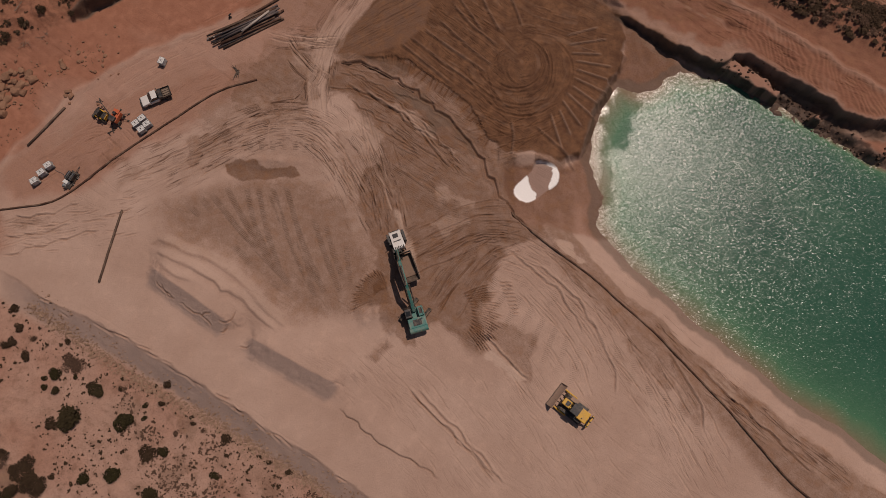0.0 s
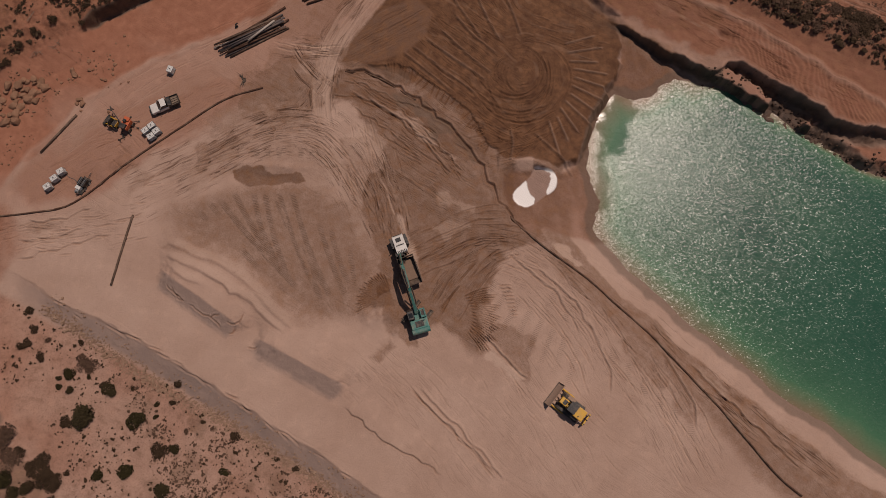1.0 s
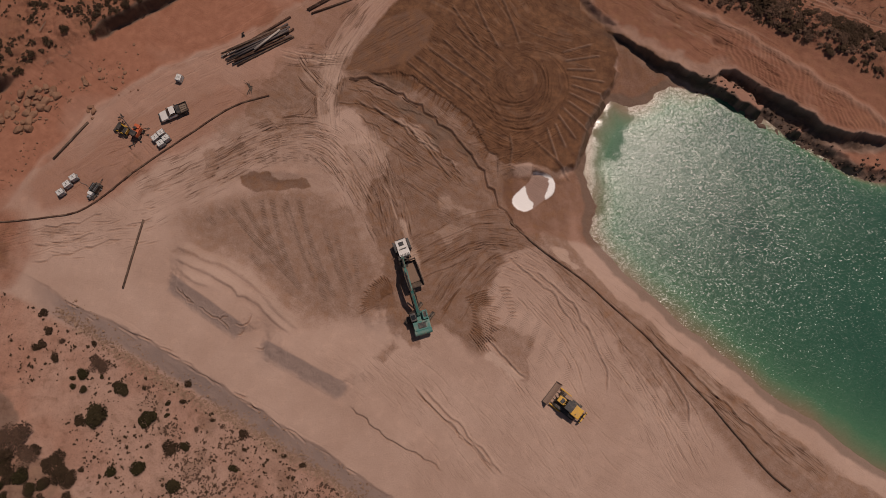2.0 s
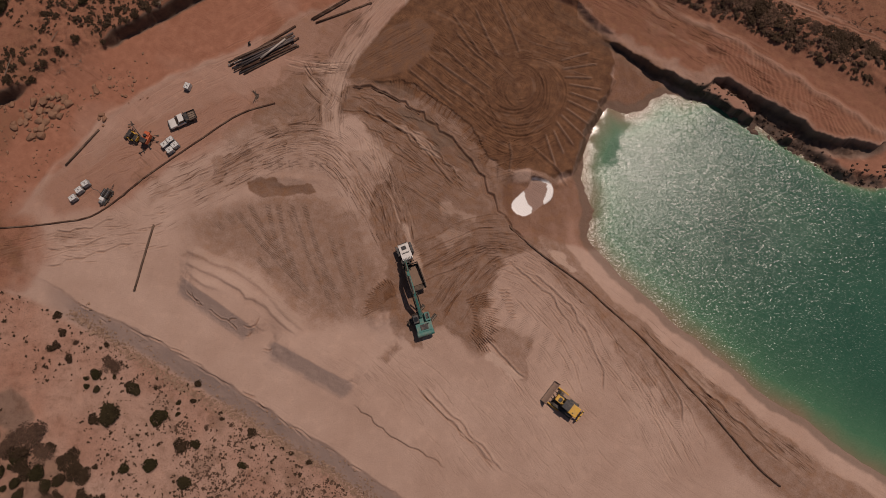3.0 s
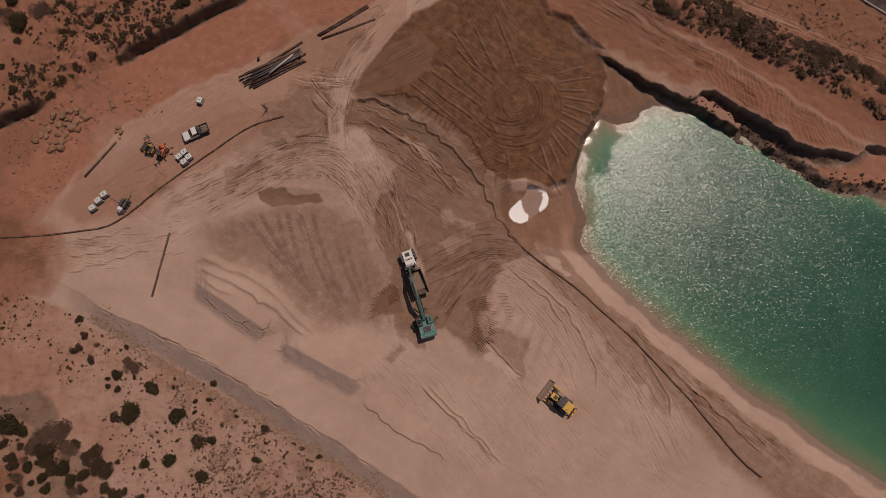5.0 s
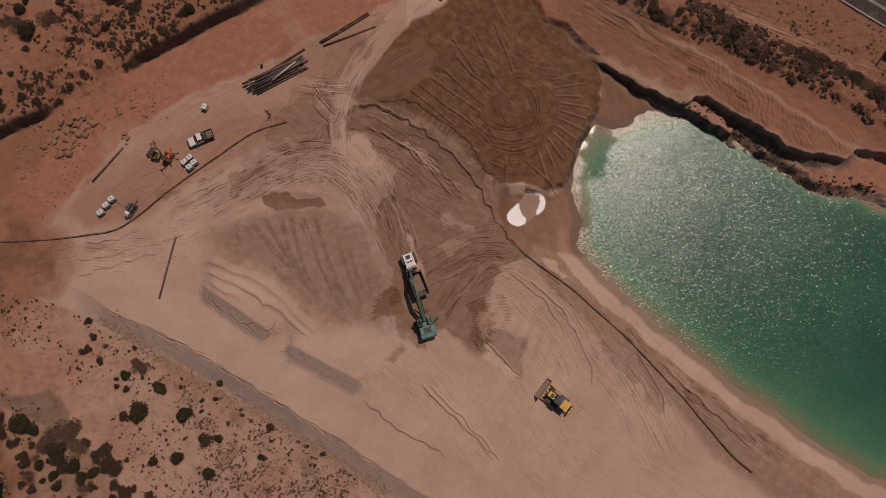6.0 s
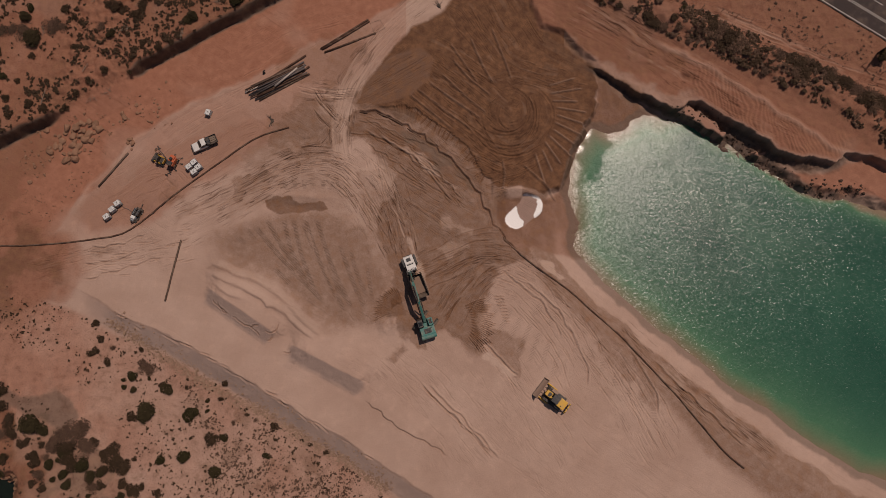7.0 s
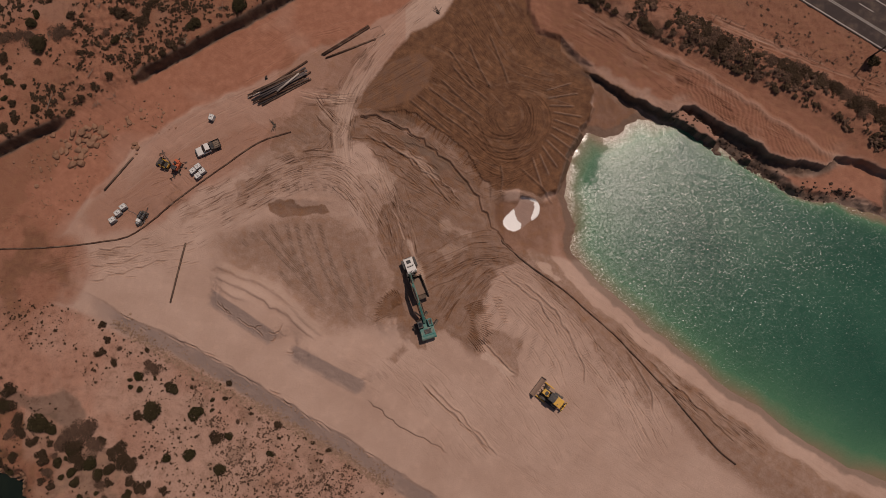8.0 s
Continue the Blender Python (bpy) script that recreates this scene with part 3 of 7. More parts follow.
tint("wet", [(-29.05, 51.14), (-23.27, 53.2), (-20.7, 49), (-22.98, 44.89), (-24.81, 42.36), (-30.5, 40.88), (-35.11, 37.7), (-38.5, 38.52), (-33.59, 44.96)], 0.34, 0.6, 1.4, 3, 159)
tint("wet", [(-23.46, 58.51), (-15.68, 63.31), (-14.15, 61.67), (-18.44, 55.27), (-20.99, 49), (-22.46, 46.43), (-24.33, 42.36), (-26.8, 43.9), (-23.2, 51.1)], 0.38, 0.4, 0.9, 2.5, 160)
tint("wet", [(-14.22, 64.94), (-7.74, 64.89), (-11.65, 59.49), (-14.53, 55.78), (-18.08, 48.98), (-18.99, 39.8), (-21.37, 39.82), (-22.02, 44.89), (-20.73, 50.04), (-18.25, 55.27)], 0.16, 0.3, 0.4, 2.5, 162)
tint("wet", [(-18.26, 48.46), (-9.56, 49.13), (-2.78, 45.79), (2.94, 41.18), (6.18, 35.18), (4.73, 32.54), (0.04, 33.74), (-5.63, 37.52), (-10.41, 40.56), (-15.22, 42.3), (-18.62, 43.85)], 0.8, 0.5, 1.0, 3, 164)
tint("wet", [(-44.15, 31.04), (-36.09, 38.1), (-26.81, 44.31), (-20.38, 47.96), (-18.93, 37.8), (-14.98, 30.89), (-22.44, 29.47), (-32.84, 30.98), (-39.31, 29.08)], 0.20, 1.6, 1.5, 4, 166)
tint("wet", [(-85.9, 41.81), (-75.73, 45.85), (-71.43, 42.48), (-75.94, 36.22), (-79.04, 30.38), (-84.47, 27.81)], 0.42, 1.2, 1.5, 3, 168)
tint("wet", [(-53.08, 32.97), (-49.89, 35.14), (-48.15, 31.79), (-51.22, 30.27)], 0.35, 0.5, 0.8, 2, 149)
tint("wet", [(-58.25, 30.46), (-56.65, 31.35), (-54.53, 29.39), (-55.98, 27.35), (-57.56, 27.8)], 0.3, 0.6, 0.8, 2, 150)
tint("wet", [(-50.51, 27.79), (-47.07, 31.34), (-45.7, 30.44), (-49.09, 26.47)], 0.3, 0.5, 0.7, 2, 152)
tint("wet", [(-32.7, 45.6), (-28.6, 49.9), (-23.3, 50.9), (-20.5, 46.1), (-21.5, 40.9), (-27.1, 39.0), (-32.0, 41.4)], 0.55, 0.5, 1.2, 3, 169)
tint("red", [(-55.8, 39.6), (-43.3, 46.1), (-32.9, 48.0), (-30.9, 44.2), (-42.4, 35.9), (-56.0, 27.8), (-65.0, 25.2), (-67.5, 30.5)], 0.55, 1.5, 1.5, 4, 170)
tint("wet", [(-55.8, 39.6), (-43.3, 46.1), (-32.9, 48.0), (-30.9, 44.2), (-42.4, 35.9), (-56.0, 27.8), (-65.0, 25.2), (-67.5, 30.5)], 0.16, 1.5, 1.5, 4, 172)
w, m = area([(-46.5, -1.6), (-36.8, -5.0), (-24.4, -12.4), (-19.6, -15.5), (-30.0, -21.0), (-43.3, -19.0), (-45.0, -10.3)], 2.5, 1.5, 4, 173)
MASK["wet"][w] = np.maximum(MASK["wet"][w], 0.55 * m * smooth(-0.15, 0.55, rough(GX[w], GY[w], 2.4, 174, 4)))
CHURNED = [(-95.0, 36.0), (-83.1, 35.2), (-76.6, 31.9), (-68.5, 24.3), (-67.0, 21.3), (-68.6, 16.4), (-73.0, 11.6), (-95.0, 11.3)]
tint("red", CHURNED, 0.9, 3.5, 2.5, 5, 175)
w, m = area(CHURNED, 3.5, 2.5, 5, 175)
MASK["wet"][w] = np.maximum(MASK["wet"][w], m * (0.18 + 0.5 * smooth(-0.2, 0.6, rough(GX[w], GY[w], 4.0, 176, 4))))
MASK["scrub"][w] = np.maximum(MASK["scrub"][w], 0.6 * m)
HEADLAND = [(-95.0, 1.0), (-80.9, -1.7), (-76.0, -5.0), (-69.3, -7.7), (-59.9, -14.6), (-50.6, -20.6), (-50.6, -40.0), (-95.0, -40.0)]
tint("red", HEADLAND, 0.95, 1.0, 1.5, 3, 177)
w, m = area(HEADLAND, 1.0, 1.5, 3, 177)
MASK["wet"][w] = np.maximum(MASK["wet"][w], m * (0.45 + 0.5 * smooth(-0.4, 0.5, rough(GX[w], GY[w], 2.2, 178, 4))))
tint("wet", [(-17.5, 33.3), (-10.5, 33.3), (-7.0, 16.5), (-11.5, 9.0), (-15.0, 22.0)], 0.36, 1.8, 1.2, 4, 179)
tint("grey", POOL, 0.6, 0.2, 0.1, 1.5, 127)
tint("wet", DELTA, 0.60, 0.6, 0.4, 3, 121)
tint("red", DELTA, 0.45, 0.6, 0.4, 3, 121)
w, m = area(DELTA, 0.6, 0.4, 3, 121)
MASK["wet"][w] = np.clip(MASK["wet"][w] + 0.22 * m * rough(GX[w] * 0.9 + GY[w] * 0.3, GY[w] * 0.35, 2.6, 120, 4), 0, 1)
tint("pale", [(-8.03, 24.09), (-6.77, 23.4), (-4.19, 14.96), (-4.5, 13.55), (-5.59, 15.79), (-7.31, 20.83)], 0.7, 0.35, 0.35, 1.5, 155)
tint("wet", [(6.15, 8.45), (11.67, 5.27), (11.13, -0.18), (6.1, 5.26)], 0.4, 0.5, 1.2, 3, 122)
tint("wet", [(13.7, 19.13), (21.53, 11.69), (30.5, 2.17), (37.44, -7.66), (45.7, -15.75), (58.29, -15.71), (49.51, -9.1), (38.85, -0.9), (29.36, 8.47), (21.74, 15.79)], 0.36, 0.6, 1.2, 4, 123)
tint("wet", [(21.27, 6.47), (23.63, 6.07), (28.71, -0.92), (34.44, -6.93), (33.72, -1.67), (26.81, 6.08)], 0.36, 0.5, 1.4, 3, 124)
wet_edge = smooth(1.7, 1.1, pond_d + 0.25 * rough(GX, GY, 2, 129)) * (pond_d > -2) * near_pond
MASK["damp"][:] = np.maximum(MASK["damp"], 0.62 * wet_edge)
terrace = np.exp(-((pond_d - 4.4) / 1.1) ** 2) * near_pond * (ACROSS < 36) * (GX > 24) * (0.6 + 0.5 * rough(GX, GY, 3, 125))
MASK["wet"][:] = np.clip(MASK["wet"] + 0.45 * np.clip(terrace, 0, 1), 0, 1)
south_side = near_pond * (ACROSS < 40) * (GX > 13)
MASK["wet"][:] = np.maximum(MASK["wet"], 0.55 * smooth(3.6, 4.1, pond_d + 0.5 * rough(GX, GY, 3, 126)) * smooth(0, 1, (10.0 + 4.0 * smooth(30, 48, GX) - pond_d) / 2.5) * south_side)
MASK["wet"] *= 1 - 0.68 * np.exp(-((pond_d - 2.7) / 0.9) ** 2) * near_pond * smooth(33.5, 31, ACROSS)
# cliff face: dark soil and the shade lying on it, painted as one colour
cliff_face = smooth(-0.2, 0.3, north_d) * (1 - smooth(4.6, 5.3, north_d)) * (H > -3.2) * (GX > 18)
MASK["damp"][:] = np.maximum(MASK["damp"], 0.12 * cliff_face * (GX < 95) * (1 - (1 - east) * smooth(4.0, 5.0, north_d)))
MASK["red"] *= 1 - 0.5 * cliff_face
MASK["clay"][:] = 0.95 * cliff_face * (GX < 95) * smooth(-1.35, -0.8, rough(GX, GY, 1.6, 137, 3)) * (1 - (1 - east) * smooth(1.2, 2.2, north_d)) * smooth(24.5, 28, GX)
# same darkening for the shaded face of the north-west cut
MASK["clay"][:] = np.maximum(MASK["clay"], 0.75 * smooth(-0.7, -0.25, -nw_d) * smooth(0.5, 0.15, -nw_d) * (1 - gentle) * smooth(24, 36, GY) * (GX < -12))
rim = smooth(0.1, 0.5, -north_d) * (1 - smooth(1.2, 2.6, -north_d + 0.5 * rough(GX, GY, 1.5, 139, 4))) * (1 - smooth(43, 47, GX)) * (GX > 22)
MASK["pale"][:] = np.maximum(MASK["pale"], 0.14 * rim)
MASK["red"] *= 1 - 0.5 * rim
for ledge in LEDGES:
    tint("clay", ledge, -0.95, 0.3, 0.4, 1.2, 134)
    tint("damp", ledge, -0.9, 0.3, 0.4, 1.2, 134)
    tint("red", ledge, 0.6, 0.3, 0.4, 1.2, 134)
for crust in ([(11.9, 29.9), (12.3, 28.6), (12.9, 27.0), (13.2, 26.0), (12.0, 25.3), (9.9, 26.0), (9.3, 27.7), (10.3, 29.2)], [(13.0, 32.3), (15.0, 32.3), (17.0, 31.3), (17.3, 29.6), (16.6, 28.0), (15.2, 27.3), (15.3, 27.3), (15.1, 28.3), (15.4, 29.3), (15.9, 30.2), (16.0, 31.0), (14.9, 31.6), (13.3, 31.8)]):
    w, m = area(POOL, 0.12, 0.1, 1.5, 127)
    MASK["salt"][w] = np.maximum(MASK["salt"][w], m * (1 - smooth(-0.06, 0.10, outside(GX[w], GY[w], crust) + 0.22 * rough(GX[w], GY[w], 1.1, 128, 4))))
w, m = area(POOL, 0.12, 0.1, 1.5, 127)
MASK["wet"][w] *= 1 - m
tint("damp", [(-79.5, -1.57), (-73.47, -2.63), (-68.61, -1.73), (-66.01, -3.22), (-64.27, -6.61), (-67.07, -8.47), (-72.22, -5.53), (-77.24, -4.5)], 0.62, 0.5, 0.8, 3, 131)
MASK["pale"][:] = np.maximum(MASK["pale"], 0.26 * SCRUB_IN * smooth(-0.3, 0.6, rough(GX, GY, 8, 153, 4)) * (GX > -75))
SHELF = [(61.32, 36.69), (66.28, 35.3), (71.47, 36), (72.96, 37.84), (77.28, 38.22), (82.03, 35.29), (81.15, 28.57), (76.37, 30.8), (71.7, 31.63), (68.01, 31.68), (64.48, 33.36)]
tint("red", SHELF, 0.9, 0.8, 0.5, 3, 133)
w, m = area(SHELF, 1.2, 0.4, 3, 135)
MASK["damp"][w] *= 1 - 0.8 * m * smooth(0.3, 1.0, pond_d[w])
MASK["clay"][w] *= 1 - 0.95 * m * smooth(0.2, 0.7, pond_d[w])

# ---- tracks, ruts and blade marks ----
H_SMOOTH = H.copy()
MASK["flow"][:] = 0.22 * smooth(-9.0, -11.0, shoulder) * (1 - MASK["scrub"]) * (0.6 + 0.6 * rough(GX, GY, 7, 303)).clip(0, 1)
MASK["flow_s"][:], MASK["flow_d"][:] = ALONG, ACROSS
ring_r = np.hypot(GX - 10.8, GY - 47.6)
w, m = area(FILL, 0.5)
on = m * smooth(10, 6.5, ring_r[w]) * 0.45 * (0.4 + 0.6 * smooth(-0.2, 0.5, rough(GX[w], GY[w], 4, 311)))
better = on > MASK["flow"][w]
for key, value in (("flow", on), ("flow_s", np.arctan2(GY[w] - 47.6, GX[w] - 10.8) * 6), ("flow_d", ring_r[w] * 1.2 + 1.5 * rough(GX[w], GY[w], 6, 305)), ("flow_id", np.full(on.shape, 91.0))):
    MASK[key][w] = np.where(better, value, MASK[key][w])
marks([(-49.99, 26.91), (-37.81, 32.94), (-29.54, 37.2), (-21.84, 38.38), (-16.53, 34.89), (-12.06, 27.75), (-8.55, 20.83)], 3.6, 114, 0.117, 0.15, (3, 9), wet=0.056)
marks([(-39.31, 30.43), (-29.45, 35.83), (-21.75, 36.54), (-16.4, 31.29), (-12.8, 24.26)], 2.0, 54, 0.112, 0.138, (2, 6), wet=0.063)
marks([(-39.42, 31.78), (-33.72, 35.38), (-28.74, 38.12), (-23.72, 41.35), (-20.85, 45.11), (-19.25, 48.93)], 2.0, 48, 0.124, 0.15, (3, 8), wet=0.035, pale=0.12)
flow([(-0.8, 73.6), (-8.4, 66.8), (-14.6, 60.0), (-18.3, 53.9), (-20.0, 48.04), (-20.4, 43.06), (-19.66, 38.66)], 2.0, 1.15)
for off in (-1.5, -0.9, -0.2, 0.5, 1.1, 1.7):
    base = curve([(-0.8, 73.6), (-8.4, 66.8), (-14.6, 60.0), (-18.3, 53.9), (-20.0, 48.04), (-20.4, 43.06), (-19.66, 38.66)], 1.0)
    rut([(x + off * 0.75, y - off * 0.55) for x, y in base], 0.22, 0.14, 0.5, 2.0, pale=0.34)
tint("pale", [(-4.5, 71.5), (-12.6, 64.6), (-17.9, 57.7), (-21.2, 50.9), (-21.6, 44.2), (-18.93, 39.2), (-18.6, 44.13), (-18.0, 49.69), (-14.9, 56.5), (-7.7, 64.5), (1.1, 71.5)], 0.22, 0.3, 0.5, 3, 141)
marks([(-17.13, 51.35), (-21.14, 51.66), (-26.06, 52.07), (-28.78, 52.86)], 1.6, 18, 0.176, 0.138, (4, 8), pale=0.4)
marks([(-19.05, 44.16), (-22.25, 47.02), (-24.14, 49.43), (-26.1, 52.85)], 1.4, 16, 0.138, 0.127, (3, 7), pale=0.3)
marks([(-13.27, 40.4), (-11.35, 33.08), (-9.32, 26), (-7.53, 19.14)], 3.0, 50, 0.117, 0.12, (3, 8), wet=0.04, score=0.6)
marks([(-11.85, 35.79), (-8.69, 27.74), (-6.72, 19.98)], 1.2, 14, 0.138, 0.138, (4, 8), pale=0.35)
marks([(5.46, 17.45), (11.13, 14.96), (15.83, 10.06), (19.98, 4.49), (22.42, -1.69)], 4.5, 60, 0.117, 0.127, (3, 9), wet=0.04, score=0.42)
marks([(8.76, 18.29), (17.57, 13.32), (25.13, 4.5), (30.82, -3.95), (35.4, -13.5)], 3.5, 60, 0.117, 0.127, (3, 10), wet=0.04, score=0.5)
marks([(-12.24, 5.24), (-2.6, -4.02), (6.57, -15.02)], 6.5, 46, 0.112, 0.075, (2, 8), wet=0.02, score=0.30)
marks([(8.46, 3.69), (15.96, -6.98), (21.65, -15.69)], 7.0, 70, 0.112, 0.075, (1.5, 6), wet=0.02, score=0.30)
marks([(26.66, 3.72), (31.48, -5.45), (36.71, -15.64)], 3.5, 48, 0.117, 0.092, (2, 8), pale=0.18, score=0.6)
marks([(-7.64, 15.79), (-1.1, 19.13), (4.69, 21.68), (11.29, 21.25)], 3.0, 48, 0.138, 0.184, (3, 9), wet=0.06, score=0.75)
marks([(-1.88, 8.44), (2.17, 14.13), (6.3, 18.29), (11.26, 19.97)], 2.5, 42, 0.150, 0.190, (3, 8), wet=0.06, score=0.6)
marks([(-14.97, 39.47), (-7.97, 34.88), (-1.13, 30.38), (4.74, 25.98)], 4.0, 56, 0.112, 0.13, (3, 9), wet=0.04, pale=0.08, score=0.7)
marks([(-16.06, 46.05), (-9.82, 41.32), (-2.85, 35.78), (3.09, 29.49)], 2.5, 42, 0.12, 0.15, (3, 9), wet=0.04, score=0.7)
marks([(-66.16, 21.71), (-58.55, 21.28), (-51.12, 22.13), (-44.6, 23.85)], 3.0, 48, 0.138, 0.161, (2, 6), wet=0.042, score=0.5)
marks([(-75.36, 18.32), (-68.39, 20.27), (-61.36, 22.03), (-53.29, 24.2)], 2.2, 36, 0.124, 0.127, (3, 7), wet=0.021, pale=0.1, score=0.5)
marks([(-62.66, 14.95), (-43.43, 4.41), (-22.71, -7.81), (-7.08, -15.78)], 1.6, 10, 0.138, 0.03, (6, 18), score=0)
marks([(-31.4, 26.89), (-24.22, 19.14), (-19, 13.3), (-12.31, 7.63)], 5.0, 8, 0.112, 0.06, (3, 8), wet=0.042, score=0)
marks([(23.06, 68.76), (33.65, 62.15), (42.99, 55.65), (54.21, 48.11), (64.28, 41.84)], 3.2, 40, 0.129, 0.07, (4, 12), wet=0.035)
marks([(38.65, 71.53), (51.39, 65.41), (66, 58.21), (83.36, 51.09)], 1.5, 16, 0.3, 0.08, (8, 20), pale=0.22)
marks([(28.56, 8.47), (38.07, -0.9), (47.9, -9.84), (54.71, -15.58)], 1.8, 30, 0.124, 0.15, (4, 12), wet=0.049)
marks([(-40.12, 56.83), (-27.35, 64.76), (-16.47, 68.13)], 5, 36, 0.176, 0.069, (4, 10), pale=0.05, score=0.2)
marks([(-62.86, 34.07), (-57.29, 37.72), (-52.62, 42.36), (-44.4, 48.05), (-35.03, 52.88)], 2.6, 30, 0.138, 0.069, (5, 14), pale=0.15, score=0.3)
for line, tall in (([(-69.23, 28.12), (-66.28, 32.86), (-62.9, 36.57), (-58.05, 42.5), (-52.47, 46.63), (-47.83, 49.46), (-42.08, 52.08), (-37.84, 53.38)], 0.35), ([(37.93, 60.92), (44.23, 57.71), (53.44, 51.51), (64.45, 43.5), (74.24, 36.21)], 0.4)):
    rut([(x + 0.3 * math.sin(k), y + 0.3 * math.cos(1.7 * k)) for k, (x, y) in enumerate(curve(line, 1.5))], 0.5, -tall * 0.6, 0.1, 3.0, pale=0.3)
marks([(-61.98, 27.8), (-56.48, 31.35), (-51.71, 34.5), (-46.92, 38.16), (-40.4, 42.8), (-34.52, 46.1)], 3.0, 55, 0.13, 0.10, (1.5, 5), wet=0.04, score=0.3)
marks([(-56.94, 34.97), (-52.84, 36.79), (-48.12, 33.14)], 2.5, 24, 0.15, 0.12, (1, 4), wet=0.05, score=0)
# separate stains, blade edges and slumps on the working floor
for pts, amount in (([(-8.33, 9.64), (-5.9, 8.44), (-4.65, 4.46), (-7.45, 5.25)], 0.5), ([(21.7, 14.96), (26.17, 8.46), (28.35, 5.29), (23.77, 8.46), (20, 13.32)], 0.35), ([(-39.7, 34.94), (-33.86, 37.21), (-30.31, 35.83), (-36.08, 32.67), (-38.45, 30.43)], 0.42),
                    ([(-32.36, 40.44), (-27.28, 42.77), (-21.63, 43.22), (-21.89, 39.49), (-27.81, 37.2)], 0.45), ([(-16.56, 35.8), (-12.31, 37.16), (-8.81, 33.97), (-12.97, 30.4), (-15.55, 31.29)], 0.3), ([(32.07, 2.17), (34.82, -2.43), (35.59, -6.93), (33.44, -5.07)], 0.4),
                    ([(-63.71, 22.14), (-58.94, 24.12), (-55.53, 23.86), (-61.01, 20.85)], 0.3), ([(-42.54, 19.99), (-38.23, 18.3), (-40.64, 17.46), (-43.94, 18.97)], 0.25)):
    tint("wet", pts, amount, 0.3, 0.9, 2.5, int(100 * amount) + len(pts))
for pts, amount in (([(6.08, 3.3), (10.73, -0.34), (9.55, -0.65), (5.28, 2.75)], 0.75), ([(14.97, 19.97), (17.8, 18.96), (21.74, 15.79), (20.11, 15.79), (16.13, 18.12)], 0.7), ([(-13.22, 39.01), (-8.85, 35.79), (-13.05, 33.08), (-16.6, 36.72)], 0.35), ([(-2.77, 22.11), (0.55, 23.39), (3.04, 22.36), (-0.28, 20.66)], 0.3),
                    ([(24.2, 2.16), (27.88, -1.68), (30.54, -7.68), (27.62, -5.46)], 0.3), ([(-1.96, 27.74), (4.73, 25.55), (3.88, 24.08), (-1.95, 25.99)], 0.35), ([(-8.95, 41.32), (-4.6, 38.99), (0.57, 33.06), (-3.71, 35.78)], 0.35)):
    tint("pale", pts, amount, 0.25, 0.7, 2.0, int(100 * amount) + 7)
for pts, tall in (([(-5.76, -1.75), (0.51, -7.76), (6.59, -13.59)], 0.22), ([(-4.58, -1.74), (1.67, -7.75), (7.71, -14.45)], 0.2), 
                  ([(5.31, 5.26), (11.12, -0.57)], 0.3), ([(-16, 44.15), (-9.81, 40.85), (-4.57, 36.23), (-0.28, 31.27)], 0.25), ([(-13.35, 43.2), (-6.31, 38.53), (-1.14, 33.06)], 0.25), ([(12.78, 15.79), (17.5, 11.68), (21.25, 6.07)], 0.2), ([(8.75, 17.87), (15.89, 11.68), (18.86, 6.07)], 0.2),
                  ([(19.77, 8.46), (22.63, 2.15), (23.15, -2.45)], 0.16), ([(30.61, 3.72), (34.04, -2.43), (35.14, -7.67)], 0.2), ([(35.15, 1.4), (42.23, -5.8), (49.07, -12.74)], 0.3), ([(-65.45, 17.04), (-58.27, 19.15), (-51.02, 21.27)], 0.25),
                  ([(-64.67, 23), (-59.69, 23.43), (-54.06, 25.6)], 0.3), ([(-65.9, 20), (-60.95, 20.42), (-55.31, 22.13)], 0.25)):
    # dark furrow and pale edge: shade and sunlit side helped along by colour
    wavy = [(x + 0.25 * math.sin(1.3 * k), y + 0.25 * math.cos(1.9 * k)) for k, (x, y) in enumerate(curve(pts, 1.2))]
    rut(wavy, 0.12, 0.8 * tall, 0.15, 1.5, wet=0.30)
    rut([(x + 0.26, y + 0.22) for x, y in wavy], 0.16, -0.6 * tall, 0.1, 1.5, pale=0.2)
# long cracks where the crust has broken
rut(curve([(-5.76, -1.75), (-1.04, -6.27), (2.81, -9.96), (6.57, -14.45)], 1.0), 0.11, 0.20, 0.5, 2.0, wet=0.25)
marks([(x - 0.15, y - 0.25) for x, y in EDGE[3:-1]], 0.35, 46, 0.16, 0.24, (1.0, 3.6), wet=0.12, score=0)
# the low lip and the crack that carry the second bank's line on
lip = curve([(-15.3, -4.4), (-13.1, -5.8), (-10.7, -7.9), (-8.0, -9.7), (-4.5, -11.4), (-1.0, -13.6)], 0.7)
lip = [(x + 0.16 * math.sin(2.1 * k), y + 0.16 * math.cos(1.7 * k)) for k, (x, y) in enumerate(lip)]
w = window(lip, 5)
d, s, run = to_line(GX[w], GY[w], lip)
H[w] += 0.30 * smooth(-0.10, 0.08, d) * (1 - smooth(0.6, 4.0, d)) * smooth(0, 2, s) * smooth(0, 6, run - s)
rut(lip, 0.11, 0.16, 0.3, 1.5, wet=0.45)
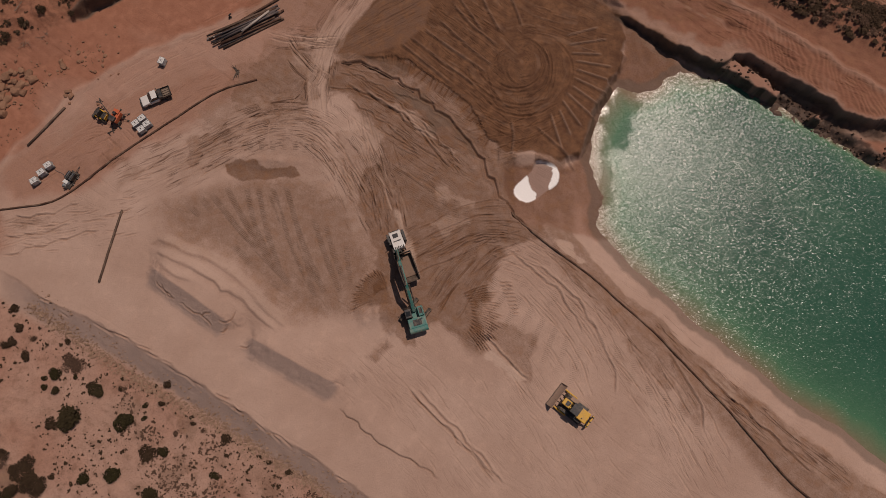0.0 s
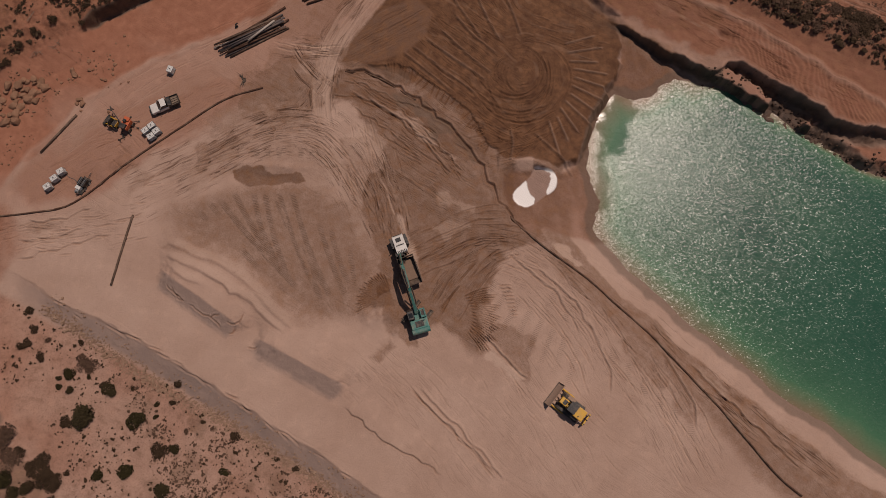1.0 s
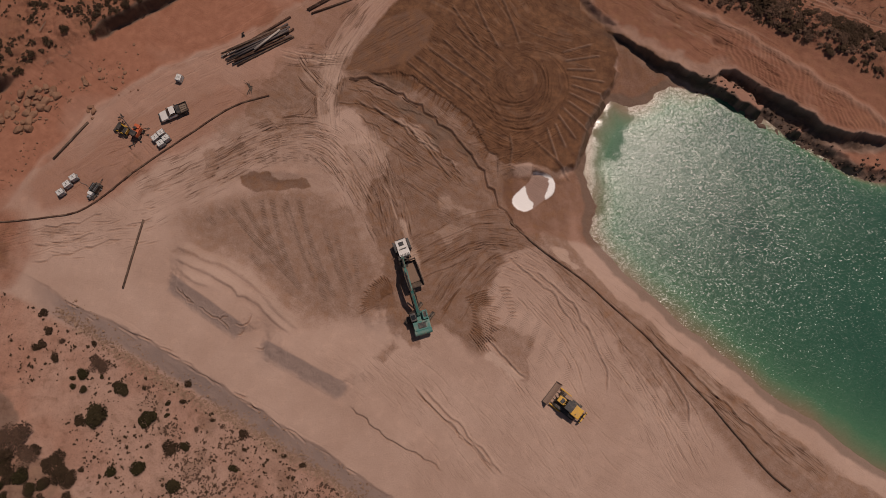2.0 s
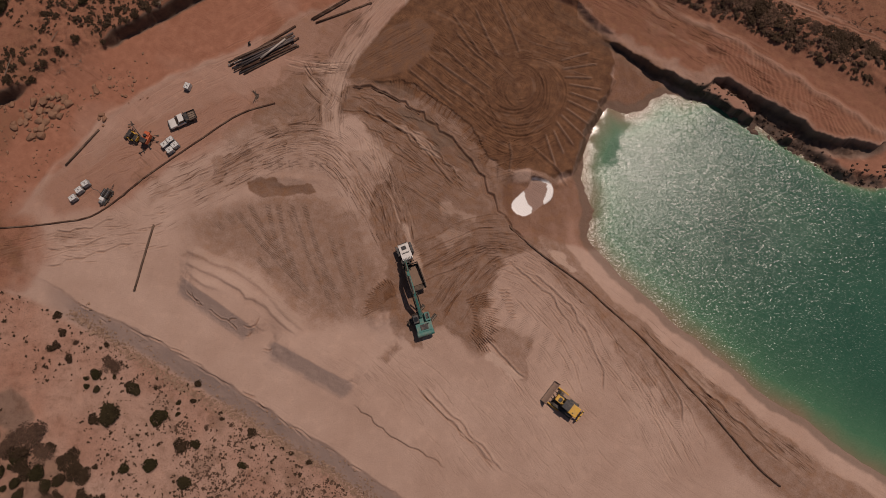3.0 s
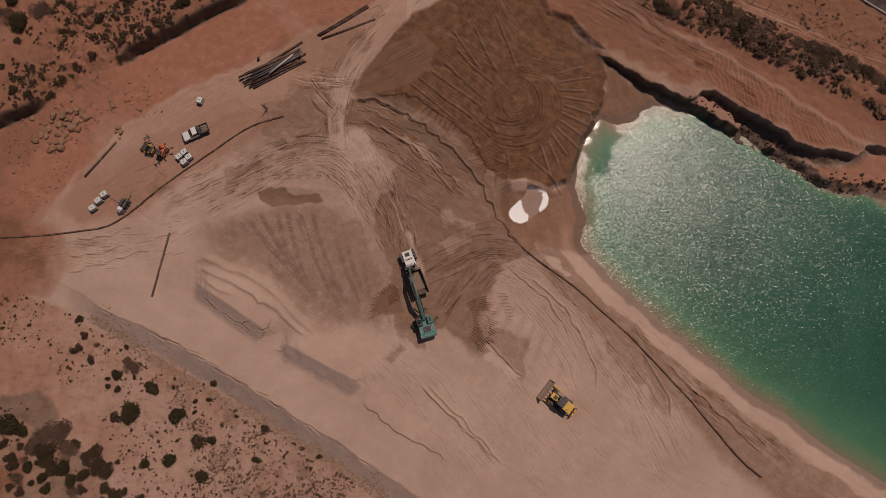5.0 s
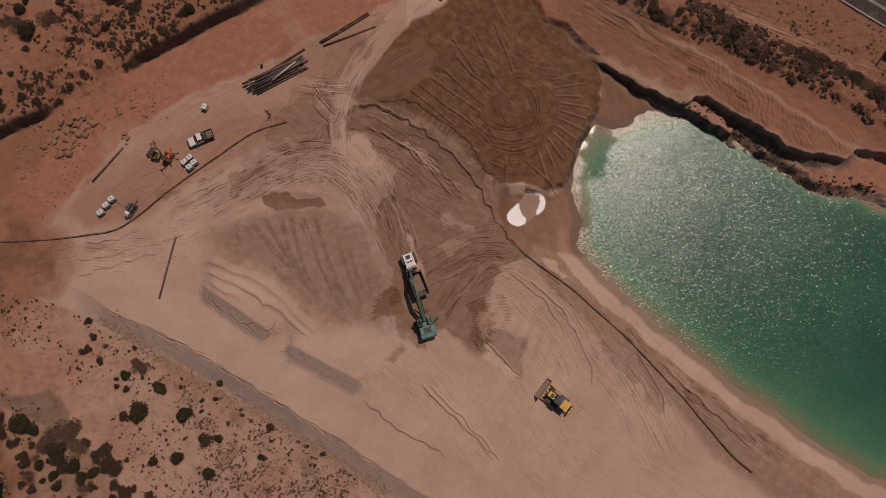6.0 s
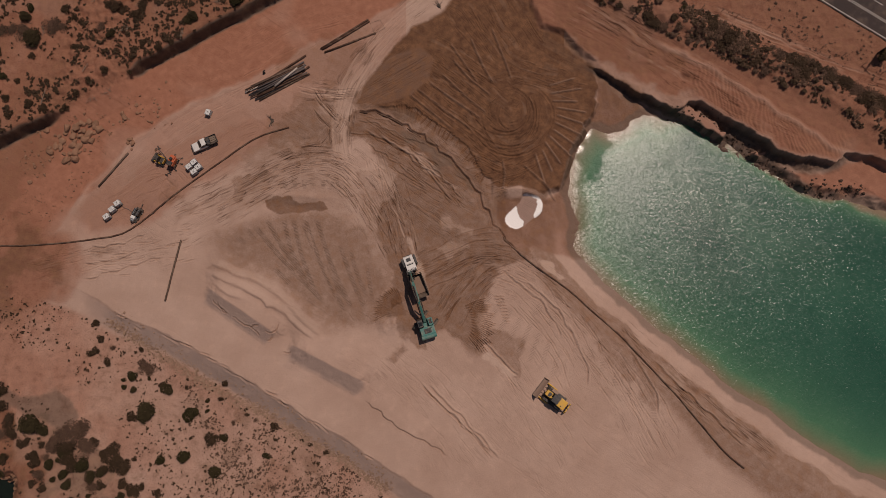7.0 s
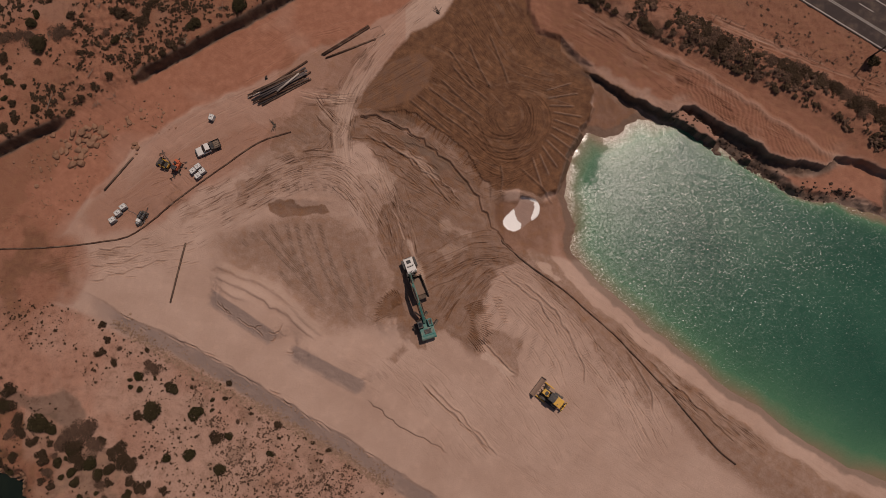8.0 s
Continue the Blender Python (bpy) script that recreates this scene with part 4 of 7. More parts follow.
# circling tracks and push lanes on the fill
for k in range(16):
    r = 2.0 + 0.42 * k
    a0 = rng.uniform(-190, -90) if k > 4 else rng.uniform(-300, -120)
    jx, jy, oval = rng.uniform(-0.7, 0.7), rng.uniform(-0.7, 0.7), rng.uniform(0.85, 1.15)
    ring = [(10.8 + jx + r * oval * math.cos(radians(a)), 47.6 + jy + r / oval * math.sin(radians(a))) for a in np.linspace(a0, a0 + rng.uniform(70, 190), 26)]
    rut(ring, 0.16, 0.09 + 0.06 * (k % 3 == 0), 0.8, 2.5, wet=0.06)
    if k % 3 == 1:
        lane(ring[::3], 0.45, 0.38)
for k in range(11):
    a = radians(-58 + 9.2 * k)
    r0, r1 = 8.6 + rng.uniform(0, 0.8), 14.0 + rng.uniform(-0.5, 1.5)
    p = [(10.8 + r0 * math.cos(a), 47.6 + r0 * math.sin(a)), (10.8 + r1 * math.cos(a - 0.12), 47.6 + r1 * math.sin(a - 0.12))]
    rut(curve(p, 1.0), 0.17, -0.20, 0.2, 0.8, pale=0.22)
    rut([(x - 0.5, y - 0.35) for x, y in curve(p, 1.0)], 0.2, 0.08, 0.2, 0.8)
marks([(-9.22, 54.76), (-2.94, 49.36), (4.92, 42.68), (9.16, 38.04)], 5.0, 30, 0.12, 0.09, (4, 12), wet=0.04, score=0.5)
marks([(-2.1, 58.71), (5.04, 53.72), (11.99, 47.87)], 4.0, 24, 0.12, 0.09, (3, 9), wet=0.04, score=0.5)
marks([(12.22, 56.66), (18.39, 54.85), (26.26, 52.66)], 3.2, 26, 0.14, -0.15, (3, 8), pale=0.06, score=0.5)
marks([(4.82, 33.95), (11.68, 36.2), (18.68, 40.32)], 3.0, 30, 0.13, 0.15, (3, 8), wet=0.04, score=0.5)
marks([(-0.29, 38.06), (5.68, 34.85), (11.57, 31.7)], 2.6, 30, 0.13, 0.16, (2, 6), wet=0.04, score=0.5)
marks([(5.59, 73.78), (9.77, 65.41), (13.9, 58.37)], 4.5, 26, 0.12, 0.1, (3, 9), wet=0.04, score=0.5)
marks([(-5.58, 59.8), (0.83, 53.97), (7.13, 48.23)], 4.0, 24, 0.12, 0.09, (3, 9), wet=0.04, score=0.5)
marks([(-8, 60), (0, 56), (8, 51)], 4.5, 26, 0.117, 0.08, (3, 10), wet=0.042, score=0.5)
marks([(2, 70), (7, 63), (12, 57)], 4.0, 24, 0.12, 0.09, (4, 11), wet=0.042, score=0.5)
marks([(-3, 45), (4, 40), (12, 36)], 2.5, 36, 0.117, 0.138, (3, 8), wet=0.035, score=0.5)
for k in range(7):
    lane([(-10 + 3.2 * k, 62 - 1.9 * k), (-4 + 2.9 * k, 54.5 - 2.2 * k)], 0.5, 0.4)
# cross-barred passes of a tracked machine on the brown flat
for x0, y0, x1, y1, bend in ((-35.1, 26.4, -25.9, 16.3, -0.2), (-33.2, 27.8, -25.1, 16.0, -0.3), (-30.1, 27.8, -26.3, 17.4, -0.4), (-28.4, 27.8, -24.2, 14.6, -0.3), (-26.3, 27.8, -20.1, 13.2, -0.3), (-24.2, 27.8, -17.6, 11.5, -0.4), (-20.0, 23.3, -15.3, 11.5, -0.2),
                             (-18.1, 22.1, -14.8, 13.2, -0.2), (-15.0, 19.2, -14.0, 12.7, 0.0), (-31.5, 18.9, -28.3, 15.6, 0.0), (-26.6, 26.9, -18.2, 12.6, -0.5), (-28.7, 18.9, -22.7, 12.9, 0.0), (-37.0, 26.3, -34.7, 23.6, 0.0), (-38.6, 24.9, -36.4, 23.0, 0.0), (-22.6, 19.6, -18.9, 10.8, 0.0)):
    lane([(x0, y0), ((x0 + x1) / 2 + bend, (y0 + y1) / 2 + bend), (x1, y1)], 0.46, 1.0)
for k in range(6):
    lane([(-30 + 1.7 * k, 35.0), (-29.8 + 1.7 * k, 33.0)], 0.45, 0.9)
for k in range(9):
    lane([(-12 + 1.8 * k, 33.5 - 1.1 * k), (-8.5 + 1.5 * k, 27.5 - 1.0 * k)], 0.5, 0.45)
for k in range(8):
    lane([(7.5 + 1.6 * k, 14.5 - 1.4 * k), (3.5 + 1.9 * k, 9.0 - 1.5 * k)], 0.5, 0.4)
for k in range(10):
    lane([(16 + 2.0 * k, 13 - 2.1 * k), (14.5 + 2.2 * k, 9.5 - 2.1 * k)], 0.6, 0.3)
# combs of slew marks on both sides of the excavator
for k in range(21):
    a = radians(96 + 4.5 * k)
    rut([(-8.9 + r * math.cos(a + 0.08 * (r - 3)), 10.5 + r * math.sin(a + 0.08 * (r - 3))) for r in (1.6, 2.8, 3.8, 4.6 + 0.25 * (k % 3))], 0.10, 0.24, 0.9, 0.4, wet=0.40)
tint("wet", [(-13.61, 10.45), (-12.49, 13.72), (-10.24, 15.12), (-8.41, 13.31), (-7.12, 9.64), (-10.75, 9.64)], 0.82, 0.6, 0.4, 2, 151)
for k in range(27):
    a = radians(-40 + 2.9 * k)
    rut([(-1.0 + r * math.cos(a - 0.05 * (r - 7)), 8.6 + r * math.sin(a - 0.05 * (r - 7))) for r in (4.2 + 0.5 * (k % 2), 5.8, 7.0, 7.7 + (k % 4) * 0.35)], 0.09, 0.22, 0.9, 0.5, wet=0.32)
for k in range(9):
    x, y = 7.3 + 0.22 * k, 13.2 - 0.55 * k
    rut([(x, y), (x + 0.9, y + 0.12), (x + 1.9 - 0.1 * k, y + 0.05)], 0.09, 0.20, 0.9, 0.3, wet=0.25)
# a smooth graded patch on the fill, scored along its length
w, m = area([(-18.28, 48.98), (-15.48, 54.19), (-10.65, 58.63), (-5.24, 60.74), (-2.58, 58.14), (-3.75, 54.32), (-6.18, 51.61), (-10.53, 49.76), (-14.4, 48.96)], 0.3, 0.2, 2, 157)
H[w] = H_SMOOTH[w] + (H[w] - H_SMOOTH[w]) * (1 - 0.92 * m)
MASK["chain"][w] *= 1 - m
MASK["flow"][w] *= 1 - m
MASK["wet"][w] *= 1 - 0.10 * m
marks([(-18.09, 49.4), (-11.56, 53.32), (-3.27, 58.14)], 2.0, 34, 0.12, 0.07, (6, 14), score=0.4)
marks([(-14.49, 53.34), (-9.64, 56.91), (-4.74, 59.65)], 1.4, 20, 0.12, 0.06, (6, 14), score=0.4)
# straight blade edges across the fill
for k, pts in enumerate(([(-5.89, 52.23), (-0.85, 48.04), (4.69, 43.7)], [(-3.95, 53.69), (1.29, 49.68), (6.07, 46.14)], [(-1.21, 55.15), (3.04, 50.71), (7.05, 47.26)], [(0.76, 58.11), (4.05, 54.05), (7.89, 50.67)], [(-7.44, 51.2), (-2.78, 47.22), (0.67, 44.13)],
                          [(4.16, 62.61), (6.25, 57.22), (8.42, 52.97)], [(8.16, 64.76), (10.49, 58.25), (11.85, 54)], [(0.19, 61.56), (3.11, 57.03), (5.6, 52.99)], [(13.32, 37.61), (17.43, 33.64), (19.65, 30.7)], [(9.56, 38.63), (9.96, 35.65), (9.42, 32.71)])):
    line = curve(pts, 1.0)
    rut(line, 0.2, -0.22, 0.0, 1.0, pale=0.10)
    rut([(x - 0.32, y - 0.26) for x, y in line], 0.22, 0.10, 0.1, 1.0)
# gullied scarp above the ditch, cut by little runnels
SCARP = curve([(-13.91, 48.75), (-10.52, 49.03), (-8.39, 49.12), (-5.87, 48.07), (-2.78, 45.79), (0.48, 43.42), (2.94, 41.28), (4.81, 38.66), (6.09, 35.28), (8.06, 34.87)], 0.5)
w = window(SCARP, 5)
d, s, run = to_line(GX[w], GY[w], SCARP)
d = -d + 0.22 * rough(GX[w], GY[w], 1.2, 191)
below = smooth(-0.05, 0.25, d) * (1 - smooth(2.0, 4.5, d)) * smooth(0, 2, s) * smooth(0, 1, run - s)
H[w] -= 0.42 * below
MASK["wet"][w] *= 1 - 0.16 * below * smooth(-0.5, 0.3, rough(GX[w], GY[w], 2.0, 193))
for k in range(3, len(SCARP) - 3, 1):
    (ax, ay), (bx, by) = SCARP[k - 1], SCARP[k + 1]
    n = math.hypot(bx - ax, by - ay)
    ux, uy = (by - ay) / n, -(bx - ax) / n
    if k % 2 and rng.uniform() < 0.85:
        far, skew = rng.uniform(1.0, 2.6), rng.uniform(-0.1, 0.35)
        x, y = SCARP[k]
        rut([(x + ux * f + skew * f * (bx - ax) / n, y + uy * f + skew * f * (by - ay) / n) for f in (-0.15, far * 0.5, far)], 0.13, 0.22, 0.9, 0.3, wet=0.2)
# the ditch's wet bottom and broken crust beside it
for pts, amount in (([(-9.31, 44.19), (-6.81, 43.26), (-5.17, 42.34), (-5.65, 41.53), (-8.33, 42.36)], 0.5), ([(-5.84, 42.34), (-3.74, 42.53), (-2.59, 40.91), (-0.12, 39.09), (1.2, 37.48), (0.06, 36.89), (-1.65, 37.5), (-2.22, 36.31), (-2.97, 37.11), (-3.35, 39.31), (-5.17, 40.52)], 0.5),
                    ([(-12.46, 48.74), (-9.07, 48.92), (-6.16, 47.87), (-5.86, 45.6), (-7.98, 46.23), (-9.52, 46.04), (-10.5, 47.48)], 0.3), ([(1.48, 37.88), (4.36, 33.12), (3.6, 32.54), (2.49, 34.12), (0.62, 36.1)], 0.35)):
    tint("damp", pts, amount, 0.25, 0.5, 1.5, 195)
for pts in ([(-17.04, 45.88), (-14.33, 45.66), (-10.46, 43.79), (-7.57, 42.35), (-4.5, 41.53)], [(-18.71, 43.54), (-15.25, 43.42), (-11.38, 41.37)], [(-11.39, 42.38), (-8.32, 41.15), (-5.16, 39.12), (-2.78, 37.91)], [(-15.71, 46.69), (-12.42, 46.26), (-9.51, 45.01)], [(-9.46, 40.55), (-5.63, 37.92), (-1.84, 34.93), (0.97, 32.56)],
            [(-3.35, 35.73), (0.04, 33.34), (1.89, 30.8)], [(-4.68, 38.22), (-2.31, 36.12), (-1.28, 34.14)], [(-15.21, 41.59), (-9.43, 37.55), (-4.67, 33.17)]):
    # crack's shade and its sunlit edge are tinted in, besides the relief
    line = [(x + 0.2 * math.sin(2.1 * k), y + 0.2 * math.cos(1.7 * k)) for k, (x, y) in enumerate(curve(pts, 0.9))]
    rut(line, 0.085, 0.15, 0.1, 0.8, wet=0.25)
    rut([(x + 0.17, y + 0.17) for x, y in line], 0.10, -0.12, 0.1, 0.8, pale=0.15)
for pts, amount in (([(-17.74, 47.12), (-13.87, 46.89), (-11.44, 45.23), (-15.27, 44.64), (-17.99, 45.48)], -0.15), ([(-9.54, 47.27), (-6.15, 45.19), (-3.74, 43.14), (-7.58, 44.18), (-9.52, 45.83)], -0.2), ([(-10.43, 41.97), (-5.64, 39.72), (-3.73, 37.51), (-7.54, 39.33)], -0.2), ([(-2.3, 43.13), (1.23, 41.49), (2.54, 39.07), (0.07, 39.89), (-1.83, 41.71)], -0.2)):
    tint("wet", pts, amount, 0.4, 0.8, 1.8, 197)
# low terraces of pale sand behind the spoil banks
for pts, tall in (([(-42.6, 17.0), (-39.6, 14.5), (-35.8, 13.1)], 0.20), ([(-43.1, 18.1), (-39.9, 16.7), (-36.9, 15.4), (-33.1, 13.4), (-32.2, 12.2), (-30.9, 11.9), (-29.4, 10.4)], 0.40), ([(-43.0, 20.2), (-38.5, 18.0), (-34.7, 16.7), (-31.2, 14.6), (-28.5, 12.0), (-25.8, 9.2), (-22.5, 6.6)], 0.36), ([(-31.6, 12.6), (-29.0, 10.6), (-26.5, 8.1), (-23.44, 6.0)], 0.26)):
    line = curve(pts, 1.0)
    w = window(line, 6)
    d, s, run = to_line(GX[w], GY[w], line)
    d = d + 0.12 * rough(GX[w], GY[w], 1.6, 199)
    ends = smooth(0, 2.5, s) * smooth(0, 2.5, run - s)
    H[w] += tall * ends * np.interp(d, [-0.38, 0.0, 0.3, 3.0], [0, 1, 1, 0])
    # face away from the sun darkened, crest highlight paled, both in soil colour
    MASK["wet"][w] = np.clip(MASK["wet"][w] + 0.10 * ends * (d < 0) * smooth(-1.0, -0.6, d), 0, 1)
    MASK["pale"][w] = np.maximum(MASK["pale"][w], 0.35 * ends * smooth(0, 0.2, d) * (1 - smooth(0.9, 1.6, d)))
# cracked crust along the first bank's crest
for pts in ([(-42.1, 13.5), (-40.7, 12.0), (-39.0, 10.8)], [(-41.2, 13.0), (-40.1, 11.3), (-39.4, 10.6)], [(-38.4, 10.4), (-36.8, 9.3), (-34.7, 8.2), (-33.4, 7.0)], [(-35.3, 8.2), (-34.6, 8.7), (-33.5, 8.9)], [(-32.5, 7.9), (-31.3, 7.4), (-30.4, 8.3), (-30.2, 9.2)],
            [(-32.4, 6.0), (-31.6, 6.4), (-31.3, 7.0)], [(-29.8, 4.2), (-28.6, 3.9), (-27.9, 4.3)]):
    rut([(x + 0.12 * math.sin(2.3 * k + x), y + 0.12 * math.cos(1.9 * k + y)) for k, (x, y) in enumerate(curve(pts, 0.6))], 0.10, 0.22, 0.5, 0.6, wet=0.5)
# overlapping marks do not dig deeper than one blade or wheel
cut = H - H_SMOOTH
H[:] = np.where(np.abs(cut) > 0.12, H_SMOOTH + np.sign(cut) * (0.12 + 0.24 * np.tanh((np.abs(cut) - 0.12) / 0.24)), H)
# wind ripples on the northern strip
w = window([(45.24, 56.77), (74.11, 35.12)], 4)
d, s, run = to_line(GX[w], GY[w], curve([(42.9, 54.51), (53.04, 47.01), (63.08, 40.53), (74.24, 36.21)], 2))
rip = np.sin((s + 0.5 * d + 0.9 * rough(GX[w], GY[w], 4, 161)) * 6.2832 / 0.95 + d * 2.0)
H[w] += 0.075 * rip * np.exp(-(d / 4.2) ** 4) * smooth(0, 5, s) * smooth(0, 4, run - s) * smooth(0.4, 1.4, -north_d[w]) * (0.5 + 0.5 * smooth(-0.6, 0.4, rough(GX[w], GY[w], 6, 163)))
# scratches end where two directions meet, and are fewer on the dry floor
def seams(field, jump):
    s = np.zeros(field.shape, bool)
    a, b = np.abs(np.diff(field, axis=0)) > jump, np.abs(np.diff(field, axis=1)) > jump
    s[1:] |= a
    s[:-1] |= a
    s[:, 1:] |= b
    s[:, :-1] |= b
    return s


MASK["flow"][:] = np.clip(MASK["flow"], 0, 1)
MASK["flow"][seams(MASK["flow_id"], 0.5)] = 0
MASK["chain"][seams(MASK["along"], 0.6)] = 0
MASK["flow"] *= 0.78 + 0.22 * smooth(0.15, 0.5, MASK["wet"])
# rubble of the scrub and the cut
H += 0.05 * MASK["scrub"] * rough(GX, GY, 0.9, 171, 2) + 0.10 * SLOPE_IN * np.clip(rough(GX, GY, 1.2, 173, 3), 0.1, 2) * smooth(1.4, 3.0, shoulder)
H += 0.28 * gentle * NW_IN * rough(GX, GY, 1.1, 175, 2)


def sheet(name, xs, ys, z, material, masks):
    ny, nx = z.shape
    gx, gy = np.meshgrid(xs, ys)
    co = np.stack([gx, gy, z], -1).astype(np.float32).reshape(-1)
    me = bpy.data.meshes.new(name)
    me.vertices.add(nx * ny)
    me.vertices.foreach_set("co", co)
    i = np.arange(nx * ny).reshape(ny, nx)
    quads = np.stack([i[:-1, :-1], i[:-1, 1:], i[1:, 1:], i[1:, :-1]], -1).reshape(-1, 4)
    return me, quads, material, masks


def close_sheet(me, quads, material, masks):
    n = len(quads)
    me.loops.add(n * 4)
    me.loops.foreach_set("vertex_index", quads.reshape(-1).astype(np.int32))
    me.polygons.add(n)
    me.polygons.foreach_set("loop_start", np.arange(0, n * 4, 4, dtype=np.int32))
    me.polygons.foreach_set("use_smooth", np.ones(n, dtype=bool))
    me.update(calc_edges=True)
    for key, values in masks.items():
        me.attributes.new(key, "FLOAT", "POINT").data.foreach_set("value", values.astype(np.float32).reshape(-1))
    me.materials.append(material)
    return me


def height_at(x, y):
    """The ground's height at a place."""
    j, i = np.searchsorted(XS, x) - 1, np.searchsorted(YS, y) - 1
    u, v = (x - XS[j]) / (XS[j + 1] - XS[j]), (y - YS[i]) / (YS[i + 1] - YS[i])
    return float((H[i, j] * (1 - u) + H[i, j + 1] * u) * (1 - v) + (H[i + 1, j] * (1 - u) + H[i + 1, j + 1] * u) * v)


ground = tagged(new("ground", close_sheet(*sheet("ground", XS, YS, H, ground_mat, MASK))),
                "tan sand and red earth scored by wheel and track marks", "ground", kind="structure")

# ---- water ----
def pool_of(name, lo_x, hi_x, lo_y, hi_y, step, z, label, look_of):
    xs, ys = np.arange(lo_x, hi_x + step, step), np.arange(lo_y, hi_y + step, step)
    gx, gy = np.meshgrid(xs, ys)
    d = outside(gx, gy, POND) + 0.8 * rough(gx, gy, 6, 181)
    side = smooth(50, 58, gx * 0.538 + gy * 0.843) * smooth(40, 46, gx)
    masks = {"shallow": np.clip(np.exp(-np.clip(-d, 0, 99) / (4.4 - 3.2 * side)), 0, 1),
             "calm": smooth(3.4, 2.2, np.hypot(((gx - 27.4) - 0.30 * (gy - 39.6)) / 1.0, (gy - 39.6) / 1.9) + 1.5 * rough(gx, gy, 2.6, 183, 5))}
    strip, _, _ = to_line(gx, gy, [(23.6, 38.6), (24.8, 42.2), (26.2, 44.8)])
    lee, _, _ = to_line(gx, gy, [(25.2, 38.5), (24.4, 34.5), (24.0, 26.8)])
    masks["calm"] = np.maximum(masks["calm"], 0.75 * smooth(1.5, 0.5, np.abs(lee) + 0.7 * rough(gx, gy, 1.8, 189)) * (gy < 40) * (gy > 25))
    masks["slick"] = np.exp(-(strip / 1.0) ** 2) * smooth(-0.5, 0.4, rough(gx, gy, 1.6, 185))
    masks["slick"] = np.maximum(masks["slick"], 0.28 * (1 - smooth(5, 24, np.hypot(gx - 29, gy - 41) + 2.5 * rough(gx, gy, 6, 187))))
    me, quads, m, k = sheet(name, xs, ys, np.full(gx.shape, z), look_of, masks)
    return tagged(new(name, close_sheet(me, quads, m, k)), label, "water", kind="structure")


pool_of("water", 18, 150, -70, 62, 0.45, WATER_Z, "green rippled water of the flooded pit", water_mat)
pool_of("water_cove", -140, -58, -70, -8, 2.0, -4.9, "dark green water below the red rocks", cove_mat)

# ---- small builders ----
def part(name, bm, material, parent=None, label="", at=None, smooth_faces=False):
    me = bpy.data.meshes.new(name)
    bm.normal_update()
    bm.to_mesh(me)
    bm.free()
    if smooth_faces:
        for p in me.polygons:
            p.use_smooth = True
    for m in material if isinstance(material, (list, tuple)) else (material,):
        me.materials.append(m)
    ob = new(name, me)
    ob.parent = parent
    if at is not None:
        ob.matrix_basis = at
    if label:
        tagged(ob, label)
    return ob


def share(ob, parent, at, name=None):
    """Another piece on the same mesh."""
    o = new(name or ob.name.split(".")[0], ob.data)
    o.parent, o.matrix_basis = parent, at
    if "label" in ob:
        o["label"] = ob["label"]
    return o


def thing(name, x, y, turn, label, category, group="", z=None, kind=""):
    e = new(name)
    e.matrix_basis = pose(x, y, height_at(x, y) if z is None else z, 0, 0, turn)
    return tagged(e, label, category, group, kind)


def add_box(bm, size, at=(0, 0, 0), turn=(0, 0, 0), bevel=0.0, taper=None):
    """A box by size and centre; taper narrows its top in x and y."""
    m = pose(*at, *turn) @ Matrix.Diagonal((*size, 1))
    made = bmesh.ops.create_cube(bm, size=1.0)["verts"]
    if taper:
        for v in made:
            if v.co.z > 0:
                v.co.x, v.co.y = v.co.x * taper[0], v.co.y * taper[1]
    bmesh.ops.transform(bm, matrix=m, verts=made)
    if bevel:
        edges = list({e for v in made for e in v.link_edges})
        bmesh.ops.bevel(bm, geom=edges, offset=bevel, segments=2, affect="EDGES", profile=0.6)
    return bm


def box(size, at=(0, 0, 0), turn=(0, 0, 0), bevel=0.03, taper=None):
    return add_box(bmesh.new(), size, at, turn, bevel, taper)


def add_rod(bm, a, b, r, r2=None, sides=10, caps=True):
    a, b = Vector(a), Vector(b)
    m = Matrix.Translation((a + b) / 2) @ (b - a).to_track_quat("Z", "Y").to_matrix().to_4x4()
    bmesh.ops.create_cone(bm, cap_ends=caps, segments=sides, radius1=r, radius2=r if r2 is None else r2, depth=(b - a).length, matrix=m)
    return bm


def rod(a, b, r, r2=None, sides=10):
    return add_rod(bmesh.new(), a, b, r, r2, sides)


def extrude(profile, width, axis="y", bevel=0.02):
    """A side profile in x and z given width across y."""
    bm = bmesh.new()
    left = [bm.verts.new((x, -width / 2, z)) for x, z in profile]
    face = bm.faces.new(left)
    out = bmesh.ops.extrude_face_region(bm, geom=[face])["geom"]
    bmesh.ops.translate(bm, vec=(0, width, 0), verts=[v for v in out if isinstance(v, bmesh.types.BMVert)])
    bmesh.ops.recalc_face_normals(bm, faces=bm.faces)
    if bevel:
        bmesh.ops.bevel(bm, geom=list(bm.edges), offset=bevel, segments=1, affect="EDGES")
    return bm


